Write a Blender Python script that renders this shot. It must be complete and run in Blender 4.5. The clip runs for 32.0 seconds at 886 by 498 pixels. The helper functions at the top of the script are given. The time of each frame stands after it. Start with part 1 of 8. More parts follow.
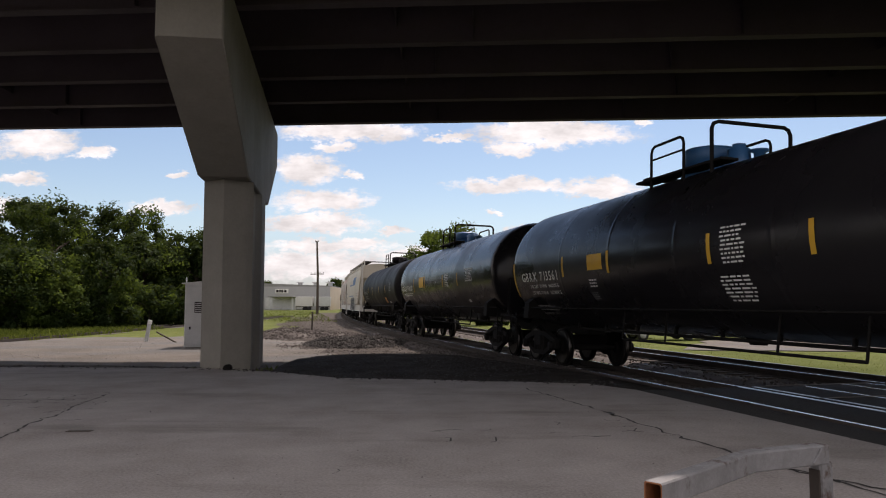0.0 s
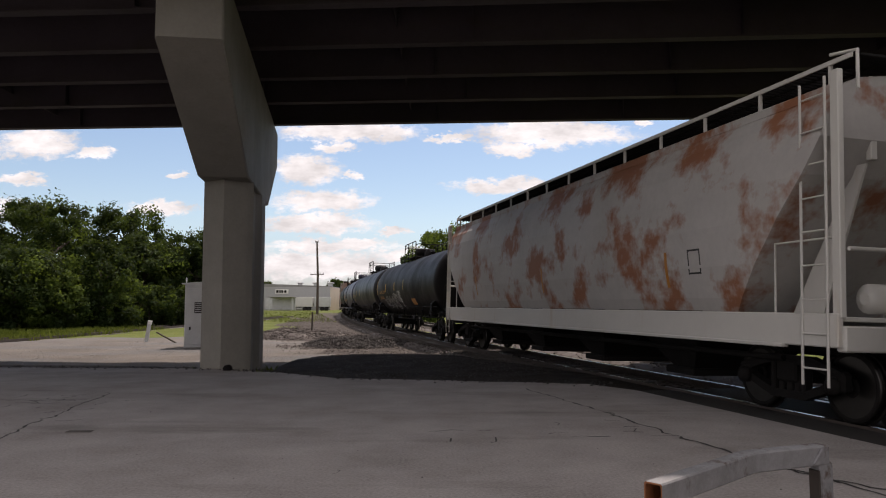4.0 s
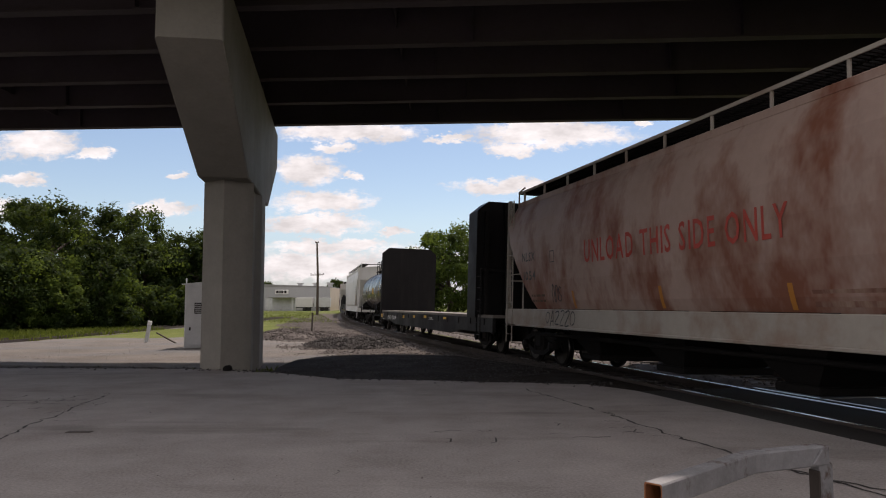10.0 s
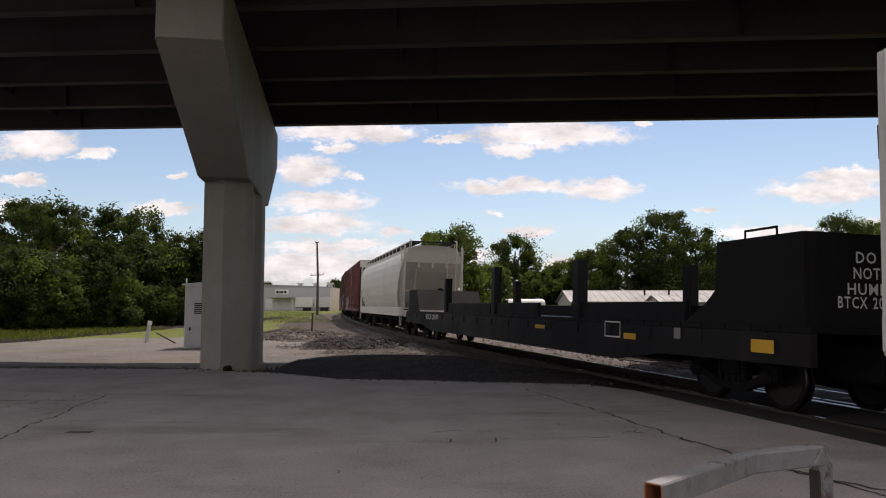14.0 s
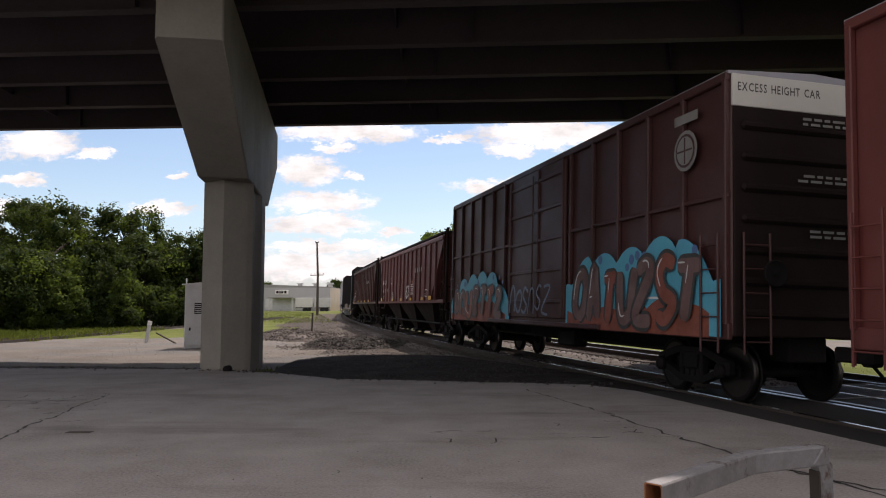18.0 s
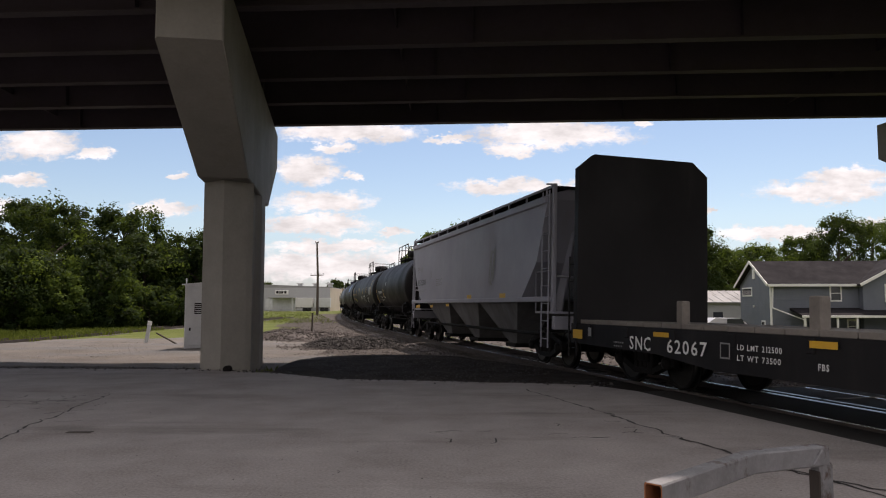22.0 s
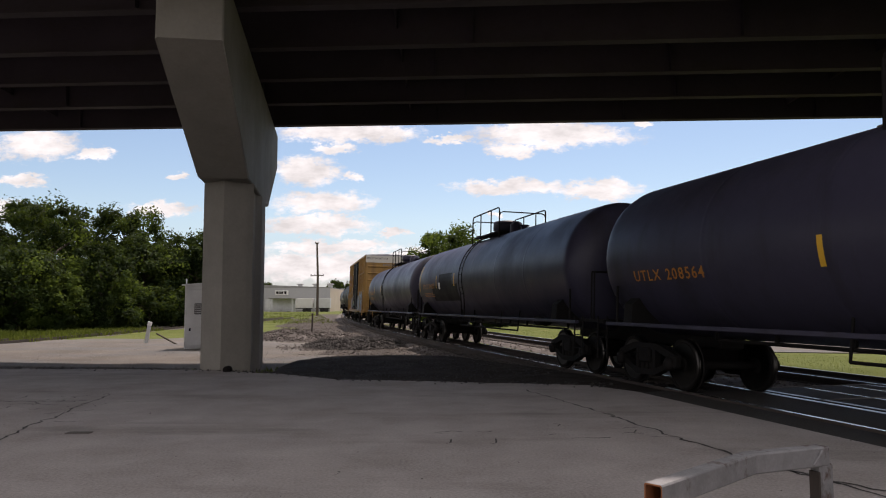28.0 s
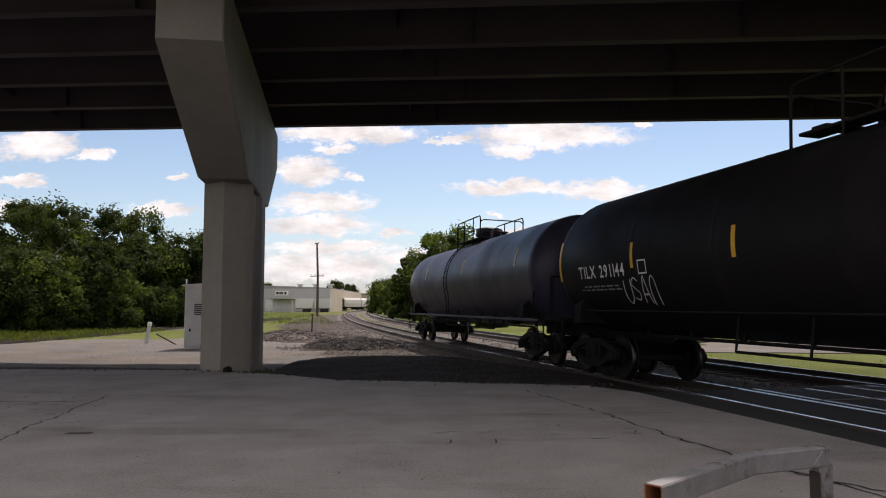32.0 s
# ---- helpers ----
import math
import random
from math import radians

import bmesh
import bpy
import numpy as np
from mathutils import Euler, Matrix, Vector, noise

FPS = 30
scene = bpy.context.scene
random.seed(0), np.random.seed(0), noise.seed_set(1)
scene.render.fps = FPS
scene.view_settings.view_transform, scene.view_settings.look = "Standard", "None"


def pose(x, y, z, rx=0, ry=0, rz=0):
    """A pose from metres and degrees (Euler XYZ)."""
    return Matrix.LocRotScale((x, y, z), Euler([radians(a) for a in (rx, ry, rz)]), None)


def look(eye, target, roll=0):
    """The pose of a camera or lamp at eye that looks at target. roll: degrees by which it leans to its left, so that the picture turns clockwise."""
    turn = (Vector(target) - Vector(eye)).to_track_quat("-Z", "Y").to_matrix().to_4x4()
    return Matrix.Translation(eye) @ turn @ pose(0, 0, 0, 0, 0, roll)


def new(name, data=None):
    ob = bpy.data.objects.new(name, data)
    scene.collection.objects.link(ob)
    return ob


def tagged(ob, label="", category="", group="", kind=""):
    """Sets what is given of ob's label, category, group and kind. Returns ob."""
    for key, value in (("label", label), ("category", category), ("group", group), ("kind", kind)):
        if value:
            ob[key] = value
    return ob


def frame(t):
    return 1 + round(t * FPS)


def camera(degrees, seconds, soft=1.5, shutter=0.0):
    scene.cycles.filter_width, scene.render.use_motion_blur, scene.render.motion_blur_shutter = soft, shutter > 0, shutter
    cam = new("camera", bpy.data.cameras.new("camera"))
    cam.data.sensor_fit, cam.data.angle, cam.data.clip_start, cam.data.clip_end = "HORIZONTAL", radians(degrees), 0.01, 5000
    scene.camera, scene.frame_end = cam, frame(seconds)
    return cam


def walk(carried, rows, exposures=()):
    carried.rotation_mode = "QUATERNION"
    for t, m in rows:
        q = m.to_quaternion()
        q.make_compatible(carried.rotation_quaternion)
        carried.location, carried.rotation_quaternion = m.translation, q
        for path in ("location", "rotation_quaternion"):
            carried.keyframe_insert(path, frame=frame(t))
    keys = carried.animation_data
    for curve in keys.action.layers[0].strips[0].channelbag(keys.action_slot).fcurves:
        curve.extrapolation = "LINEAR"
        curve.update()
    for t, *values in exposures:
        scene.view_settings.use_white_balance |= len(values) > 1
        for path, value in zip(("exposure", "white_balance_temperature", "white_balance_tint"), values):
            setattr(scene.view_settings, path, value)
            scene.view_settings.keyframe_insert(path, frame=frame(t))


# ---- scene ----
cam = camera(61.82, 32.0, soft=1.1, shutter=0.0)
EYE = (0.0, 0.0, 1.5625)
walk(cam, [(0.0, pose(*EYE, 90 + 4.235, 0, 0)), (12.0, pose(*EYE, 90 + 4.305, 0, 0)), (24.0, pose(*EYE, 90 + 4.33, 0, 0)),
           (32.0, pose(*EYE, 90 + 4.39, 0, 0))],
     exposures=[(t, e, 6980, 20) for t, e in ((0.0, 0.1), (6.0, 0.09), (9.0, 0.08), (11.0, 0.02), (13.0, 0.12), (14.2, 0.04), (17.0, 0.28), (18.0, 0.28),
                                                (19.5, 0.24), (21.0, 0.18), (22.0, 0.1), (25.0, 0.13), (28.0, 0.12), (31.0, 0.27), (32.0, 0.14))])

# ---- daylight ----
SUN_DIR = Vector((0.19, 0.52, 1.04)).normalized()
world = bpy.data.worlds.new("sky")
scene.world = world
world.use_nodes = True
_n = world.node_tree.nodes
_sky = _n.new("ShaderNodeTexSky")
_sky.sky_type = "NISHITA"
_sky.sun_disc = False
_sky.sun_elevation = math.asin(SUN_DIR.z)
_sky.sun_rotation = math.atan2(SUN_DIR.x, SUN_DIR.y)
_sky.air_density, _sky.dust_density, _sky.ozone_density = 1.0, 0.45, 2.0

# cumulus: where each one stands in the sky (across, up, half width, half height), as slopes from the eye
CLOUDS = [(-0.5605, 0.22, 0.0596, 0.0206), (-0.4788, 0.2074, 0.0275, 0.0092), (-0.5738, 0.1691, 0.0351, 0.0092), (-0.5937, 0.1303, 0.0275, 0.013), (-0.3542, 0.1761, 0.0137, 0.0069),
          (-0.3837, 0.1295, 0.0504, 0.0115), (-0.1271, 0.2365, 0.0993, 0.0153), (-0.154, 0.2145, 0.0305, 0.0076), (-0.1845, 0.1832, 0.0473, 0.0214), (-0.1204, 0.173, 0.0168, 0.0069),
          (-0.1647, 0.138, 0.0672, 0.0168), (-0.172, 0.1087, 0.0855, 0.013), (-0.0721, 0.0971, 0.0214, 0.0069), (-0.1486, 0.0794, 0.0916, 0.0099), (-0.1713, 0.0518, 0.1146, 0.0199),
          (0.148, 0.2333, 0.1207, 0.0176), (0.0936, 0.2129, 0.0275, 0.0099), (0.0894, 0.1606, 0.0825, 0.0107), (0.2142, 0.1575, 0.0626, 0.0137), (0.0723, 0.1241, 0.0122, 0.0038),
          (0.5208, 0.1536, 0.0932, 0.0153), (0.5524, 0.173, 0.0611, 0.0153), (0.3583, 0.1287, 0.0168, 0.0038), (0.4572, 0.0955, 0.084, 0.0107), (0.5651, 0.1087, 0.0458, 0.0092),
          (0.1197, 0.1002, 0.0382, 0.0061), (0.1537, 0.0533, 0.0214, 0.0107), (0.2747, 0.2498, 0.0137, 0.0046), (0.0124, 0.2278, 0.0305, 0.0053), (-0.0184, 0.0648, 0.0916, 0.0107)]
_sep = _n.new("ShaderNodeSeparateXYZ")
_tc = _n.new("ShaderNodeTexCoord")
_L = world.node_tree.links
_L.new(_tc.outputs["Generated"], _sep.inputs[0])


def _calc(op, *args):
    m = _n.new("ShaderNodeMath")
    m.operation = op
    for sock, v in zip(m.inputs, args):
        if isinstance(v, (int, float)):
            sock.default_value = v
        else:
            _L.new(v, sock)
    return m.outputs[0]


def _vec(op, *args):
    m = _n.new("ShaderNodeVectorMath")
    m.operation = op
    for sock, v in zip(m.inputs, args):
        if isinstance(v, tuple):
            sock.default_value = v
        else:
            _L.new(v, sock)
    return m


_yy = _calc("MAXIMUM", _calc("ABSOLUTE", _sep.outputs[1]), 0.05)
_uv = _n.new("ShaderNodeCombineXYZ")
_L.new(_calc("DIVIDE", _sep.outputs[0], _yy), _uv.inputs[0])
_L.new(_calc("DIVIDE", _sep.outputs[2], _yy), _uv.inputs[1])
_L.new(_calc("SIGN", _sep.outputs[1]), _uv.inputs[2])


def _fluff(scale, detail, stretch):
    t = _n.new("ShaderNodeTexNoise")
    t.inputs["Scale"].default_value, t.inputs["Detail"].default_value, t.inputs["Roughness"].default_value = scale, detail, 0.62
    _L.new(_vec("MULTIPLY", _uv.outputs[0], stretch).outputs[0], t.inputs["Vector"])
    return t


_warp = _vec("MULTIPLY", _vec("SUBTRACT", _fluff(22, 7, (1, 2.0, 1)).outputs["Color"], (0.5, 0.5, 0.5)).outputs[0], (0.075, 0.034, 0.0))
_warp2 = _vec("MULTIPLY", _vec("SUBTRACT", _fluff(95, 6, (1, 1.6, 1)).outputs["Color"], (0.5, 0.5, 0.5)).outputs[0], (0.024, 0.015, 0.0))
_p = _vec("ADD", _vec("ADD", _uv.outputs[0], _warp.outputs[0]).outputs[0], _warp2.outputs[0]).outputs[0]
_best = None
for cx, cv, rx, rv in CLOUDS:
    q = _vec("MULTIPLY_ADD", _p, (1 / rx, 1 / rv, 0.0), (-cx / rx, -cv / rv, 0.0))
    ln = _n.new("ShaderNodeVectorMath")
    ln.operation = "LENGTH"
    _L.new(q.outputs[0], ln.inputs[0])
    _best = ln.outputs["Value"] if _best is None else _calc("MINIMUM", _best, ln.outputs["Value"])
_fine = _fluff(60, 6, (1, 1.8, 1)).outputs[0]
_here = _n.new("ShaderNodeMapRange")
_here.interpolation_type = "SMOOTHSTEP"
_L.new(_calc("ADD", _best, _calc("MULTIPLY", _calc("SUBTRACT", _fine, 0.5), 0.9)), _here.inputs[0])
for i, v in enumerate((1.2, 0.62, 0.0, 1.0)):
    _here.inputs[i + 1].default_value = v
# the same broken cloud goes on overhead and behind
_open = _n.new("ShaderNodeMapRange")
_open.interpolation_type = "SMOOTHSTEP"
_t2 = _n.new("ShaderNodeTexNoise")
_t2.inputs["Scale"].default_value, _t2.inputs["Detail"].default_value = 3.2, 7
_L.new(_tc.outputs["Generated"], _t2.inputs["Vector"])
_L.new(_t2.outputs[0], _open.inputs[0])
for i, v in enumerate((0.30, 0.46, 0.0, 1.0)):
    _open.inputs[i + 1].default_value = v
_front = _n.new("ShaderNodeMapRange")
_L.new(_sep.outputs[1], _front.inputs[0])
_front.inputs[1].default_value, _front.inputs[2].default_value = 0.72, 0.62
_mask = _calc("MAXIMUM", _here.outputs[0], _calc("MULTIPLY", _open.outputs[0], _front.outputs[0]))
_mask = _calc("MULTIPLY", _mask, _calc("GREATER_THAN", _sep.outputs[2], 0.0))
_shade = _n.new("ShaderNodeMapRange")
_L.new(_fluff(14, 4, (1, 2.4, 1)).outputs[0], _shade.inputs[0])
for i, v in enumerate((0.35, 0.7, 5.7, 9.0)):
    _shade.inputs[i + 1].default_value = v
_white = _n.new("ShaderNodeVectorMath")
_white.operation = "SCALE"
_white.inputs[0].default_value = (0.965, 0.985, 1.0)
_L.new(_shade.outputs[0], _white.inputs["Scale"])
_mixs = _n.new("ShaderNodeMix")
_mixs.data_type = "RGBA"
_L.new(_mask, _mixs.inputs[0])
# thinner haze towards the horizon
_hz = _n.new("ShaderNodeMapRange")
_hz.interpolation_type = "SMOOTHSTEP"
_L.new(_sep.outputs[2], _hz.inputs[0])
_hz.inputs[1].default_value, _hz.inputs[2].default_value = 0.0, 0.12
_air = _n.new("ShaderNodeMix")
_air.data_type = "RGBA"
_L.new(_hz.outputs[0], _air.inputs[0])
_air.inputs[6].default_value, _air.inputs[7].default_value = (0.64, 0.69, 0.88, 1), (0.97, 1.01, 1.0, 1)
_L.new(_vec("MULTIPLY", _sky.outputs[0], _air.outputs[2]).outputs[0], _mixs.inputs[6])
_L.new(_white.outputs[0], _mixs.inputs[7])
_L.new(_mixs.outputs[2], _n["Background"].inputs[0])
_n["Background"].inputs[1].default_value = 0.118
_sun = bpy.data.lights.new("sun", "SUN")
_sun.energy, _sun.angle, _sun.color = 4.2, radians(0.55), (1.0, 0.94, 0.86)
sun = new("sun", _sun)
sun.matrix_world = look(SUN_DIR * 100, (0, 0, 0))


# ---- materials ----
def _nodes(name):
    m = bpy.data.materials.new(name)
    m.use_nodes = True
    return m, m.node_tree.nodes, m.node_tree.links, m.node_tree.nodes["Principled BSDF"]


def _mix(n, l, fac, a, b, blend="MIX"):
    x = n.new("ShaderNodeMix")
    x.data_type, x.blend_type = "RGBA", blend
    for sock, v in ((x.inputs[0], fac), (x.inputs[6], a), (x.inputs[7], b)):
        if hasattr(v, "is_linked"):
            l.new(v, sock)
        elif isinstance(v, (int, float)):
            sock.default_value = v
        else:
            sock.default_value = (*v[:3], 1)
    return x.outputs[2]


def _noise(n, l, scale, detail=4, rough=0.6, vec=None, stretch=None):
    t = n.new("ShaderNodeTexNoise")
    t.inputs["Scale"].default_value, t.inputs["Detail"].default_value, t.inputs["Roughness"].default_value = scale, detail, rough
    if vec is None:
        vec = n.new("ShaderNodeTexCoord").outputs["Object"]
    if stretch:
        mp = n.new("ShaderNodeMapping")
        mp.inputs["Scale"].default_value = stretch
        l.new(vec, mp.inputs[0])
        vec = mp.outputs[0]
    l.new(vec, t.inputs["Vector"])
    return t.outputs[0]


def _ramp(n, l, fac, lo, hi):
    r = n.new("ShaderNodeMapRange")
    r.inputs[1].default_value, r.inputs[2].default_value = lo, hi
    l.new(fac, r.inputs[0])
    return r.outputs[0]


def surface(name, col, col2, rough=0.7, metal=0.0, big=0.6, fine=12.0, amount=1.0, weigh=(0.55, 0.45), bump=0.02, stain=None, stain_at=(0.55, 0.75),
            stain_scale=1.2, streak=None, spec=0.5, isl=0.0):
    """A worn surface: two colours mixed by coarse and fine noise, an optional stain (streaked downwards where streak is set), grain relief."""
    m, n, l, p = _nodes(name)
    vec = n.new("ShaderNodeTexCoord").outputs["Object"]
    a = _ramp(n, l, _noise(n, l, big, 5, 0.6, vec), 0.35, 0.68)
    b = _ramp(n, l, _noise(n, l, fine, 6, 0.7, vec), 0.25, 0.75)
    add = n.new("ShaderNodeMath")
    add.operation = "MULTIPLY_ADD"
    l.new(a, add.inputs[0])
    add.inputs[1].default_value = weigh[0] * amount
    mul = n.new("ShaderNodeMath")
    mul.operation = "MULTIPLY"
    l.new(b, mul.inputs[0])
    mul.inputs[1].default_value = weigh[1] * amount
    l.new(mul.outputs[0], add.inputs[2])
    c = _mix(n, l, add.outputs[0], col, col2)
    if stain:
        s = _ramp(n, l, _noise(n, l, stain_scale, 5, 0.65, vec, streak), *stain_at)
        c = _mix(n, l, s, c, stain)
    if isl:
        g = n.new("ShaderNodeNewGeometry").outputs["Random Per Island"]
        hv = n.new("ShaderNodeHueSaturation")
        mr = n.new("ShaderNodeMapRange")
        mr.inputs[3].default_value, mr.inputs[4].default_value = 1 - isl, 1 + isl
        l.new(g, mr.inputs[0])
        l.new(mr.outputs[0], hv.inputs["Value"])
        l.new(c, hv.inputs["Color"])
        c = hv.outputs[0]
    l.new(c, p.inputs["Base Color"])
    p.inputs["Metallic"].default_value = metal
    p.inputs["Specular IOR Level"].default_value = spec
    rr = n.new("ShaderNodeMapRange")
    rr.inputs[3].default_value, rr.inputs[4].default_value = max(0.03, rough - 0.12), min(1, rough + 0.12)
    l.new(a, rr.inputs[0])
    l.new(rr.outputs[0], p.inputs["Roughness"])
    if bump:
        bp = n.new("ShaderNodeBump")
        bp.inputs["Strength"].default_value, bp.inputs["Distance"].default_value = 0.6, bump
        l.new(b, bp.inputs["Height"])
        l.new(bp.outputs[0], p.inputs["Normal"])
    return m


def leaf_material(name, c1, c2, trans=0.35):
    m, n, l, p = _nodes(name)
    g = n.new("ShaderNodeNewGeometry").outputs["Random Per Island"]
    big = _ramp(n, l, _noise(n, l, 0.55, 4), 0.38, 0.62)
    c = _mix(n, l, g, c1, c2)
    c = _mix(n, l, big, c, [v * 0.55 for v in c1])
    l.new(c, p.inputs["Base Color"])
    p.inputs["Roughness"].default_value = 0.7
    p.inputs["Specular IOR Level"].default_value = 0.1
    tr = n.new("ShaderNodeBsdfTranslucent")
    l.new(_mix(n, l, 0.5, c, (0.16, 0.22, 0.02)), tr.inputs[0])
    mx = n.new("ShaderNodeMixShader")
    mx.inputs[0].default_value = trans
    l.new(p.outputs[0], mx.inputs[1])
    l.new(tr.outputs[0], mx.inputs[2])
    l.new(mx.outputs[0], n["Material Output"].inputs[0])
    return m


M = {}
M["concrete"] = surface("concrete", (0.265, 0.25, 0.225), (0.2, 0.188, 0.167), 0.85, big=0.8, fine=14, bump=0.006, stain=(0.2, 0.18, 0.15),
                        stain_at=(0.58, 0.8), streak=(1.2, 1.2, 0.25), spec=0.2)
M["girder"] = surface("painted_girder_steel", (0.072, 0.059, 0.070), (0.056, 0.046, 0.055), 0.8, big=0.5, fine=8, bump=0.004,
                      stain=(0.06, 0.05, 0.048), streak=(0.6, 1, 1), spec=0.2)
M["soffit"] = surface("deck_soffit_concrete", (0.2, 0.185, 0.17), (0.14, 0.13, 0.12), 0.9, big=0.4, fine=6, bump=0.006)
M["asphalt"] = surface("worn_asphalt", (0.405, 0.372, 0.358), (0.147, 0.134, 0.129), 0.92, big=0.9, fine=34, bump=0.007, amount=1.0, weigh=(0.28, 0.72),
                       stain=(0.13, 0.12, 0.114), stain_at=(0.56, 0.8), stain_scale=0.45, streak=(0.35, 1.6, 1), spec=0.15)
M["fresh_asphalt"] = surface("dark_asphalt", (0.034, 0.032, 0.031), (0.056, 0.052, 0.049), 0.95, big=0.6, fine=40, bump=0.008, spec=0.1)
M["tar"] = surface("tar_black_asphalt", (0.044, 0.036, 0.030), (0.018, 0.0150, 0.0130), 0.95, big=1.1, fine=24, bump=0.02, stain=(0.075, 0.066, 0.058), stain_at=(0.56, 0.75), stain_scale=1.4, spec=0.06)
M["crack"] = surface("crack_fill", (0.018, 0.017, 0.016), (0.03, 0.028, 0.026), 0.95, bump=0)
M["dirt"] = surface("pale_gravel_dirt", (0.185, 0.166, 0.146), (0.10, 0.09, 0.081), 0.95, big=0.35, fine=9, bump=0.03,
                    stain=(0.13, 0.127, 0.125), stain_at=(0.44, 0.60), stain_scale=0.28, streak=(0.5, 1, 1), spec=0.1)
M["lot_stone"] = surface("pale_lot_stone", (0.25, 0.235, 0.22), (0.15, 0.14, 0.135), 0.95, big=3, fine=30, bump=0, isl=0.3, spec=0.1)
M["ballast"] = surface("ballast_stone", (0.145, 0.126, 0.117), (0.068, 0.06, 0.056), 0.92, big=0.9, fine=16, bump=0.04, isl=0.35, spec=0.2)
M["ballast_dark"] = surface("dark_ballast_stone", (0.075, 0.068, 0.065), (0.034, 0.032, 0.031), 0.95, big=0.9, fine=18, bump=0.04, isl=0.35, spec=0.2)
M["shoulder"] = surface("brown_gravel", (0.092, 0.078, 0.067), (0.05, 0.043, 0.038), 0.95, big=0.3, fine=14, bump=0.03, stain=(0.045, 0.04, 0.036), stain_at=(0.55, 0.75),
                        stain_scale=0.5, spec=0.15)
M["grass"] = surface("mown_grass", (0.115, 0.135, 0.034), (0.07, 0.088, 0.023), 0.95, big=0.12, fine=9, bump=0.05,
                     stain=(0.2, 0.19, 0.075), stain_at=(0.55, 0.8), stain_scale=0.6, spec=0.1)
M["blade"] = leaf_material("grass_blade", (0.085, 0.11, 0.024), (0.175, 0.19, 0.05), 0.35)
M["leaf"] = leaf_material("leaf_dark", (0.018, 0.034, 0.011), (0.041, 0.069, 0.020), 0.25)
M["leaf2"] = leaf_material("leaf_light", (0.05, 0.088, 0.022), (0.125, 0.168, 0.04), 0.48)
M["bark"] = surface("bark", (0.09, 0.07, 0.055), (0.05, 0.04, 0.03), 0.95, big=2, fine=14, bump=0.03)
M["rail"] = surface("rail_steel", (0.55, 0.53, 0.51), (0.42, 0.39, 0.36), 0.28, metal=1.0, big=0.4, fine=12, bump=0)
M["rail_side"] = surface("rail_rust", (0.055, 0.042, 0.035), (0.035, 0.028, 0.024), 0.85, bump=0.004)
M["tie"] = surface("creosoted_timber", (0.07, 0.055, 0.045), (0.04, 0.033, 0.028), 0.9, big=1, fine=20, bump=0.008)
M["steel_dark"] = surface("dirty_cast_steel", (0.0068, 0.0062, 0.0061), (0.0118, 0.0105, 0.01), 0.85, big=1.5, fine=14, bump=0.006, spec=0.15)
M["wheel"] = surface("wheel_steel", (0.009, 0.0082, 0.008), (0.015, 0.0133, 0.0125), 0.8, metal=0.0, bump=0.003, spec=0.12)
M["tread"] = surface("polished_tread", (0.06, 0.057, 0.055), (0.04, 0.038, 0.036), 0.4, metal=1.0, bump=0)
M["guard"] = surface("galvanised_grey_paint", (0.215, 0.215, 0.225), (0.13, 0.13, 0.135), 0.7, big=5, fine=40, bump=0.003, stain=(0.06, 0.036, 0.028),
                     stain_at=(0.57, 0.66), stain_scale=7, streak=(1, 1, 0.6))
M["rust"] = surface("rust", (0.28, 0.10, 0.035), (0.13, 0.055, 0.03), 0.9, big=4, fine=30, bump=0.004)


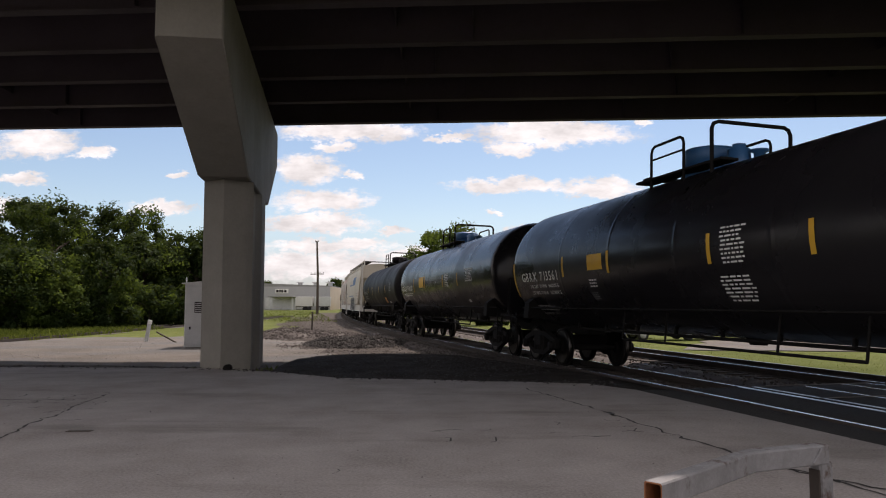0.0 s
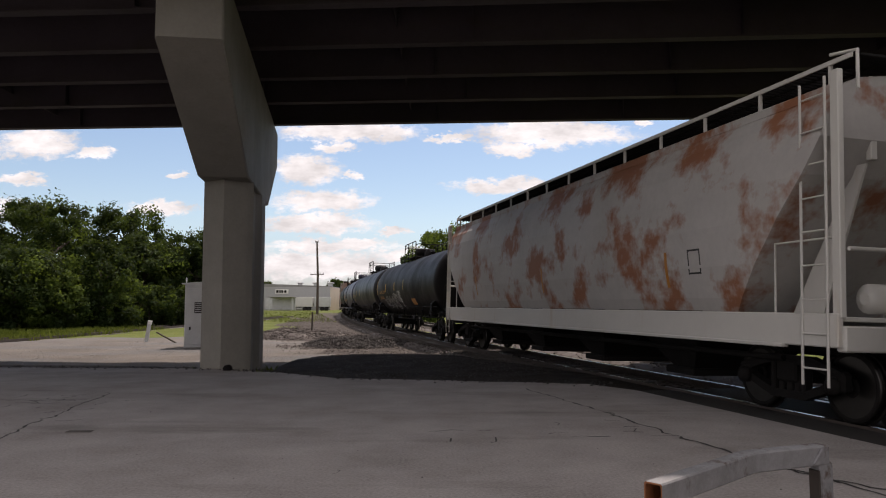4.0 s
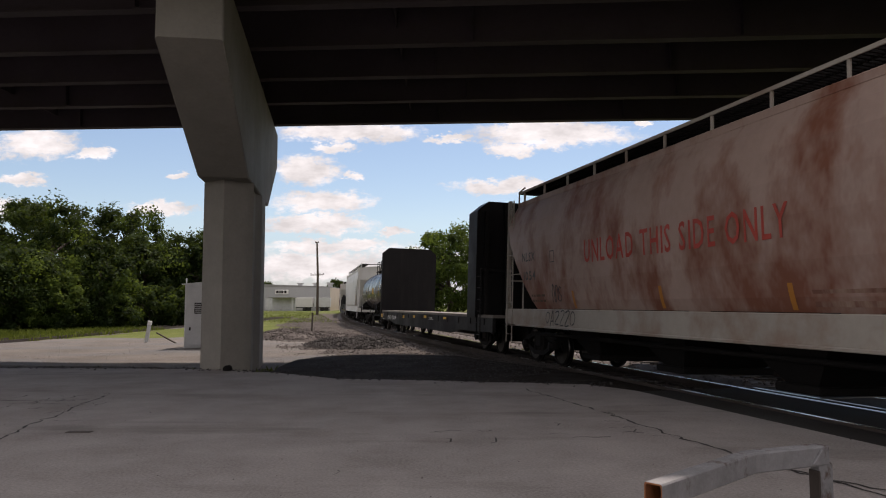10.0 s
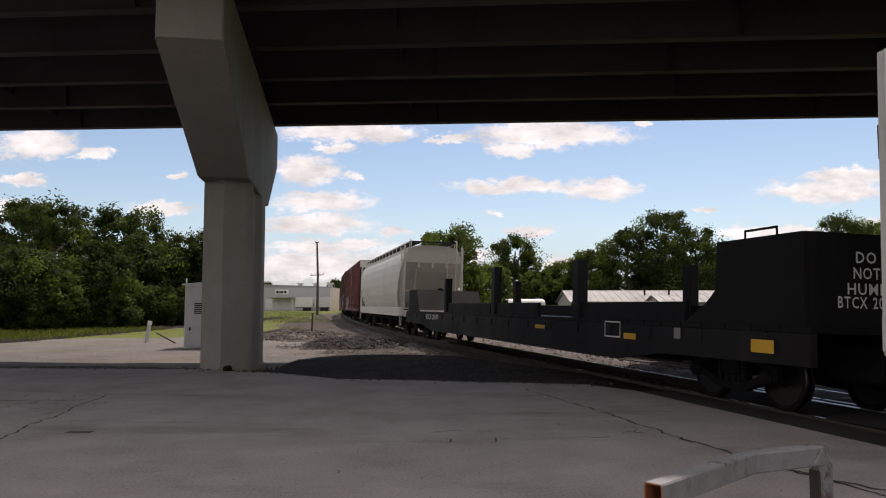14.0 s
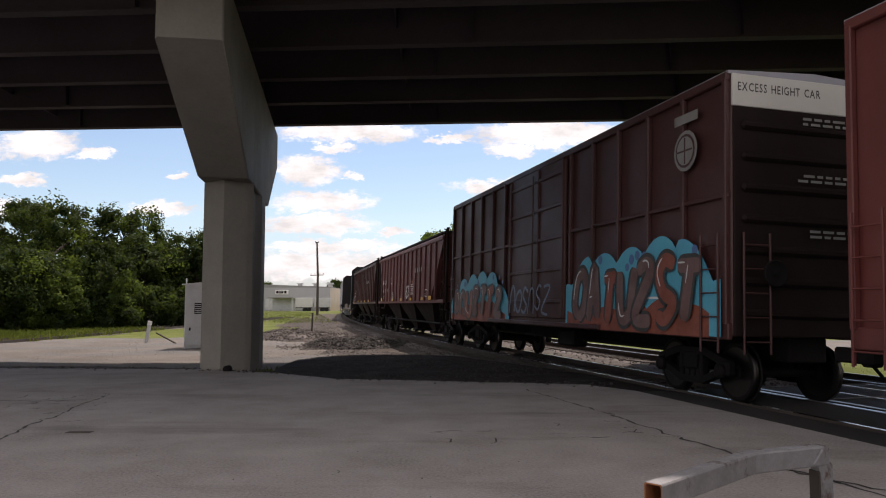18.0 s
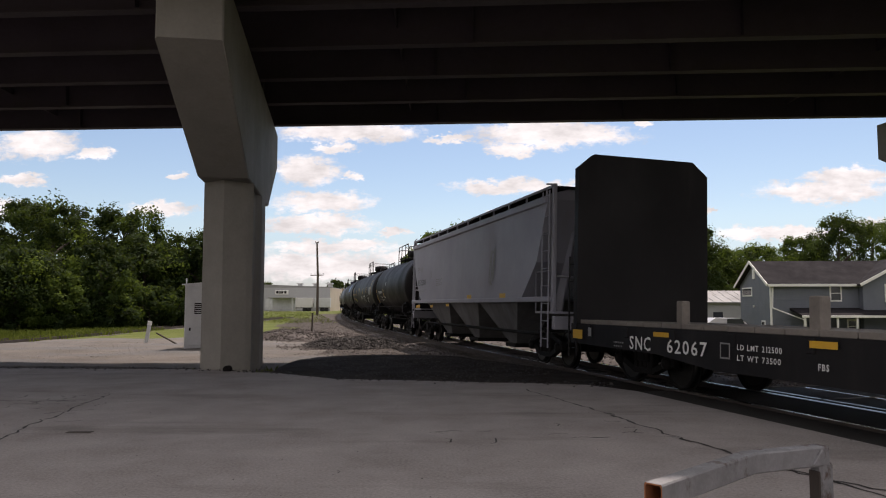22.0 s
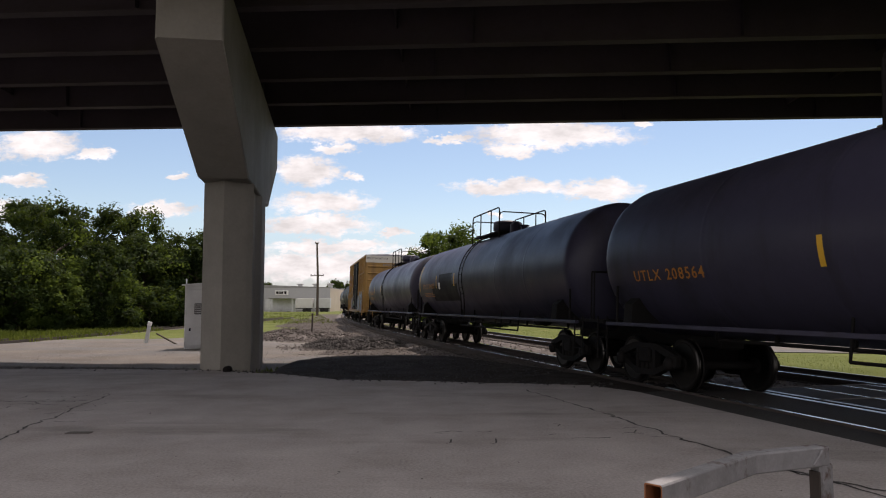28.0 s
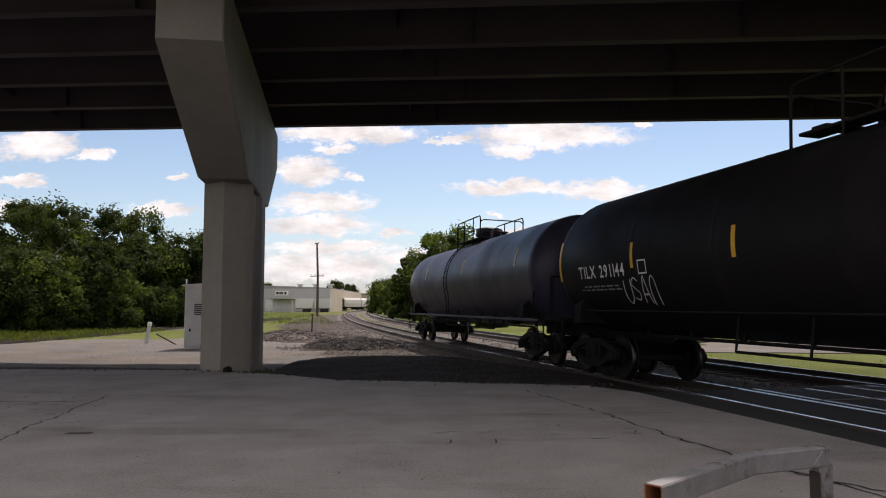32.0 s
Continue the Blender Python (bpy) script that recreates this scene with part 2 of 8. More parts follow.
# ---- geometry ----
class Geo:
    """Collects vertices and faces of one mesh."""

    def __init__(self):
        self.v, self.f, self.s = [], [], []

    def add(self, v, f, smooth=False):
        o = len(self.v)
        self.v += [tuple(p) for p in v]
        self.f += [tuple(i + o for i in q) for q in f]
        self.s += [smooth] * len(f)
        return self

    def box(self, c, size, b=0.012, turn=None):
        x, y, z = (s / 2 for s in size)
        b = min(b, 0.45 * min(x, y, z) * 2)
        vs, key = [], {}
        for sx in (-1, 1):
            for sy in (-1, 1):
                for sz in (-1, 1):
                    for ax in range(3):
                        p = [sx * (x - b), sy * (y - b), sz * (z - b)]
                        p[ax] = (sx * x, sy * y, sz * z)[ax]
                        key[sx, sy, sz, ax] = len(vs)
                        vs.append(Vector(p))
        fs = []
        for ax in range(3):
            u, w = (ax + 1) % 3, (ax + 2) % 3
            for s in (-1, 1):
                q = []
                for a, d in ((-1, -1), (1, -1), (1, 1), (-1, 1)):
                    k = [0, 0, 0]
                    k[ax], k[u], k[w] = s, a, d
                    q.append(key[(*k, ax)])
                fs.append(q if s > 0 else q[::-1])
            for a in (-1, 1):
                for d in (-1, 1):
                    k0, k1 = [0, 0, 0], [0, 0, 0]
                    k0[ax], k1[ax] = -1, 1
                    k0[u] = k1[u] = a
                    k0[w] = k1[w] = d
                    q = [key[(*k0, u)], key[(*k1, u)], key[(*k1, w)], key[(*k0, w)]]
                    fs.append(q if a * d > 0 else q[::-1])
        for sx in (-1, 1):
            for sy in (-1, 1):
                for sz in (-1, 1):
                    q = [key[sx, sy, sz, i] for i in range(3)]
                    fs.append(q if sx * sy * sz > 0 else q[::-1])
        c = Vector(c)
        if turn:
            r = Euler([radians(a) for a in turn]).to_matrix()
            vs = [r @ p for p in vs]
        return self.add([p + c for p in vs], fs)

    def beam(self, a, b, w, h, up=(0, 0, 1)):
        """A square bar from a to b."""
        a, b = Vector(a), Vector(b)
        d = (b - a).normalized()
        u = Vector(up)
        if abs(d.dot(u)) > 0.95:
            u = Vector((1, 0, 0))
        s = d.cross(u).normalized() * w / 2
        t = s.cross(d).normalized() * h / 2
        vs = [p + i * s + j * t for p in (a, b) for i, j in ((-1, -1), (1, -1), (1, 1), (-1, 1))]
        return self.add(vs, [(0, 1, 2, 3), (7, 6, 5, 4), (0, 4, 5, 1), (1, 5, 6, 2), (2, 6, 7, 3), (3, 7, 4, 0)])

    def tube(self, pts, r, n=6, close=False):
        pts = [Vector(p) for p in pts]
        vs, fs = [], []
        last = None
        for i, p in enumerate(pts):
            d = (pts[min(i + 1, len(pts) - 1)] - pts[max(i - 1, 0)]).normalized()
            u = Vector((0, 0, 1)) if abs(d.z) < 0.9 else Vector((1, 0, 0))
            if last is not None:
                u = last
            s = d.cross(u).normalized()
            t = s.cross(d)
            last = t
            rr = r[i] if isinstance(r, (list, tuple)) else r
            vs += [p + (math.cos(2 * math.pi * k / n) * s + math.sin(2 * math.pi * k / n) * t) * rr for k in range(n)]
        for i in range(len(pts) - 1):
            for k in range(n):
                k2 = (k + 1) % n
                fs.append((i * n + k, i * n + k2, (i + 1) * n + k2, (i + 1) * n + k))
        self.add(vs, fs, True)
        return self.add([vs[k] for k in range(n)] + vs[-n:], [tuple(range(n))[::-1], tuple(range(n, 2 * n))])

    def lathe(self, prof, axis="z", at=(0, 0, 0), n=32, smooth=True):
        """Turns a profile of (along, radius) round an axis."""
        vs, fs = [], []
        for a, r in prof:
            for k in range(n):
                c, s = math.cos(2 * math.pi * k / n) * r, math.sin(2 * math.pi * k / n) * r
                p = {"z": (c, s, a), "x": (a, c, s), "y": (s, a, c)}[axis]
                vs.append(Vector(p) + Vector(at))
        for i in range(len(prof) - 1):
            for k in range(n):
                k2 = (k + 1) % n
                fs.append((i * n + k, i * n + k2, (i + 1) * n + k2, (i + 1) * n + k))
        self.add(vs, fs, smooth)
        m = len(prof) - 1
        return self.add([vs[k] for k in range(n)] + [vs[m * n + k] for k in range(n)], [tuple(range(n))[::-1], tuple(range(n, 2 * n))])

    def prism(self, poly, axis="y", lo=0.0, hi=1.0):
        """Extrudes a polygon: for axis y its points are (x, z), for x (y, z), for z (x, y)."""
        n = len(poly)
        f = {"y": lambda p, t: (p[0], t, p[1]), "x": lambda p, t: (t, p[0], p[1]), "z": lambda p, t: (p[0], p[1], t)}[axis]
        vs = [f(p, lo) for p in poly] + [f(p, hi) for p in poly]
        fs = [tuple(range(n))[::-1], tuple(range(n, 2 * n))] + [(i, (i + 1) % n, n + (i + 1) % n, n + i) for i in range(n)]
        return self.add(vs, fs)

    def mesh(self, name, material):
        me = bpy.data.meshes.new(name)
        me.from_pydata(self.v, [], self.f)
        me.polygons.foreach_set("use_smooth", self.s)
        bm = bmesh.new()
        bm.from_mesh(me)
        bmesh.ops.recalc_face_normals(bm, faces=bm.faces)
        bm.to_mesh(me)
        bm.free()
        if material:
            me.materials.append(material)
        return me


def part(name, geo, material, parent=None, label=""):
    """Links a Geo, or a mesh already made, as one mesh object under a thing or part."""
    ob = new(name, geo if isinstance(geo, bpy.types.Mesh) else geo.mesh(name, material))
    if parent:
        ob.parent = parent
    return tagged(ob, label)


def thing(name, geo, material, label, category, group="", kind="", at=None):
    ob = new(name, geo.mesh(name, material) if geo else None)
    if at is not None:
        ob.matrix_basis = at
    return tagged(ob, label, category, group, kind)


def fast_mesh(name, verts, faces_quads, material, smooth=False):
    """A mesh from arrays of vertices and of quads or triangles."""
    me = bpy.data.meshes.new(name)
    v, f = np.asarray(verts, np.float32), np.asarray(faces_quads, np.int32)
    me.vertices.add(len(v))
    me.vertices.foreach_set("co", v.ravel())
    me.loops.add(f.size)
    me.loops.foreach_set("vertex_index", f.ravel())
    me.polygons.add(len(f))
    me.polygons.foreach_set("loop_start", np.arange(len(f), dtype=np.int32) * f.shape[1])
    me.polygons.foreach_set("use_smooth", np.full(len(f), smooth))
    me.update(calc_edges=True)
    me.validate()
    me.materials.append(material)
    return me


# ---- the track's line: s grows away from the camera ----
_S = np.arange(-640, 760, 0.5)
_K = np.interp(_S, (-640, -140, -70, 0, 20, 40, 70, 110, 150, 200, 300, 420, 760), (0, 0, 0.0008, 0.000206, 0.000927, 0.001645, 0.001115, 0.000577, 0.000556, 0.000837, 0.001148, 0.0012, 0.0006))
_TH = np.cumsum(_K) * 0.5
_TH = _TH - np.interp(0, _S, _TH) + radians(-14.381)
_PX, _PY = np.cumsum(np.sin(_TH)) * 0.5, np.cumsum(np.cos(_TH)) * 0.5
_PX, _PY = _PX - np.interp(0, _S, _PX) + 6.553, _PY - np.interp(0, _S, _PY) + 8.0


def track(s, side=0.0, z=0.0):
    """The point of the line at s, moved side metres to the right of the way out."""
    th = np.interp(s, _S, _TH)
    return Vector((np.interp(s, _S, _PX) + side * math.cos(th), np.interp(s, _S, _PY) - side * math.sin(th), z))


def sweep(poly, s0, s1, step, side=0.0):
    """Sweeps a section of (across, z) along the line."""
    g = Geo()
    n = len(poly)
    ss = np.arange(s0, s1 + step / 2, step)
    vs = [track(s, side + a, b) for s in ss for a, b in poly]
    fs = [(i * n + k, i * n + (k + 1) % n, (i + 1) * n + (k + 1) % n, (i + 1) * n + k) for i in range(len(ss) - 1) for k in range(n)]
    fs += [tuple(range(n))[::-1], tuple((len(ss) - 1) * n + k for k in range(n))]
    return g.add(vs, fs)


# ---- ground, road, tracks ----
ROAD_EDGE = [(-53.58, 20.908), (-11.162, 18.563), (-5.983, 18.172), (-3.84, 17.195), (-2.232, 15.827), (1.34, 15.046), (3.215, 14.557)]


def side_of_track(x, y):
    """Metres from the line's centre, right of the way out positive."""
    i = np.argmin((_PX - x) ** 2 + (_PY - y) ** 2)
    return (x - _PX[i]) * math.cos(_TH[i]) - (y - _PY[i]) * math.sin(_TH[i])


def ground_z(x, y):
    s = side_of_track(x, y) if abs(y) < 700 and abs(x) < 400 else 30
    right = min(max((s - 6.5) / 4.0, 0), 1)
    z = -0.30 - 0.38 * right * right * (3 - 2 * right)
    if y > 12 and s < -4:
        z += 0.07 * noise.noise((x * 0.25, y * 0.25, 3)) + 0.03 * noise.noise((x * 0.9, y * 0.9, 9))
    return z


def graded(lo, hi, fine_lo, fine_hi, step):
    v = [fine_lo + i * step for i in range(int((fine_hi - fine_lo) / step) + 1)]
    a, d = v[0], step
    while a > lo:
        d *= 1.35
        a -= d
        v.insert(0, a)
    a, d = v[-1], step
    while a < hi:
        d *= 1.35
        a += d
        v.append(a)
    return v


def sheet(xs, ys, zf):
    g = Geo()
    n = len(ys)
    g.add([(x, y, zf(x, y)) for x in xs for y in ys], [(i * n + j, (i + 1) * n + j, (i + 1) * n + j + 1, i * n + j + 1)
                                                      for i in range(len(xs) - 1) for j in range(n - 1)], True)
    return g


thing("ground", sheet(graded(-3000, 3000, -60, 60, 2.0), graded(-3000, 3500, -20, 120, 2.0), ground_z), M["grass"],
      "mown green grass over flat open ground", "ground", kind="structure")


def patch(name, poly, z, material, label, lift=0.0):
    """A flat piece of surfacing with an outline of (x, y) and a little depth."""
    g = Geo().prism(poly, "z", z - 0.25, z)
    return thing(name, g, material, label, "ground", kind="structure")


def wavy(pts, amp, step, seed):
    """The outline pts, cut finer and made uneven."""
    rnd = random.Random(seed)
    out = []
    for a, b in zip(pts, pts[1:] + pts[:1]):
        n = max(1, int(math.dist(a, b) / step))
        for i in range(n):
            t = i / n
            j = amp if 0 < i else 0
            out.append((a[0] + (b[0] - a[0]) * t + rnd.uniform(-j, j), a[1] + (b[1] - a[1]) * t + rnd.uniform(-j, j)))
    return out


def road():
    far = []
    rnd = random.Random(3)
    for a, b in zip(ROAD_EDGE, ROAD_EDGE[1:]):
        n = max(2, int(math.dist(a, b) / 0.35)) if a[0] > -20 else 20
        far += [(a[0] + (b[0] - a[0]) * i / n, a[1] + (b[1] - a[1]) * i / n + rnd.uniform(-0.07, 0.07)) for i in range(n)]
    edge = [tuple(track(s, -1.55)[:2]) for s in np.arange(6.2, -60, -1.5)]
    poly = far + [p for p in edge if p[1] > 1.6] + [(8.2, 1.6), (-60, 1.6)]
    g = Geo()
    n = len(poly)
    g.add([(x, y, 0.0) for x, y in poly] + [(x, y, -0.5) for x, y in poly],
          [tuple(range(n))] + [(i, n + i, n + (i + 1) % n, (i + 1) % n) for i in range(n)])
    return thing("road", g, M["asphalt"], "worn grey-brown asphalt road and yard with cracks", "road", kind="structure")


road_ob = road()
# out-of-view ground, added to set how much light bounces up under the deck
patch("bounce_ground", [(-60, -60), (30, -60), (8.2, 1.56), (-60, 1.56)], -0.012, M["dirt"], "unseen gravel ground behind the camera, added for its bounced light")
# pale lot beyond the road, gravel track shoulder
thing("gravel_lot", sheet([-31 + 0.75 * i for i in range(46)], [14.6 + 0.8 * i for i in range(42)],
                          lambda x, y: ground_z(x, y) + (0.05 if side_of_track(x, y) < -5.2 + 0.8 * noise.noise((x * 0.4, y * 0.4, 7)) and y < 39 + 0.38 * (x + 22.3) + 2 * noise.noise((x * 0.3, y * 0.3, 0))
                                                         else -0.25)),
      M["dirt"], "pale compacted gravel and dirt lot", "ground", kind="structure")


def apron():
    """A low hump of dark asphalt: its rim lies on the ground, its back rises away from the road."""
    rim = wavy([(-4.0, 17.0), (-4.35, 18.8), (-4.55, 20.4), (-4.5, 21.8), (-4.1, 22.9), (-3.3, 23.5), (-2.3, 23.7), (-1.2, 23.7), (-0.2, 23.4), (0.6, 22.6), (1.5, 21.0), (3.0, 18.6),
                (4.822, 13.678), (1.786, 14.264)], 0.04, 0.45, 5)
    cx, cy = 0.2, 18.8
    vs, n = [], len(rim)
    for k, up in ((1.0, -0.34), (0.985, -0.16), (0.93, -0.02), (0.82, 0.04)):
        for x, y in rim:
            back = min(1, max(0, (y - 15.5) / 6.5))
            px_, py_ = cx + (x - cx) * k, cy + (y - cy) * k
            vs.append((px_, py_, (up * back + (-0.045 if up > -0.3 else up) * (1 - back)) + 0.015 * noise.noise((px_ * 1.3, py_ * 1.3, 5))))
    fs = [(r * n + i, r * n + (i + 1) % n, (r + 1) * n + (i + 1) % n, (r + 1) * n + i) for r in range(3) for i in range(n)]
    fs.append(tuple(range(3 * n, 4 * n)))
    return thing("asphalt_patch", Geo().add(vs, fs), M["tar"], "dark newer asphalt apron beside the tracks", "ground", kind="structure")


apron()

# dark soil colour laid where the deck's shadow band crosses the gravel
patch("shadow_strip", wavy([(-53, 20.6), (-30, 20.6), (-12, 18.3), (-6.4, 17.9), (-6.6, 19.6), (-9.8, 20.3), (-12.5, 20.4), (-30, 22.5), (-53, 23)], 0.2, 0.6, 6), -0.10, M["shoulder"],
      "dark soil strip painting the shadow band along the road edge")


def crack(name, pts, w, seed):
    """A narrow uneven strip along pts, just proud of the road."""
    rnd = random.Random(seed)
    line = []
    for a, b in zip(pts, pts[1:]):
        n = max(2, int(math.dist(a, b) / 0.12))
        line += [(a[0] + (b[0] - a[0]) * i / n, a[1] + (b[1] - a[1]) * i / n) for i in range(n)]
    line = [(x + rnd.gauss(0, 0.025), y + rnd.gauss(0, 0.03)) for x, y in line]
    vs, fs = [], []
    for i, (x, y) in enumerate(line):
        a, b = line[max(0, i - 1)], line[min(len(line) - 1, i + 1)]
        d = math.dist(a, b) or 1
        nx, ny = -(b[1] - a[1]) / d, (b[0] - a[0]) / d
        ww = w * rnd.uniform(0.15, 1.3)
        vs += [(x + nx * ww, y + ny * ww, 0.004), (x - nx * ww, y - ny * ww, 0.004)]
    fs = [(2 * i, 2 * i + 1, 2 * i + 3, 2 * i + 2) for i in range(len(line) - 1)]
    part(name, Geo().add(vs, fs), M["crack"], road_ob)


crack("crack", [(1.518, 13.873), (1.786, 12.896), (2.322, 10.942), (2.679, 9.379), (3.054, 7.914), (3.349, 7.034), (3.661, 6.057)], 0.022, 1)
crack("crack", [(3.215, 7.23), (3.572, 6.546), (4.108, 5.862)], 0.025, 11)
crack("crack", [(-5.0, 8.2), (-5.1, 8.6), (-5.37, 9.75), (-5.43, 10.6), (-5.7, 12.0), (-5.83, 13.3)], 0.022, 2)
crack("crack", [(-8.4, 12.1), (-7.3, 12.25), (-6.4, 12.2), (-5.75, 12.35)], 0.018, 3)
_cr = random.Random(71)
# crazed patches
for x0, x1, y0, y1, k in ((-7.4, -5.1, 9.2, 13.6, 26), (1.0, 2.7, 8.4, 10.6, 9), (-3.2, 0.6, 6.6, 9.5, 6)):
    for _ in range(k):
        x, y, a = _cr.uniform(x0, x1), _cr.uniform(y0, y1), _cr.choice((0.1, 0.2, 1.2, 2.9)) + _cr.uniform(-0.35, 0.35)
        q = _cr.uniform(0.25, 0.65)
        crack("crack", [(x, y), (x + q * 0.5 * math.cos(a), y + q * 0.5 * math.sin(a)), (x + q * math.cos(a + 0.4), y + q * math.sin(a + 0.4))], _cr.uniform(0.008, 0.016), _cr.randint(1, 9999))
part("cover_plate", Geo().box((-4.47, 9.24, 0.003), (0.3, 0.12, 0.008), 0.003), M["tie"], road_ob, "small dark iron cover plate")


def rails(name, s0, s1, step, side, label):
    """One track: two rails with heads, on ties, over a ballast bed."""
    bed = sweep([(-2.5, -0.5), (-1.7, -0.20), (1.7, -0.20), (2.5, -0.5)], s0, s1, step, side)
    t = thing(name, bed, M["ballast"], label, "railway track", kind="structure")
    for off in (-0.7525, 0.7525):
        up = -0.0277 * off
        part("rail", sweep([(-0.07, -0.17), (0.07, -0.17), (0.07, -0.15), (0.012, -0.13), (0.012, -0.05), (0.037, -0.04), (0.037, up - 0.004),
                            (-0.037, up - 0.004), (-0.037, -0.04), (-0.012, -0.05), (-0.012, -0.13), (-0.07, -0.15)], s0, s1, step, side + off),
             M["rail_side"], t)
        part("rail_head", sweep([(-0.033, up - 0.006), (0.033, up - 0.006), (0.028, up), (-0.028, up)], s0, s1, step, side + off), M["rail"], t,
             "polished running surface of the rail")
    return t


track_1 = rails("track_1", -120, 420, 2.0, 0.0, "main railway track with polished rails on grey ballast")
track_2 = rails("track_2", -120, 420, 2.0, 4.4, "second railway track beside the main one")
tie_mesh = Geo().box((0, 0, 0), (2.6, 0.23, 0.18), 0.01).mesh("tie", M["tie"])
for tr, side, ext in ((track_1, 0.0, 150), (track_2, 4.4, 110)):
    for i in range(int((ext - 9) / 0.53)):
        s = 9 + i * 0.53
        ob = part("tie", tie_mesh, None, tr)
        p = track(s, side, -0.247)
        ob.matrix_basis = Matrix.Translation(p) @ Matrix.Rotation(-np.interp(s, _S, _TH), 4, "Z")


def crossing():
    g = Geo()
    top = -0.012
    for a, b in ((-1.6, -0.83), (-0.66, 0.66), (0.83, 3.57), (3.74, 5.06), (5.23, 6.6)):
        g.v, g.f, g.s = g.v, g.f, g.s
        w = sweep([(a, -0.3), (a, top), (b, top), (b, -0.3)], -40, 6.2, 0.77)
        g.add(w.v, w.f)
    t = thing("level_crossing", g, M["fresh_asphalt"], "dark asphalt level crossing panels between the rails", "crossing", kind="structure")
    for k, (off, s0, s1) in enumerate(((-0.62, -6, 6.2), (0.62, -6, 6.2), (0.9, -6, 6.2), (1.9, 0.5, 6.2), (2.9, -6, 6.2), (3.5, -6, 6.2))):
        part("edge_angle", sweep([(off - 0.03, -0.012), (off - 0.03, -0.004), (off + 0.03, -0.004), (off + 0.03, -0.012)], s0, s1, 0.61), M["rail"], t,
             "bright worn steel edge strip")
    for s in (-4.0, -1.2, 1.6, 4.4, 6.2):
        a, b = track(s, 0.86, -0.004), track(s, 3.55, -0.004)
        part("panel_joint", Geo().beam(a, b, 0.07, 0.008), M["dirt"], t)
    return t


crossing()


def stones(name, n, place, size, material, label, seed, parent=None):
    """Loose stones: small uneven blocks scattered by place(rnd) -> (x, y, z)."""
    rnd = np.random.RandomState(seed)
    r2 = random.Random(seed)
    base = np.array([(1, 0, 0), (-1, 0, 0), (0, 1, 0), (0, -1, 0), (0, 0, 1), (0, 0, -1)], float)
    tri = np.array([(0, 2, 4), (2, 1, 4), (1, 3, 4), (3, 0, 4), (2, 0, 5), (1, 2, 5), (3, 1, 5), (0, 3, 5)])
    pos = np.array([place(r2) for _ in range(n)])
    v = base[None] * rnd.uniform(0.55, 1.25, (n, 6, 1)) + rnd.uniform(-0.25, 0.25, (n, 6, 3))
    a = rnd.uniform(0, 6.28, n)
    c, s = np.cos(a), np.sin(a)
    rot = np.stack([np.stack([c, -s, 0 * c], 1), np.stack([s, c, 0 * c], 1), np.stack([0 * c, 0 * c, 1 + 0 * c], 1)], 1)
    v = np.einsum("nij,nkj->nki", rot, v) * rnd.uniform(size[0], size[1], (n, 1, 1)) * np.array([1, 1, 0.75]) + pos[:, None, :]
    f = (tri[None] + (np.arange(n) * 6)[:, None, None]).reshape(-1, 3)
    ob = new(name, fast_mesh(name, v.reshape(-1, 3), f, material))
    if parent:
        ob.parent = parent
        return tagged(ob, kind="stuff")
    return tagged(ob, label, "gravel", kind="stuff")


def on_bed(side):
    def place(r):
        s = 7 + 75 * r.random() ** 1.6
        a = r.uniform(-2.3, 2.3)
        p = track(s, side + a)
        return (p.x, p.y, -0.19 - 0.33 * max(0, abs(a) - 1.7) + r.uniform(-0.02, 0.02))
    return place


stones("ballast_stones", 9000, on_bed(0.0), (0.03, 0.06), M["ballast"], "loose grey ballast stones along the track", 21)
stones("ballast_stones", 4000, on_bed(4.4), (0.03, 0.06), M["ballast"], "loose grey ballast stones along the track", 22)


def mound(name, cx, cy, rx, ry, h, material, label, seed, n):
    def z(x, y):
        d = math.hypot((x - cx) / rx, (y - cy) / ry)
        return max(0, 1 - d * d) * h * (0.8 + 0.6 * noise.noise((x * 0.8 + seed, y * 0.8, 1)))
    xs, ys = [cx - rx + rx * i / 10 for i in range(21)], [cy - ry + ry * i / 10 for i in range(21)]
    ob = thing(name, sheet(xs, ys, lambda x, y: ground_z(x, y) - 0.06 + z(x, y)), material, label, "gravel", kind="stuff")

    def place(r):
        a, d = r.uniform(0, 6.28), math.sqrt(r.random())
        x, y = cx + rx * d * math.cos(a), cy + ry * d * math.sin(a)
        return (x, y, ground_z(x, y) + z(x, y) - 0.02)
    stones("stone", n, place, (0.04, 0.11), material, "", seed, ob)
    return ob


mound("ballast_pile", -8.55, 43, 3.8, 5.4, 0.45, M["ballast"], "low heap of grey crushed stone", 4, 2600)
mound("ballast_pile", -3.95, 34.7, 2.7, 4.4, 0.38, M["ballast_dark"], "low heap of dark crushed stone", 5, 2600)
stones("road_grit", 700, lambda r: (lambda x: (x, np.interp(x, [p[0] for p in ROAD_EDGE], [p[1] for p in ROAD_EDGE]) + r.gauss(0.12, 0.2), 0.0))(r.uniform(-14, 3.4)),
       (0.012, 0.04), M["ballast_dark"], "loose grit along the road edge", 31)
stones("road_grit", 110, lambda r: (r.uniform(-7, 5), r.uniform(6, 17), 0.002), (0.004, 0.011), M["ballast"], "scattered small pebbles on asphalt", 32)

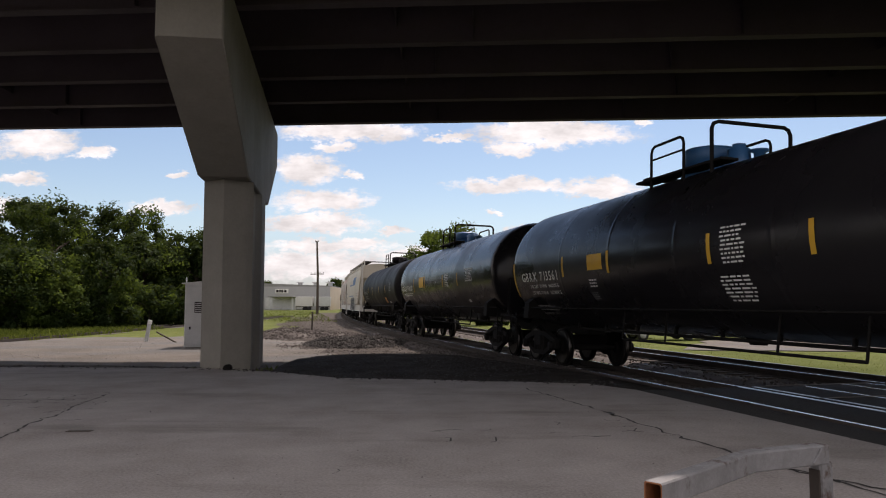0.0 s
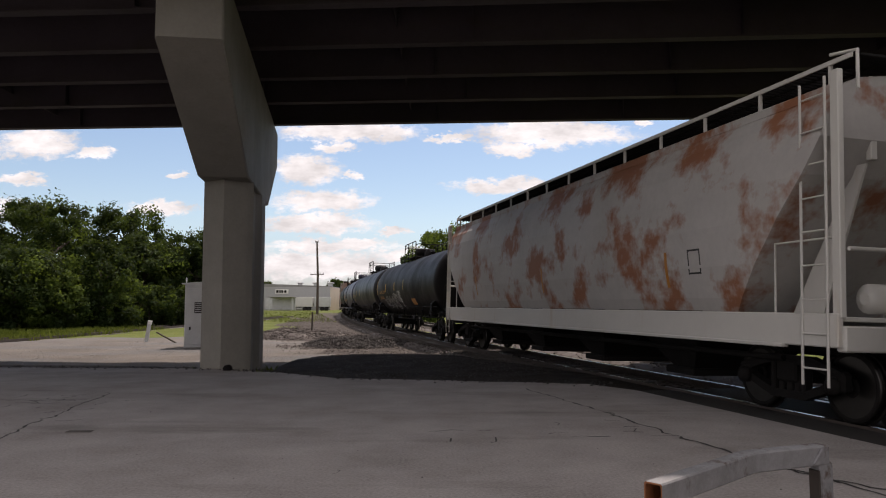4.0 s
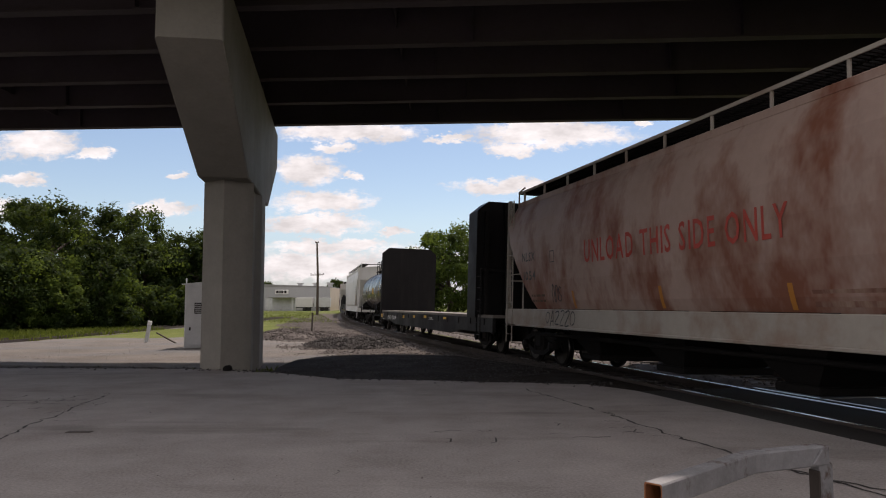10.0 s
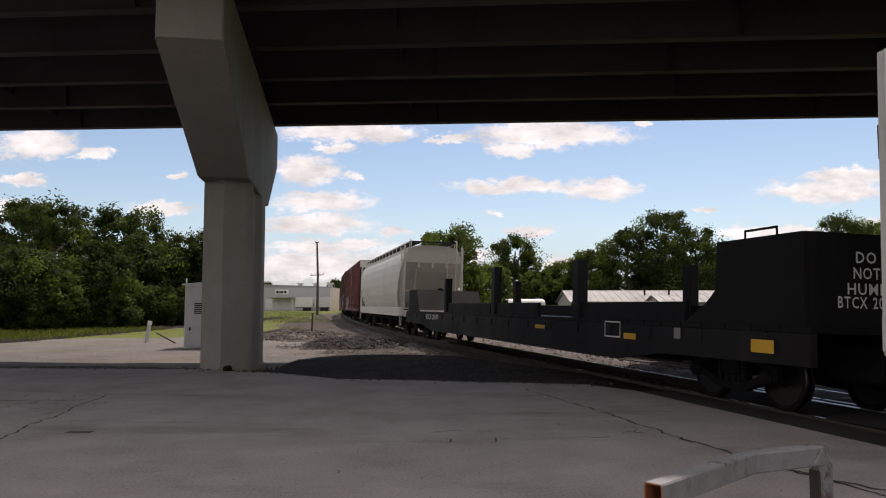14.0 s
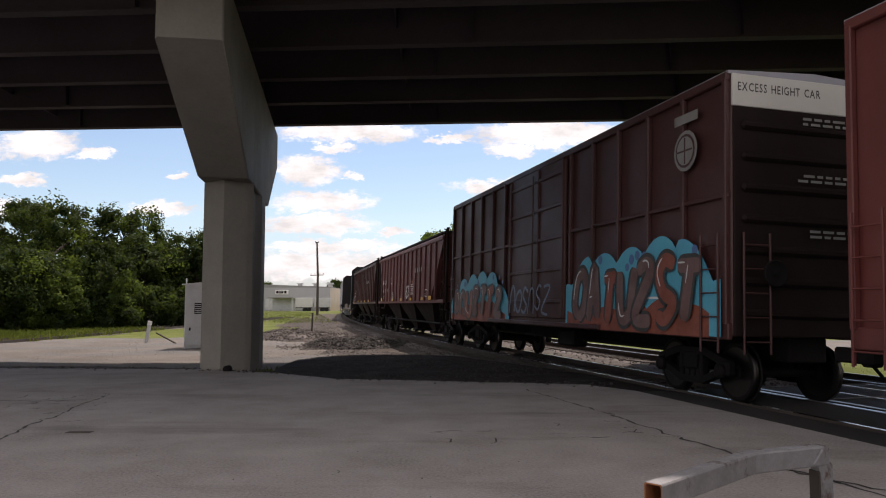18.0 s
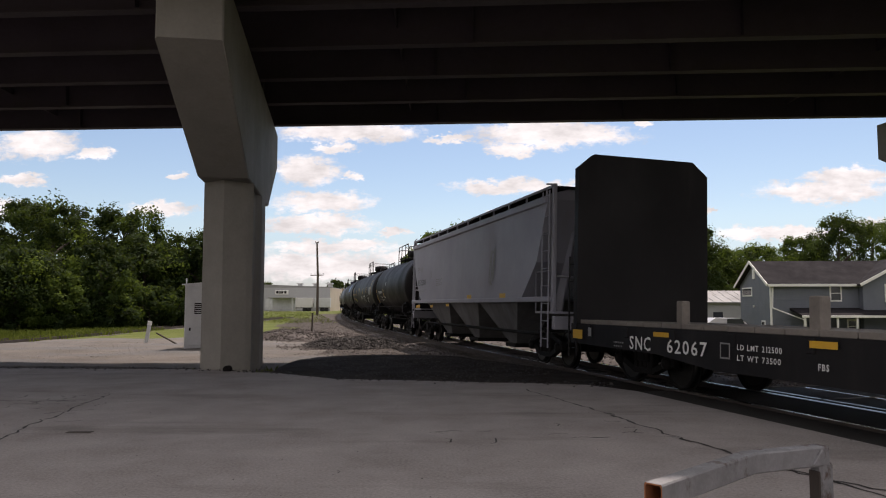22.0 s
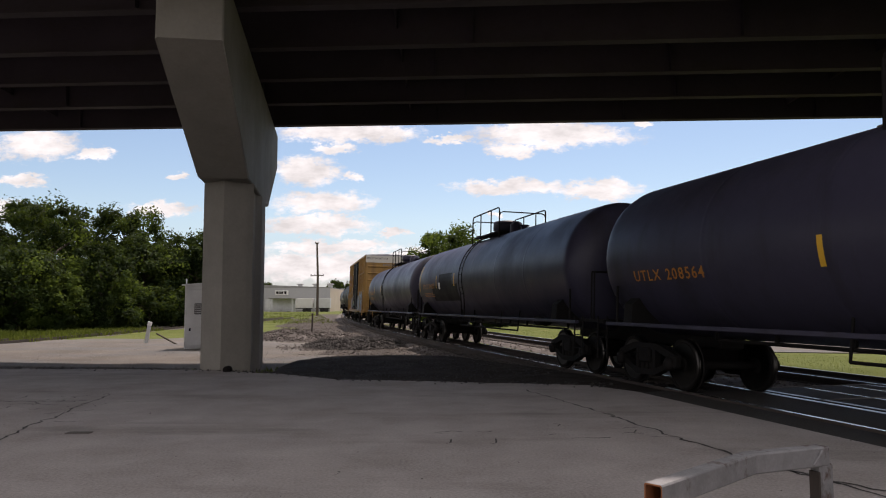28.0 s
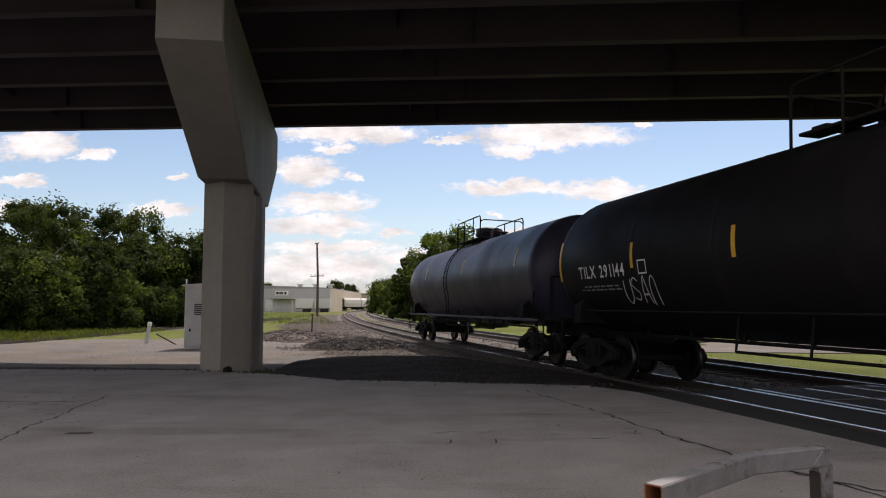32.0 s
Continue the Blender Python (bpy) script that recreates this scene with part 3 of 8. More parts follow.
_sh = Geo()
_ss = list(np.arange(14, 150, 2.0))
_w = [5.2 + 2.6 * noise.noise((s * 0.07, 1, 2)) + 1.5 * noise.noise((s * 0.31, 4, 2)) - 0.012 * s for s in _ss]
_sh.add([track(s, a, -0.275 if k else -0.5) for s, w in zip(_ss, _w) for k, a in enumerate((-2.2 - w - 0.8, -2.2 - w, -1.9))],
        [(3 * i + k, 3 * i + k + 1, 3 * i + k + 4, 3 * i + k + 3) for i in range(len(_ss) - 1) for k in (0, 1)], True)
thing("gravel_shoulder", _sh, M["shoulder"], "brown-grey gravel shoulder beside the track", "ground", kind="structure")


def on_shoulder(r):
    s = 16 + 70 * r.random() ** 1.5
    p = track(s, r.uniform(-7.5, -1.9))
    return (p.x, p.y, -0.275)


stones("apron_grit", 2600, lambda r: (lambda a, q: (0.0 + q * 3.6 * math.cos(a), 20.0 + q * 3.9 * math.sin(a), 0.035 - 0.06 * max(0, (18.5 - (20 + q * 3.9 * math.sin(a))) / 2)))(r.uniform(0, 6.28), math.sqrt(r.random())),
       (0.008, 0.028), M["ballast_dark"], "dark grit strewn over the asphalt apron", 25)
stones("gravel_stones", 6000, on_shoulder, (0.025, 0.07), M["ballast"], "loose brown-grey stones beside the track", 23)

stones("lot_gravel", 6000, lambda r: (lambda x, y: (x, y, ground_z(x, y) + 0.05))(r.uniform(-24, -4.5), 20.5 + 17 * r.random() ** 1.3), (0.008, 0.026), M["lot_stone"],
       "loose grey stones strewn over the lot", 24)

# siding at the side of the lot
siding = thing("track_3", Geo().prism([(-22.7, 20), (-20.2, 20), (-21.1, 107), (-23.6, 107)], "z", -0.6, -0.29), M["dirt"], "rusty little-used siding in dirt and weeds",
               "railway track", kind="structure")
for o in (-0.75, 0.75):
    part("rail", Geo().beam((-21.4 + o, 20, -0.21), (-22.3 + o, 107, -0.21), 0.07, 0.16), M["rail_side"], siding)


# ---- overpass ----
GU = Vector((1, -0.0627, 0)).normalized()          # along the girders
GN = Vector((0.0627, 1, 0)).normalized()           # across, away from the camera


def across(d, along, z):
    """A point of the overpass: d metres across from the camera, along its length."""
    return Vector((0, d, z)) + GU * along


def girder_section(d, z0, h):
    w = 0.14
    return [(d - w, z0), (d + w, z0), (d + w, z0 + 0.04), (d + 0.012, z0 + 0.05), (d + 0.012, z0 + h - 0.05), (d + w, z0 + h - 0.04), (d + w, z0 + h),
            (d - w, z0 + h), (d - w, z0 + h - 0.04), (d - 0.012, z0 + h - 0.05), (d - 0.012, z0 + 0.05), (d - w, z0 + 0.04)]


def along_deck(poly, a0, a1):
    g = Geo()
    n = len(poly)
    g.add([across(d, a, z) for a in (a0, a1) for d, z in poly],
          [tuple(range(n))[::-1], tuple(range(n, 2 * n))] + [(i, (i + 1) % n, n + (i + 1) % n, n + i) for i in range(n)])
    return g


ZB = 7.68


def deck(name, ds, label):
    """The overpass: slab, parapets and girders with stiffeners. The slab's overhangs are out of view and sized for its
    shadow.
    """
    d0, d1 = ds[0], ds[-1]
    # both overhangs are added width, unseen, that place the shadow's edges
    slab = along_deck([(d0 - 1.7, ZB + 1.45), (d1 + 2.9, ZB + 1.45), (d1 + 2.9, ZB + 1.75), (d0 - 1.7, ZB + 1.75)], -90, 90)
    t = thing(name, slab, M["soffit"], label, "bridge deck", kind="structure")
    for e in (d0 - 1.6, d1 + 2.8):
        part("parapet", along_deck([(e - 0.16, ZB + 1.75), (e + 0.16, ZB + 1.75), (e + 0.1, ZB + 2.6), (e - 0.1, ZB + 2.6)], -90, 90), M["concrete"], t)
    for i, d in enumerate(ds):
        gd = part("girder", along_deck(girder_section(d, ZB, 1.45), -90, 90), M["girder"], t, "dark painted steel I-girder")
        for k in range(-8, 9):
            a = -12.6 + 6.2 * k + 0.9 * (i % 2)
            for s in (-1, 1):
                p = across(d + s * 0.10, a, ZB + 0.74)
                part("stiffener", Geo().beam(p - Vector((0, 0, 0.68)), p + Vector((0, 0, 0.68)), 0.014, 0.17, GN), M["girder"], gd)
    for i, d in enumerate(ds[:-1]):
        for k in range(-3, 4):
            p, q = across(d + 0.02, -13.5 + 12.4 * k, ZB + 0.85), across(ds[i + 1] - 0.02, -13.5 + 12.4 * k, ZB + 0.85)
            part("diaphragm", Geo().beam(p, q, 0.03, 0.8), M["girder"], t)
    return t


# the two nearest girders are out of view, added to widen the shade
deck("overpass_deck", (9.85, 12.27, 14.68, 17.09, 19.51, 21.93, 24.61), "dark steel-girder road overpass seen from below")


def pier(at, label):
    """A hammerhead pier: grooved wall column and a cap that reaches out both ways. Local y runs along the cap, x across it."""
    w = 0.61
    t = thing("overpass_pier", None, None, label, "bridge pier", "overpass piers", at=at)
    col = [(-w + 0.04, 0.5), (-0.02, 0.0), (w - 0.11, 0.42), (w + 0.02, 0.56), (w - 0.13, 0.80), (w - 0.13, 2.5), (w + 0.02, 2.8), (w + 0.02, 3.85), (-w, 3.85), (-w, 2.8), (-w + 0.15, 2.5),
           (-w + 0.15, 1.25), (-w + 0.04, 1.0)]
    part("column", Geo().prism(col, "z", -0.8, 4.64), M["concrete"], t)
    c = w - 0.01
    g = Geo()
    prof = [(-0.33, 4.61), (5.2, 4.66), (8.6, 6.55), (8.6, ZB + 0.02), (-4.88, ZB + 0.02), (-4.88, 6.39)]
    n = len(prof)
    b = 0.03
    vs = []
    for x, k in ((-c, 1), (-c + b, 0), (c - b, 0), (c, 1)):
        cy, cz = 1.0, 6.3
        for y, z in prof:
            s = b if k else 0
            vs.append((x, y + (s if y < cy else -s), z + (s if z < cz else -s)))
    fs = [tuple(range(n))[::-1], tuple(range(3 * n, 4 * n))]
    for r in range(3):
        fs += [(r * n + i, r * n + (i + 1) % n, (r + 1) * n + (i + 1) % n, (r + 1) * n + i) for i in range(n)]
    part("pier_cap", g.add(vs, fs), M["concrete"], t)
    for i in range(5):
        y = (-3.35, -0.95, 1.45, 3.85, 6.3)[i]
        part("bearing", Geo().box((0.0, y, ZB + 0.03), (0.5, 0.36, 0.1), 0.01), M["steel_dark"], t)
    return t


PIER_AT = Matrix.Translation((-5.33, 17.93, 0)) @ Matrix.Rotation(radians(8.5), 4, "Z")
thing("drain_stub", Geo().lathe([(-0.12, 0.02), (-0.11, 0.09), (0.08, 0.09), (0.12, 0.07), (0.12, 0.02)], "y", (-5.1, 17.7, 0.04), 16), M["steel_dark"],
      "short dark drain pipe end at the pier foot", "pipe")
pier(PIER_AT, "light concrete hammerhead pier of an overpass")
pier(Matrix.Translation((16.71, 16.55, 0)) @ Matrix.Rotation(radians(8.5), 4, "Z"), "light concrete hammerhead pier of an overpass")


# ---- rolling stock ----
def paint(name, col, rough=0.45, dirt=(0.05, 0.045, 0.04), dirt_at=(0.55, 0.85), streak=(1.5, 1.5, 0.22), var=0.75, stain_scale=1.1, spec=0.5):
    return surface(name, col, [c * var for c in col], rough, big=0.5, fine=7, bump=0.0015, stain=dirt, stain_at=dirt_at, streak=streak,
                   stain_scale=stain_scale, spec=spec)


P = {
    "gloss_black": paint("gloss_black_paint", (0.013, 0.012, 0.014), 0.3, (0.017, 0.016, 0.016), (0.6, 0.95), spec=0.24),
    "black": paint("black_paint", (0.0105, 0.0097, 0.0107), 0.55, (0.018, 0.0165, 0.016), (0.5, 0.85), spec=0.08),
    "worn_black": paint("worn_black_paint", (0.0135, 0.0125, 0.0138), 0.6, (0.024, 0.022, 0.0215), (0.5, 0.85), spec=0.15),
    "grey_blue": paint("grey_blue_paint", (0.039, 0.037, 0.060), 0.45, (0.017, 0.016, 0.018), (0.5, 0.8), spec=0.2),
    "slate": paint("slate_paint", (0.013, 0.0125, 0.016), 0.5, (0.009, 0.0085, 0.0085), (0.5, 0.8), spec=0.15),
    "white": paint("white_paint", (0.60, 0.595, 0.58), 0.55, (0.42, 0.39, 0.35), (0.55, 0.9), var=0.9),
    "cream": paint("cream_paint", (0.54, 0.49, 0.41), 0.6, (0.34, 0.20, 0.09), (0.6, 0.9), var=0.88),
    "rusty_white": paint("rusty_white_paint", (0.44, 0.42, 0.40), 0.7, (0.25, 0.10, 0.05), (0.49, 0.60), streak=(0.8, 0.8, 0.8), stain_scale=1.0),
    "rosy": paint("faded_rosy_paint", (0.37, 0.265, 0.225), 0.7, (0.17, 0.062, 0.035), (0.45, 0.62), streak=(0.7, 0.7, 0.4), stain_scale=0.9),
    "off_white": paint("off_white_paint", (0.53, 0.515, 0.48), 0.6, (0.36, 0.24, 0.13), (0.62, 0.85), var=0.9),
    "stained_white": paint("stained_white_paint", (0.36, 0.33, 0.29), 0.7, (0.2, 0.12, 0.085), (0.5, 0.72), streak=(0.6, 0.6, 0.6)),
    "pale_grey": paint("pale_grey_paint", (0.275, 0.275, 0.315), 0.6, (0.23, 0.22, 0.22), (0.55, 0.9), var=0.9),
    "red_brown": paint("red_brown_paint", (0.135, 0.031, 0.027), 0.6, (0.06, 0.022, 0.02), (0.5, 0.85)),
    # pale grey darkened for the chutes' shade, with streaks of grime over it
    "grey_grime_shade": paint("grimy_shaded_grey_chute", (0.14, 0.14, 0.145), 0.8, (0.07, 0.066, 0.064), (0.42, 0.7)),
    "brown": paint("brown_paint", (0.062, 0.020, 0.0195), 0.6, (0.045, 0.021, 0.02), (0.48, 0.8)),
    "yellow_car": paint("yellow_paint", (0.315, 0.18, 0.047), 0.6, (0.13, 0.07, 0.032), (0.46, 0.82)),
    "oxide": paint("red_oxide_paint", (0.122, 0.034, 0.036), 0.6, (0.06, 0.022, 0.022), (0.5, 0.85)),
    # body brown taken almost to black: shade of car ends and chutes in colour
    "brown_shade": paint("shaded_brown", (0.017, 0.0095, 0.009), 0.8, (0.01, 0.008, 0.0075), (0.5, 0.8), spec=0.15),
    "mauve": surface("mauve_spray", (0.17, 0.10, 0.095), (0.11, 0.055, 0.05), 0.65, big=2, bump=0),
    "brick": surface("brick_red_spray", (0.27, 0.075, 0.045), (0.16, 0.045, 0.03), 0.65, big=2, bump=0),
    "steel_blue": surface("steel_blue_spray", (0.17, 0.21, 0.28), (0.11, 0.14, 0.2), 0.65, big=2, bump=0),
    "rust_patch": paint("rust_streaked_paint", (0.20, 0.10, 0.075), 0.8, (0.33, 0.24, 0.19), (0.45, 0.65), var=0.7, spec=0.2),
    "rust_label": surface("rusty_label", (0.07, 0.05, 0.035), (0.12, 0.07, 0.04), 0.8, big=5, bump=0),
    "blue_dome": paint("blue_paint", (0.03, 0.12, 0.28), 0.4),
    "mark_yellow": surface("yellow_reflective_strip", (0.62, 0.36, 0.02), (0.5, 0.28, 0.02), 0.5, bump=0),
    "mark_orange": surface("orange_lettering", (0.42, 0.17, 0.02), (0.32, 0.13, 0.02), 0.6, bump=0),
    "mark_white": surface("white_lettering", (0.74, 0.74, 0.72), (0.6, 0.6, 0.58), 0.6, bump=0),
    "mark_dull": surface("faded_lettering", (0.24, 0.24, 0.235), (0.17, 0.17, 0.165), 0.7, bump=0),
    "mark_black": surface("black_lettering", (0.025, 0.025, 0.025), (0.04, 0.04, 0.04), 0.6, bump=0),
    "mark_red": surface("red_lettering", (0.42, 0.05, 0.035), (0.32, 0.06, 0.045), 0.7, big=3, bump=0),
    "mark_blue": surface("blue_stripe", (0.075, 0.16, 0.33), (0.06, 0.13, 0.28), 0.6, bump=0),
    "cyan": surface("cyan_spray", (0.06, 0.30, 0.45), (0.08, 0.42, 0.55), 0.6, big=2, bump=0),
    "pink": surface("pink_spray", (0.55, 0.24, 0.20), (0.45, 0.16, 0.14), 0.6, big=2, bump=0),
    "spray_yellow": surface("yellow_spray", (0.55, 0.55, 0.06), (0.45, 0.48, 0.05), 0.6, bump=0),
    "spray_white": surface("white_spray", (0.66, 0.66, 0.66), (0.48, 0.48, 0.48), 0.6, big=2, bump=0),
    "spray_teal": surface("teal_spray", (0.18, 0.46, 0.42), (0.14, 0.4, 0.36), 0.6, bump=0),
    "deck_wood": surface("weathered_planks", (0.22, 0.195, 0.17), (0.11, 0.1, 0.09), 0.9, big=1, fine=14, bump=0.006),
}

GLYPH = {}


def glyphs(chars, bold=0.0, key=""):
    """Outlines of the built-in font, one character each, as flat meshes, fattened by bold."""
    for ch in chars:
        cu = bpy.data.curves.new("glyph", "FONT")
        cu.body, cu.size, cu.resolution_u, cu.offset = ch, 1.0, 2, bold
        ob = new("glyph", cu)
        bpy.context.view_layer.update()
        me = bpy.data.meshes.new_from_object(ob)
        v = [(p.co.x, p.co.y) for p in me.vertices]
        GLYPH[key + ch] = (v, [tuple(f.vertices) for f in me.polygons], max((p[0] for p in v), default=0.25))
        bpy.data.objects.remove(ob)
        bpy.data.curves.remove(cu)
        bpy.data.meshes.remove(me)


glyphs("ABCDEFGHIKLMNOPRSTUVWXYZ0123456789adenorty", 0.012)
glyphs("CWETD", 0.085, "wide ")


# strokes of letter-like forms in a unit box
LETTERS = [[[(0.1, 0), (0.1, 0.7), (0.3, 1), (0.6, 0.9), (0.7, 0.6), (0.75, 0)]], [[(0.1, 1), (0.1, 0.3), (0.35, 0), (0.65, 0.1), (0.75, 0.4), (0.8, 1)]],
           [[(0.75, 0.9), (0.4, 1), (0.1, 0.75), (0.4, 0.5), (0.75, 0.3), (0.5, 0), (0.1, 0.1)]], [[(0.15, 0), (0.15, 1)], [(0.15, 0.55), (0.6, 0.85), (0.8, 0.5), (0.55, 0.2), (0.15, 0.25)]],
           [[(0.4, 0), (0.1, 0.3), (0.15, 0.8), (0.5, 1), (0.8, 0.7), (0.75, 0.2), (0.45, 0.02)]], [[(0.05, 0.95), (0.85, 1)], [(0.45, 1), (0.4, 0)]],
           [[(0.1, 0), (0.4, 1), (0.75, 0)], [(0.2, 0.35), (0.7, 0.4)]], [[(0.1, 0.9), (0.5, 1), (0.7, 0.8), (0.1, 0.1), (0.8, 0.05)]]]


class Side:
    """The near face of a car: puts marks on it. depth(z) gives how far out the face lies."""

    def __init__(self, car, depth):
        self.car, self.depth, self.n = car, depth, 0

    def put(self, name, g2, material, lift=0.006, parent=None, label=""):
        g = Geo()
        for v, f in g2:
            g.add([(x, -self.depth(z) - lift, z) for x, z in v], f)
        return part(name, g, material, parent or self.car, label)

    def on(self, y):
        """The same face, y metres out."""
        return Side(self.car, lambda z: y)

    def text(self, s, x, z, h, material, gap=0.12, stretch=1.0, slope=0.0, wide=None):
        out, u = [], 0.0
        k = h / 0.70
        if wide:
            stretch = wide / k / sum(0.42 if ch == " " else GLYPH[ch][2] + gap for ch in s)
        last = None
        for ch in s + " ":
            if ch == " ":
                if out:
                    last = self.put("lettering", out, material, 0.014)
                out = []
                u += 0.42
                continue
            v, f, w = GLYPH[ch]
            out.append(([(x + (u + a + slope * b) * k * stretch, z + b * k) for a, b in v], f))
            u += w + gap
        return last

    def rect(self, x, z, w, h, material, name="panel", lift=0.005, label=""):
        h = max(h, 0.03)
        n = max(1, int(h / 0.12))
        v = [(x + i * w, z + h * j / n) for j in range(n + 1) for i in (0, 1)]
        return self.put(name, [(v, [(2 * j, 2 * j + 1, 2 * j + 3, 2 * j + 2) for j in range(n)])], material, lift, label=label)

    def bars(self, x, z, w, h, rows, material, seed=0):
        """Rows of small plain bars for writing too small to read."""
        r = random.Random(seed)
        out = []
        for i in range(rows):
            zz = z - i * h
            u = x + r.uniform(0, 0.1) * w
            while u < x + w * r.uniform(0.75, 1.0):
                ww = r.uniform(0.08, 0.26) * min(w, 1.2)
                out.append(([(u, zz), (u + ww, zz), (u + ww, zz + h * 0.42), (u, zz + h * 0.42)], [(0, 1, 2, 3)]))
                u += ww + 0.05 * min(w, 1.2)
        return self.put("small_print", out, material)

    def ring(self, x, z, w, h, t, material, name="frame_mark"):
        q = [(0, 0, w, t), (0, h - t, w, t), (0, t, t, h - 2 * t), (w - t, t, t, h - 2 * t)]
        return self.put(name, [([(x + a, z + b), (x + a + c, z + b), (x + a + c, z + b + d), (x + a, z + b + d)], [(0, 1, 2, 3)]) for a, b, c, d in q], material)

    def strip(self, pts, t):
        """A ribbon of width t along pts with rounded ends."""
        n = len(pts)
        run = [0.0]
        for a, b in zip(pts, pts[1:]):
            run.append(run[-1] + math.dist(a, b))
        v, f = [], []
        for k, (px, pz) in enumerate(pts):
            a, b = pts[max(0, k - 1)], pts[min(n - 1, k + 1)]
            d = math.dist(a, b) or 1
            e = min(1.0, min(run[k], run[-1] - run[k]) / (t * 0.5) + 0.12)
            q = t * 0.5 * math.sqrt(1 - (1 - e) ** 2)
            nx, nz = -(b[1] - a[1]) / d * q, (b[0] - a[0]) / d * q
            v += [(px + nx, pz + nz), (px - nx, pz - nz)]
            if k:
                f.append((2 * k - 2, 2 * k - 1, 2 * k + 1, 2 * k))
        return v, f

    def strokes_of(self, r, x, z, w, h, lean):
        """Sprayed strokes in a box that look like a letter but are none."""
        out = []
        for line in r.choice(LETTERS):
            p = [(x + w * (u + r.uniform(-0.07, 0.07)) + lean * h * v, z + h * (v + r.uniform(-0.05, 0.05))) for u, v in line]
            p = [p[0]] + p + [p[-1]]
            pts = []
            for a, b, c, d in zip(p, p[1:], p[2:], p[3:]):
                m = 7
                for i in range(m):
                    q = i / m
                    pts.append(tuple(0.5 * (2 * b[k] + (c[k] - a[k]) * q + (2 * a[k] - 5 * b[k] + 4 * c[k] - d[k]) * q * q + (3 * b[k] - a[k] - 3 * c[k] + d[k]) * q ** 3) for k in (0, 1)))
            out.append(pts + [p[-1]])
        return out

    def scrawl(self, x, z, w, h, material, seed, strokes=6, t=0.035, name="graffiti_scrawl"):
        """A thin sprayed tag that reads as no word."""
        r = random.Random(seed)
        for i in range(strokes):
            k = r.uniform(0.75, 1.1)
            for j, pts in enumerate(self.strokes_of(r, x + w * i / strokes, z + h * (1 - k) * r.random(), w / strokes * 1.15, h * k, 0.22)):
                self.put(name, [self.strip(pts, t * r.uniform(0.8, 1.3))], material, 0.012 + 0.0006 * (2 * i + j))

    def piece(self, x, z, w, h, n, fills, line, seed, halo=None, shine=None, t=0.3, edge=0.05):
        """Fat sprayed forms with an outline, reading as no word."""
        r = random.Random(seed)
        for i in range(n):
            up = r.uniform(-0.06, 0.08) * h
            ss = self.strokes_of(r, x + w * i / n, max(z + up, 1.02), w / n * 1.05, h * r.uniform(0.85, 1.05), 0.1)
            base = 0.006 + 0.007 * i
            for j, pts in enumerate(ss):
                if halo:
                    self.put("graffiti_halo", [self.strip(pts, t + 3.2 * edge)], halo, base + 0.0005 * j)
            for j, pts in enumerate(ss):
                self.put("graffiti_outline", [self.strip(pts, t + 2 * edge)], line, base + 0.0015 + 0.0005 * j)
            for j, pts in enumerate(ss):
                self.put("graffiti_letter", [self.strip(pts, t)], fills[i % len(fills)], base + 0.003 + 0.0005 * j)
            if shine:
                for j, pts in enumerate(ss):
                    m = len(pts)
                    self.put("graffiti_shine", [self.strip([(a - 0.22 * t, b + 0.22 * t) for a, b in pts[m // 5:m // 2]], t * 0.14)], shine, base + 0.0045 + 0.0005 * j)

    def cloud(self, x0, x1, z0, z1, material, seed, puff=0.3):
        """A sprayed field with a puffy upper edge."""
        n = 60
        r = random.Random(seed)
        ph, kk = r.uniform(0, 3), r.uniform(2.4, 3.4)
        top = []
        for j in range(n + 1):
            x = x0 + (x1 - x0) * j / n
            e = min(1, 5 * j / n, 5 * (n - j) / n)
            top.append((x, z0 + (z1 - z0) * (0.5 + 0.5 * e) + puff * (abs(math.sin(kk * x + ph)) ** 0.6 - 0.5) + 0.1 * math.sin(1.1 * x)))
        low = [(x, z0) for x, z in top]
        self.put("graffiti_field", [(low + top, [(j, j + 1, n + 2 + j, n + 1 + j) for j in range(n)])], material, 0.004)

    def fat(self, word, x, z, w, h, fill, line):
        """A sprayed word: fat letters with an outline."""
        u, k = 0.0, h / 0.72
        total = sum(GLYPH[ch][2] + 0.10 for ch in word)
        sx = w / total
        r = random.Random(len(word))
        for i, ch in enumerate(word):
            dz = r.uniform(-0.06, 0.06) * h
            for key, g, material, lift in (("wide ", 1.13, line, 0.004), ("wide ", 1.03, fill, 0.010)):
                v, f, _ = GLYPH[key + ch]
                cx = GLYPH[ch][2] / 2
                self.put("graffiti_letter", [([(x + (u + cx + (a - cx) * g + 0.12 * c) * sx, z + dz + (0.36 + (c - 0.36) * g) * k) for a, c in v], f)], material, lift + 0.0012 * i)
            u += GLYPH[ch][2] + 0.10


def end_lettering(car, word, x, y, z, h, wide, material):
    """Writing on the front end of a car, x metres from its middle, from y on."""
    g, u, k = Geo(), 0.0, h / 0.7
    st = wide / k / sum(0.42 if ch == " " else GLYPH[ch][2] + 0.12 for ch in word)
    for ch in word:
        if ch != " ":
            v, f, w = GLYPH[ch]
            g.add([(x, y + (u + a) * k * st, z + c * k) for a, c in v], f)
        u += 0.42 if ch == " " else GLYPH[ch][2] + 0.12
    return part("lettering", g, P[material], car)


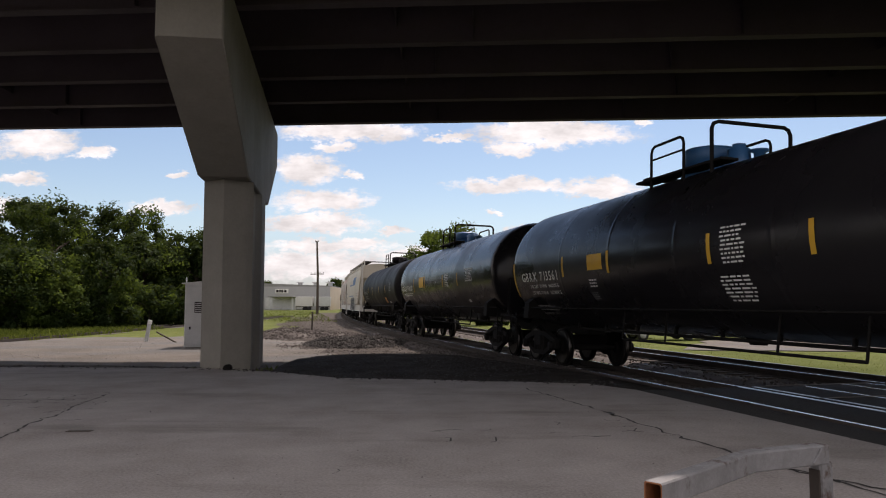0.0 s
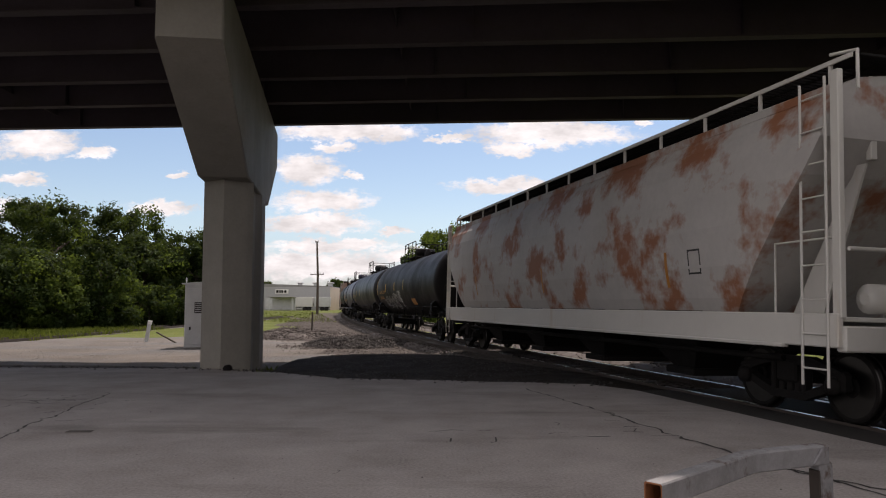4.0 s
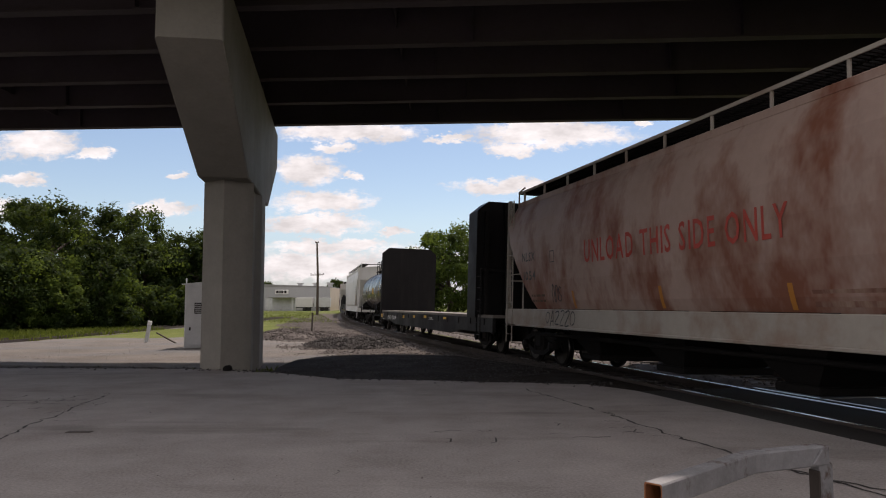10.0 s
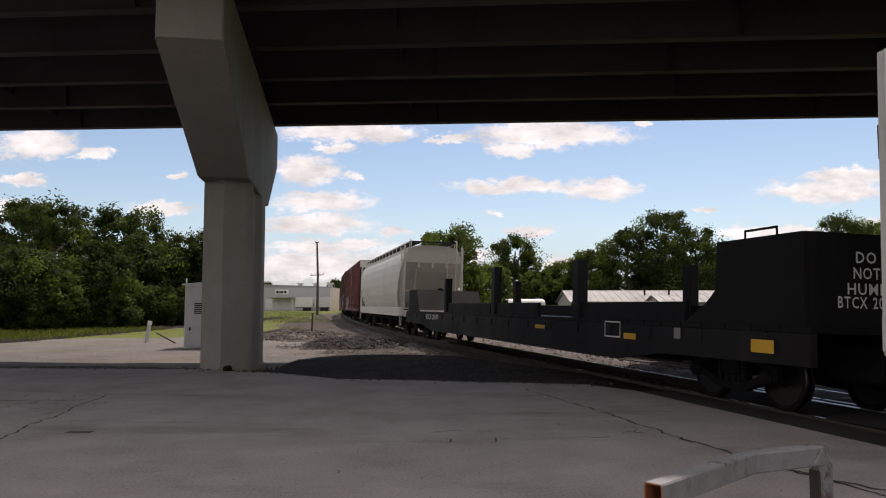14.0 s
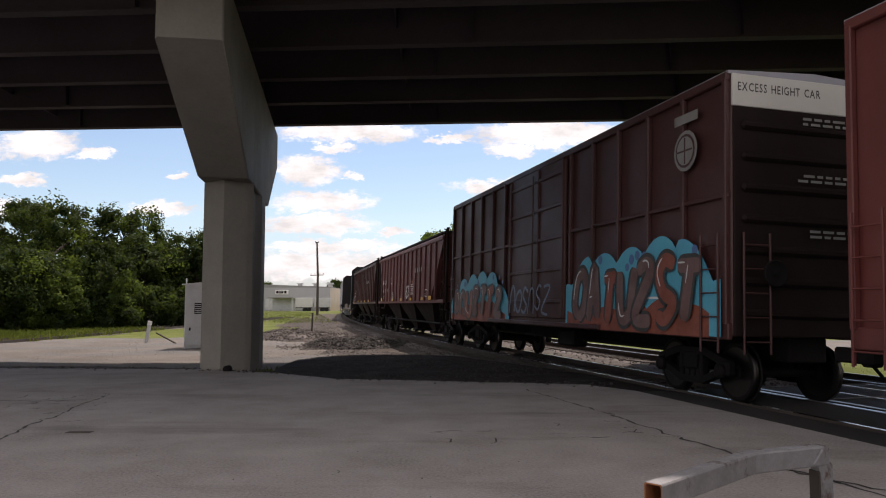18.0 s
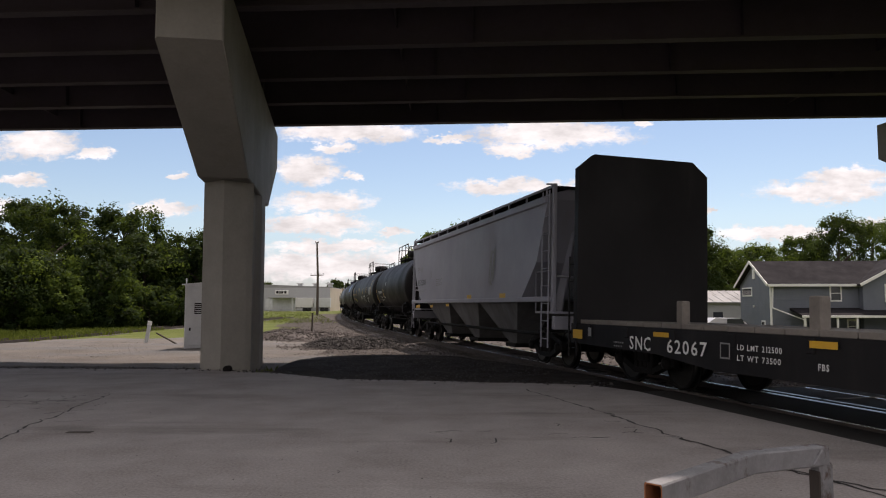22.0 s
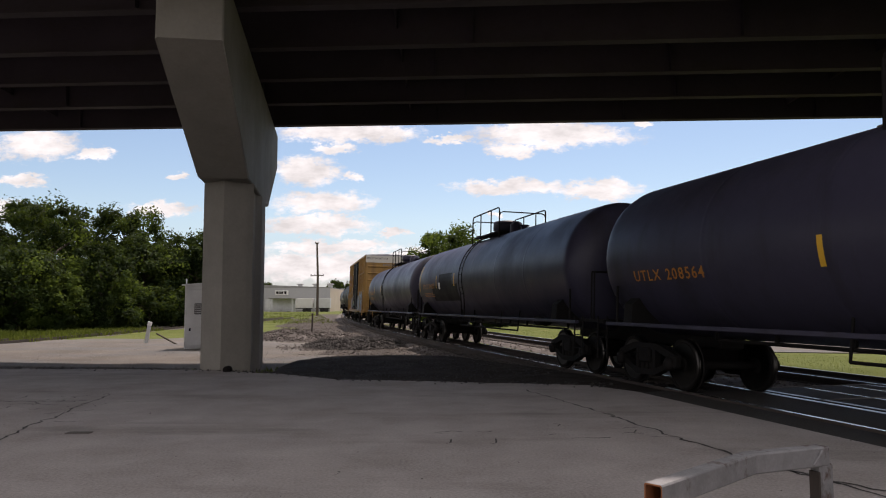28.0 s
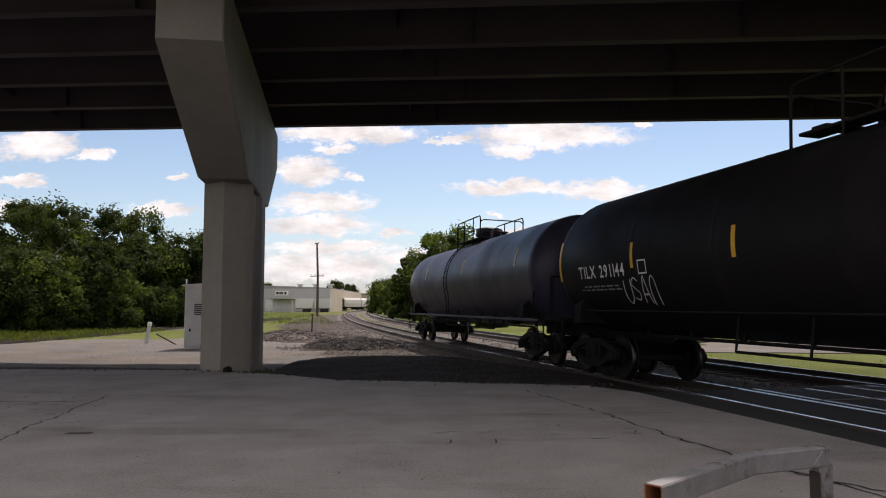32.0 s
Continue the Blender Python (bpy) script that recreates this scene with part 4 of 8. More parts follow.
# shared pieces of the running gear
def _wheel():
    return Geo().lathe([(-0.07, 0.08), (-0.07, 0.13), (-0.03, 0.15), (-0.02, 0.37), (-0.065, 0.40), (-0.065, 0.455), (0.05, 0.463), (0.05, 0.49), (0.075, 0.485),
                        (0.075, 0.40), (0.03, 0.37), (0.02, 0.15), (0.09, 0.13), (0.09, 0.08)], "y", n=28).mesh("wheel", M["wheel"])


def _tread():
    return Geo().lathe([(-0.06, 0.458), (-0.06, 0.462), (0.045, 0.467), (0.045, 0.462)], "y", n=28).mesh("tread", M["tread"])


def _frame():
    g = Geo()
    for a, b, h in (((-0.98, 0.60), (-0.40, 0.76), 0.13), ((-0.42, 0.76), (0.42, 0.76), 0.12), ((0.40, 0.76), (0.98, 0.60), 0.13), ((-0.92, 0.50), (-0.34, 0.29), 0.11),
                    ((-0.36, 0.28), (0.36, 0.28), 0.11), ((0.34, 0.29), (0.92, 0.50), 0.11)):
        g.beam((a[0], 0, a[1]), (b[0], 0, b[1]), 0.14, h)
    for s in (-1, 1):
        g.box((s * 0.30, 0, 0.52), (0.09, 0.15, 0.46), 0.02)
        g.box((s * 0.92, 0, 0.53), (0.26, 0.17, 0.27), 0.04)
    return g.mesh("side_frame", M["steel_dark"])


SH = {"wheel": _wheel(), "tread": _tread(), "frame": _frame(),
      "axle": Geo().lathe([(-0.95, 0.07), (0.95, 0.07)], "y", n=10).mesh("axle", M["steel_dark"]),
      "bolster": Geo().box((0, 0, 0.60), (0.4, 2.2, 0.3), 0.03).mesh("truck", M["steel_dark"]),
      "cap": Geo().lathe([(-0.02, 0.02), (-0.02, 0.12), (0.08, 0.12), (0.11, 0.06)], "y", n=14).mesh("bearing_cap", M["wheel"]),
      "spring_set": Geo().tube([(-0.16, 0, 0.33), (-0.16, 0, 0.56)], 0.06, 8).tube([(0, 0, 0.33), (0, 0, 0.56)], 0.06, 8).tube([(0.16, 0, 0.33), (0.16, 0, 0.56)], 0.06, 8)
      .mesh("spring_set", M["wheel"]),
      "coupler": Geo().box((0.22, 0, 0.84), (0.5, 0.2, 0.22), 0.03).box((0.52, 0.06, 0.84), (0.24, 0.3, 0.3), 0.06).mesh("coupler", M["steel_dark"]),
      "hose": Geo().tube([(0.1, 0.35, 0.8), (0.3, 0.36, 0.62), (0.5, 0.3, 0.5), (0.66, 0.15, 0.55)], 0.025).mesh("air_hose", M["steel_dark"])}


def running_gear(car, x_truck, x_end, back=0.0):
    for sx in (-1, 1):
        t = part("truck", SH["bolster"], None, car)
        t.location.x = sx * x_truck - (back if sx < 0 else 0)
        for sy in (-1, 1):
            o = part("side_frame", SH["frame"], None, t)
            o.location.y = sy * 1.0
            o = part("spring_set", SH["spring_set"], None, t)
            o.location.y = sy * 1.0
        for ax in (-0.89, 0.89):
            o = part("axle", SH["axle"], None, t)
            o.location = (ax, 0, 0.463)
            for sy in (-1, 1):
                for nm in ("wheel", "tread"):
                    o = part(nm, SH[nm], None, t)
                    o.location = (ax, sy * 0.755, 0.466)
                    o.rotation_euler.z = 0 if sy < 0 else math.pi
                o = part("bearing_cap", SH["cap"], None, t)
                o.location = (ax, sy * 1.06, 0.48)
                o.rotation_euler.z = 0 if sy > 0 else math.pi
        for nm in ("coupler", "air_hose"):
            o = part(nm, SH["coupler" if nm == "coupler" else "hose"], None, car)
            o.location.x = sx * (x_end - 0.1)
            o.rotation_euler.z = 0 if sx > 0 else math.pi


def ladder(car, x, y, z0, z1, w, material, rungs=None, axis="x"):
    """Two stringers with rungs, standing off the body."""
    g = Geo()
    e = Vector((w / 2, 0, 0)) if axis == "x" else Vector((0, w / 2, 0))
    c = Vector((x, y, 0))
    for s in (-1, 1):
        g.tube([c + s * e + Vector((0, 0, z0)), c + s * e + Vector((0, 0, z1))], 0.02, 5)
    n = rungs or max(2, int((z1 - z0) / 0.38))
    for i in range(n):
        z = z0 + (z1 - z0) * (i + 0.5) / n
        g.tube([c - e + Vector((0, 0, z)), c + e + Vector((0, 0, z))], 0.013, 5)
    return part("ladder", g, material, car)


def car_root(label, category):
    t = new({"tank car": "tank_car", "hopper car": "hopper_car", "boxcar": "boxcar", "flatcar": "flatcar"}[category])
    return tagged(t, label, category, "cars of the freight train")


def tank_car(L, label, body="black", rad=1.54, zc=2.50, dome=None, dome_x=0.0, rail_side=None, fittings="steel_dark", ends=True, style=0, big_dome=False, ext=0.6, fore=0.2):
    """A tank car. Returns it and its near face."""
    car = car_root(label, "tank car")
    B = L - 1.75
    h = 0.62
    b = B / 2
    prof = []
    for i in range(9):
        a = math.pi / 2 * i / 8
        prof.append((-b + h - h * math.cos(a), max(0.01, rad * math.sin(a) ** 0.75)))
    prof.append((-b + h + 0.1, rad))
    # shell courses meet in slight weld rings
    for k in range(1, 6):
        x = -b + h + (B - 2 * h) * k / 6
        prof += [(x - 0.09, rad), (x - 0.03, rad), (x, rad + 0.005), (x + 0.03, rad), (x + 0.09, rad)]
    prof += [(-x, r) for x, r in prof[:10][::-1]]
    prof = [(x - ext if x < -b + h + 0.2 else x + fore if x > b - h - 0.2 else x, r) for x, r in prof]
    g = Geo().lathe(prof, "x", (0, 0, zc), 56)
    part("tank", g, P[body], car)
    mt = M["steel_dark"] if fittings == "steel_dark" else P[fittings]
    for sx in (-1, 1):
        xs = sx * (b - 1.15) - (0.45 if sx < 0 else 0)
        b0, b = b, b + (ext if sx < 0 else fore)
        part("centre_sill", Geo().box((sx * (b - 0.9), 0, 0.98), (3.2, 0.5, 0.42), 0.03), mt, car)
        sad = [(-1.45, 1.15), (1.45, 1.15), (1.42, 1.55), (1.0, 1.9), (-1.0, 1.9), (-1.42, 1.55)]
        part("saddle", Geo().prism(sad, "x", xs - 0.16, xs + 0.16), mt, car)
        part("end_platform", Geo().box((sx * (b + 0.2), 0, 1.2), (0.62, 2.7, 0.07), 0.01), mt, car)
        g = Geo()
        for y in (-1.3, -0.45, 0.45, 1.3):
            g.tube([(sx * (b + 0.42), y, 1.22), (sx * (b + 0.42), y, 2.25)], 0.02, 5)
        g.tube([(sx * (b + 0.42), -1.3, 2.25), (sx * (b + 0.42), 1.3, 2.25)], 0.02, 5)
        part("end_handrail", g, mt, car)
        ladder(car, sx * (b - 0.1), -1.36, 0.45, 1.3, 0.42, mt, 3)
        b = b0
    if rail_side:
        for y in (-1.42, 1.42):
            part("side_sill", Geo().box((0, y, 1.16), (B + 0.3, 0.10, 0.07), 0.01), P[rail_side], car)
        for sx in (-1, 1):
            for y in (-1.42, 1.42):
                part("grab_post", Geo().tube([(sx * (b - 0.25), y, 1.16), (sx * (b - 0.25), y, 1.9)], 0.025, 5), mt, car)
    else:
        for y in (-1.36, 1.36):
            part("side_handrail", Geo().tube([(-b + 0.2, y, 1.42), (b - 0.2, y, 1.42)], 0.02, 5), mt, car)
    # under the tank: outlet, brake gear, hangers
    g = Geo().lathe([(0.86, 0.14), (0.95, 0.2), (1.2, 0.2), (1.55, 0.34)], "z", (0.15, 0, 0), 16)
    part("outlet_valve", g, mt, car)
    g = Geo()
    g.tube([(-b + 2.4, -0.6, 0.95), (b - 2.4, -0.6, 0.95)], 0.035, 6)
    for k in range(-4, 5):
        g.beam((k * B / 11, -0.6, 0.95), (k * B / 11, -0.55, 1.6), 0.05, 0.05)
    g.tube([(-2.6, -1.1, 0.82), (3.6, -1.1, 0.82)], 0.025, 5)
    for x in (-2.6, -1.0, 2.0, 3.6):
        g.tube([(x, -1.1, 0.82), (x, -1.0, 1.75)], 0.022, 5)
    part("brake_rigging", g, M["steel_dark"], car)
    part("brake_cylinder", Geo().lathe([(-0.35, 0.05), (-0.3, 0.16), (0.3, 0.16), (0.36, 0.05)], "x", (b - 3.6, -0.75, 1.15), 14), mt, car)
    # fittings on top
    zt = zc + rad
    x0 = dome_x
    dm = P[dome] if dome else P[body]
    k = 1.25 if big_dome else 1.0
    part("manway", Geo().lathe([(-0.12, 0.55 * k), (0.06, 0.55 * k), (0.08, 0.44 * k), (0.14, 0.44 * k), (0.16, 0.5 * k), (0.42 * k, 0.5 * k), (0.46 * k, 0.47 * k), (0.5 * k, 0.3)], "z", (x0, 0, zt), 26), dm, car)
    part("valve_housing", Geo().lathe([(-0.06, 0.2), (0.3, 0.2), (0.34, 0.12), (0.4, 0.12)], "z", (x0 + 0.85, 0, zt), 14), dm, car)
    part("valve", Geo().lathe([(-0.06, 0.1), (0.2, 0.1), (0.22, 0.16), (0.26, 0.16)], "z", (x0 + 1.15, 0.2, zt), 12), dm, car)
    for y in (-0.62, 0.62):
        part("walkway", Geo().box((x0, y, zt - 0.02), (2.9, 0.36, 0.05), 0.01), mt, car)
    part("walkway", Geo().box((x0 - 1.1, 0, zt + 0.03), (0.3, 1.5, 0.05), 0.01), mt, car)

    def hoop(p, q, low, high, r):
        """A rail with rounded corners from foot p to foot q."""
        p, q = Vector(p), Vector(q)
        d = (q - p).normalized() * 0.13
        up = Vector((0, 0, high))
        part("top_handrail", Geo().tube([p + Vector((0, 0, low)), p + up - Vector((0, 0, 0.13)), p + up - Vector((0, 0, 0.04)) + d * 0.3, p + up + d, q + up - d, q + up - Vector((0, 0, 0.04)) - d * 0.3,
                                         q + up - Vector((0, 0, 0.13)), q + Vector((0, 0, low))], r, 7), mt, car)
    if style == 0:
        hoop((x0 - 0.85, -0.78, zt), (x0 + 0.3, -0.78, zt), -0.25, 0.62, 0.028)
        hoop((x0 - 0.75, 0.78, zt), (x0 + 0.7, 0.78, zt), -0.25, 0.6, 0.028)
        hoop((x0 + 1.2, -0.8, zt), (x0 + 1.2, 0.8, zt), -0.25, 0.68, 0.036)
        part("top_handrail", Geo().tube([(x0 - 0.85, -0.78, zt + 0.36), (x0 + 0.3, -0.78, zt + 0.36)], 0.02, 6), mt, car)
    else:
        for y in (-0.8, 0.8):
            hoop((x0 - 1.6, y, zt), (x0 + 1.5, y, zt), -0.25, 0.76, 0.024)
            for x in (-0.6, 0.6):
                part("rail_post", Geo().tube([(x0 + x, y, zt - 0.25), (x0 + x, y, zt + 0.76)], 0.022, 6), mt, car)
        for x in (-1.6, 1.5):
            hoop((x0 + x, -0.8, zt), (x0 + x, 0.8, zt), 0.2, 0.62, 0.02)
    # ladder bent round the shell
    if rail_side:
        g = Geo()
        arc = [(math.radians(a)) for a in range(-20, 76, 8)]
        for dx in (-0.2, 0.2):
            g.tube([(x0 - 0.3 + dx, -(rad + 0.09) * math.cos(a), zc + (rad + 0.09) * math.sin(a)) for a in arc] , 0.018, 5)
            g.tube([(x0 - 0.3 + dx, -(rad + 0.09) * math.cos(arc[0]), zc + (rad + 0.09) * math.sin(arc[0])), (x0 - 0.3 + dx, -1.45, 1.2)], 0.018, 5)
        for a in arc:
            g.tube([(x0 - 0.5, -(rad + 0.09) * math.cos(a), zc + (rad + 0.09) * math.sin(a)), (x0 - 0.1, -(rad + 0.09) * math.cos(a), zc + (rad + 0.09) * math.sin(a))], 0.012, 4)
        part("side_ladder", g, mt, car)
    running_gear(car, b - 1.15, L / 2 - 0.75, 0.45)
    side = Side(car, lambda z: math.sqrt(max(0.01, rad * rad - (z - zc) ** 2)))
    return car, side, b


def stripes(side, xs, z, h, material, w=0.10):
    for x in xs:
        side.rect(x, z, w, h, P[material], "reflective_strip", 0.008)


def profile_car(car, prof, b, cut, zcut, material, name="body", ribs=0):
    """A hopper body from a half section of (y, z), bottom to top; its lower ends are drawn in by cut."""
    z0 = prof[0][1]
    ve, fs = [], []
    n = len(prof)
    for x in (-1, 1):
        for s in (-1, 1):
            for y, z in prof:
                xe = b - cut * min(1, max(0, (zcut - z) / (zcut - z0)))
                ve.append((x * xe, s * y, z))
    A, Bq, C, D = 0, n, 2 * n, 3 * n
    for i in range(n - 1):
        fs += [(A + i, A + i + 1, C + i + 1, C + i), (Bq + i, D + i, D + i + 1, Bq + i + 1), (A + i, Bq + i, Bq + i + 1, A + i + 1), (C + i, C + i + 1, D + i + 1, D + i)]
    fs += [(A + n - 1, Bq + n - 1, D + n - 1, C + n - 1), (A, C, D, Bq)]
    return part(name, Geo().add(ve, fs), material, car)


def depth_of(prof):
    zs, ys = [p[1] for p in prof], [p[0] for p in prof]
    return lambda z: float(np.interp(z, zs, ys))


ACF = [(1.36, 1.38), (1.45, 1.62), (1.55, 2.1), (1.60, 2.7), (1.59, 3.2), (1.53, 3.65), (1.42, 4.0), (1.22, 4.32), (0.95, 4.46), (0.5, 4.52), (0.02, 4.54)]
FLAT = [(1.50, 1.40), (1.60, 1.53), (1.61, 2.6), (1.60, 3.5), (1.52, 3.95), (1.38, 4.35), (1.30, 4.44), (0.7, 4.55), (0.02, 4.58)]
GRAIN = [(1.52, 1.68), (1.54, 1.72), (1.54, 2.6), (1.54, 4.10), (1.50, 4.22), (0.8, 4.42), (0.02, 4.46)]


def hopper_car(L, label, body, prof, kind="acf", bays=4, sill=True, trim=None, gap=1.15, cut=1.9, zcut=3.5, ribs=0, walk_up=0.14):
    """A covered hopper car. Returns it, its near face and half the body's length."""
    car = car_root(label, "hopper car")
    B = L - gap
    b = B / 2
    pm, tm = P[body], P[trim or body]
    profile_car(car, prof, b - 0.28, cut, zcut, pm)
    top = prof[-1][1]
    yt = prof[-4][0]
    if sill:
        for s in (-1, 1):
            part("side_sill", Geo().box((0, s * 1.47, 1.20), (B - 0.1, 0.09, 0.42), 0.015).box((0, s * 1.50, 0.98), (B - 2.0, 0.12, 0.05), 0.01), tm, car)
    else:
        for s in (-1, 1):
            part("side_sill", Geo().box((0, s * 1.50, 1.66), (B - 0.3, 0.12, 0.13), 0.015), pm, car)
    if ribs:
        for s in (-1, 1):
            for k in range(ribs):
                x = -b + 1.5 + (B - 3.0) * k / (ribs - 1)
                part("rib", Geo().box((x, s * 1.57, 2.9), (0.11, 0.09, 2.42), 0.02), pm, car)
    if not sill:
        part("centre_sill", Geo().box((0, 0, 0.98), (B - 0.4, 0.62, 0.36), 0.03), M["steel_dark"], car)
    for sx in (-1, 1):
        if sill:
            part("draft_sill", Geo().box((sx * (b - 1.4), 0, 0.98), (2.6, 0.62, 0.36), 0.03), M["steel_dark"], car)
        part("end_sill", Geo().box((sx * (b - 0.08), 0, 1.1), (0.16, 2.9, 0.32), 0.02), tm, car)
        part("end_floor", Geo().box((sx * (b - 0.75), 0, 1.34), (1.3, 2.8, 0.06), 0.01), tm, car)
        for y in (-1.44, 1.44):
            part("corner_post", Geo().box((sx * (b - 0.1), y, 2.9), (0.14, 0.09, 3.1), 0.012), tm, car)
            xin = sx * (b - 1.35)
            part("slope_web", Geo().prism([(xin - sx * 0.35, 1.36), (xin + sx * 0.25, 1.36), (sx * (b - 0.32), 3.35), (sx * (b - 0.5), 3.35)], "y", y * 0.55 - 0.02, y * 0.55 + 0.02), tm, car)
            part("handrail", Geo().tube([(sx * (b - 0.12), y, 2.35), (xin + sx * 0.1, y, 2.35), (xin + sx * 0.1, y, 1.36)], 0.018, 5), tm, car)
            ladder(car, sx * (b - 0.42), y * 1.06, 0.5, top - 0.15, 0.44, tm, 9)
        ladder(car, sx * (b + 0.06), 0.9, 1.3, top - 0.1, 0.44, tm, 8, "y")
        for y in (-0.7, 0.0, 0.7):
            part("end_post", Geo().box((sx * (b - 0.33), y, 3.95), (0.09, 0.1, 1.1), 0.01), tm, car)
        part("end_rail", Geo().tube([(sx * (b + 0.02), -1.4, 2.2), (sx * (b + 0.02), 1.4, 2.2)], 0.03, 6), tm, car)
    part("brake_wheel", Geo().lathe([(0, 0.02), (0, 0.2), (0.04, 0.2), (0.04, 0.17), (0.02, 0.15), (0.02, 0.05), (0.04, 0.02)], "x", (b + 0.08, 0.35, 2.2), 18), M["steel_dark"], car)
    part("air_tank", Geo().lathe([(-0.5, 0.08), (-0.45, 0.2), (0.45, 0.2), (0.5, 0.08)], "y", (b - 0.7, 0.0, 1.62), 14), tm, car)
    # chutes
    span = (B - 5.4) / bays
    for k in range(bays):
        x = -B / 2 + 2.7 + span * (k + 0.5)
        hs, hb = span * (0.40 if sill else 0.5), 0.32
        z1, z0 = (1.42 if sill else 1.66, 0.42)
        w1, w0 = 1.42, 0.85
        v = [(x - hs, -w1, z1), (x + hs, -w1, z1), (x + hs, w1, z1), (x - hs, w1, z1), (x - hb, -w0, z0), (x + hb, -w0, z0), (x + hb, w0, z0), (x - hb, w0, z0)]
        # brown and grey chutes carry the shade under the car in their colour
        part("chute", Geo().add(v, [(0, 1, 5, 4), (1, 2, 6, 5), (2, 3, 7, 6), (3, 0, 4, 7), (4, 5, 6, 7), (3, 2, 1, 0)]), (P["brown_shade"] if body in ("brown", "oxide") else P["grey_grime_shade"]) if not sill else M["steel_dark"], car)
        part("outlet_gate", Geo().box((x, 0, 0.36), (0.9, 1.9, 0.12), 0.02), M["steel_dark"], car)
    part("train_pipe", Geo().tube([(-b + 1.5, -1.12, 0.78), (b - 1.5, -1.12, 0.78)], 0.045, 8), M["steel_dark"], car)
    # roof walk on brackets, and hatches
    yw = yt - 0.06
    zr = float(np.interp(yw, [p[0] for p in prof[::-1]], [p[1] for p in prof[::-1]])) if prof[-1][0] < yw else top
    zw = top + walk_up
    for s in (-1, 1):
        g = Geo()
        part("walk_edge", Geo().beam((-b + 0.1, s * (yw + 0.03), zw), (b - 0.1, s * (yw + 0.03), zw), 0.025, 0.06), tm, car)
        for y in (yw, yw - 0.28, yw - 0.56):
            g.beam((-b + 0.1, s * y, zw), (b - 0.1, s * y, zw), 0.035, 0.05)
        for k in range(int((B - 0.3) / 0.11)):
            x = -b + 0.15 + 0.11 * k
            g.beam((x, s * (yw - 0.56), zw), (x, s * yw, zw), 0.04, 0.035)
        part("roof_walk", g, M["steel_dark"], car, "open steel grating")
        part("top_chord", Geo().box((0, s * (prof[-4][0] + 0.015), prof[-4][1] - 0.02), (B - 0.56, 0.09, 0.15), 0.02), pm, car)
        n = int(B / 1.45)
        for k in range(n + 1):
            x = -b + 0.5 + (B - 1.0) * k / n
            part("walk_bracket", Geo().box((x, s * yw, (zr + zw) / 2 - 0.1), (0.05, 0.05, zw - zr + 0.16), 0.008), tm, car)
    for sx in (-1, 1):
        part("roof_end_walk", Geo().box((sx * (b - 0.3), 0, zw), (0.5, 2 * yw, 0.04), 0.008), M["steel_dark"], car)
        for y in (-1, 1):
            part("roof_grab", Geo().tube([(sx * (b - 0.05), y * yw, zw - 0.45), (sx * (b - 0.05), y * yw, zw + 0.05), (sx * (b - 0.5), y * yw, zw + 0.12)], 0.025, 6), tm, car)
    for k in range(10):
        part("hatch", Geo().lathe([(0, 0.32), (0.08, 0.32), (0.1, 0.2)], "z", (-b + 1.6 + (B - 3.2) * k / 9, 0, top - 0.02), 14), tm, car)
    running_gear(car, b - 1.5, L / 2 - 0.6)
    return car, Side(car, depth_of(prof)), b


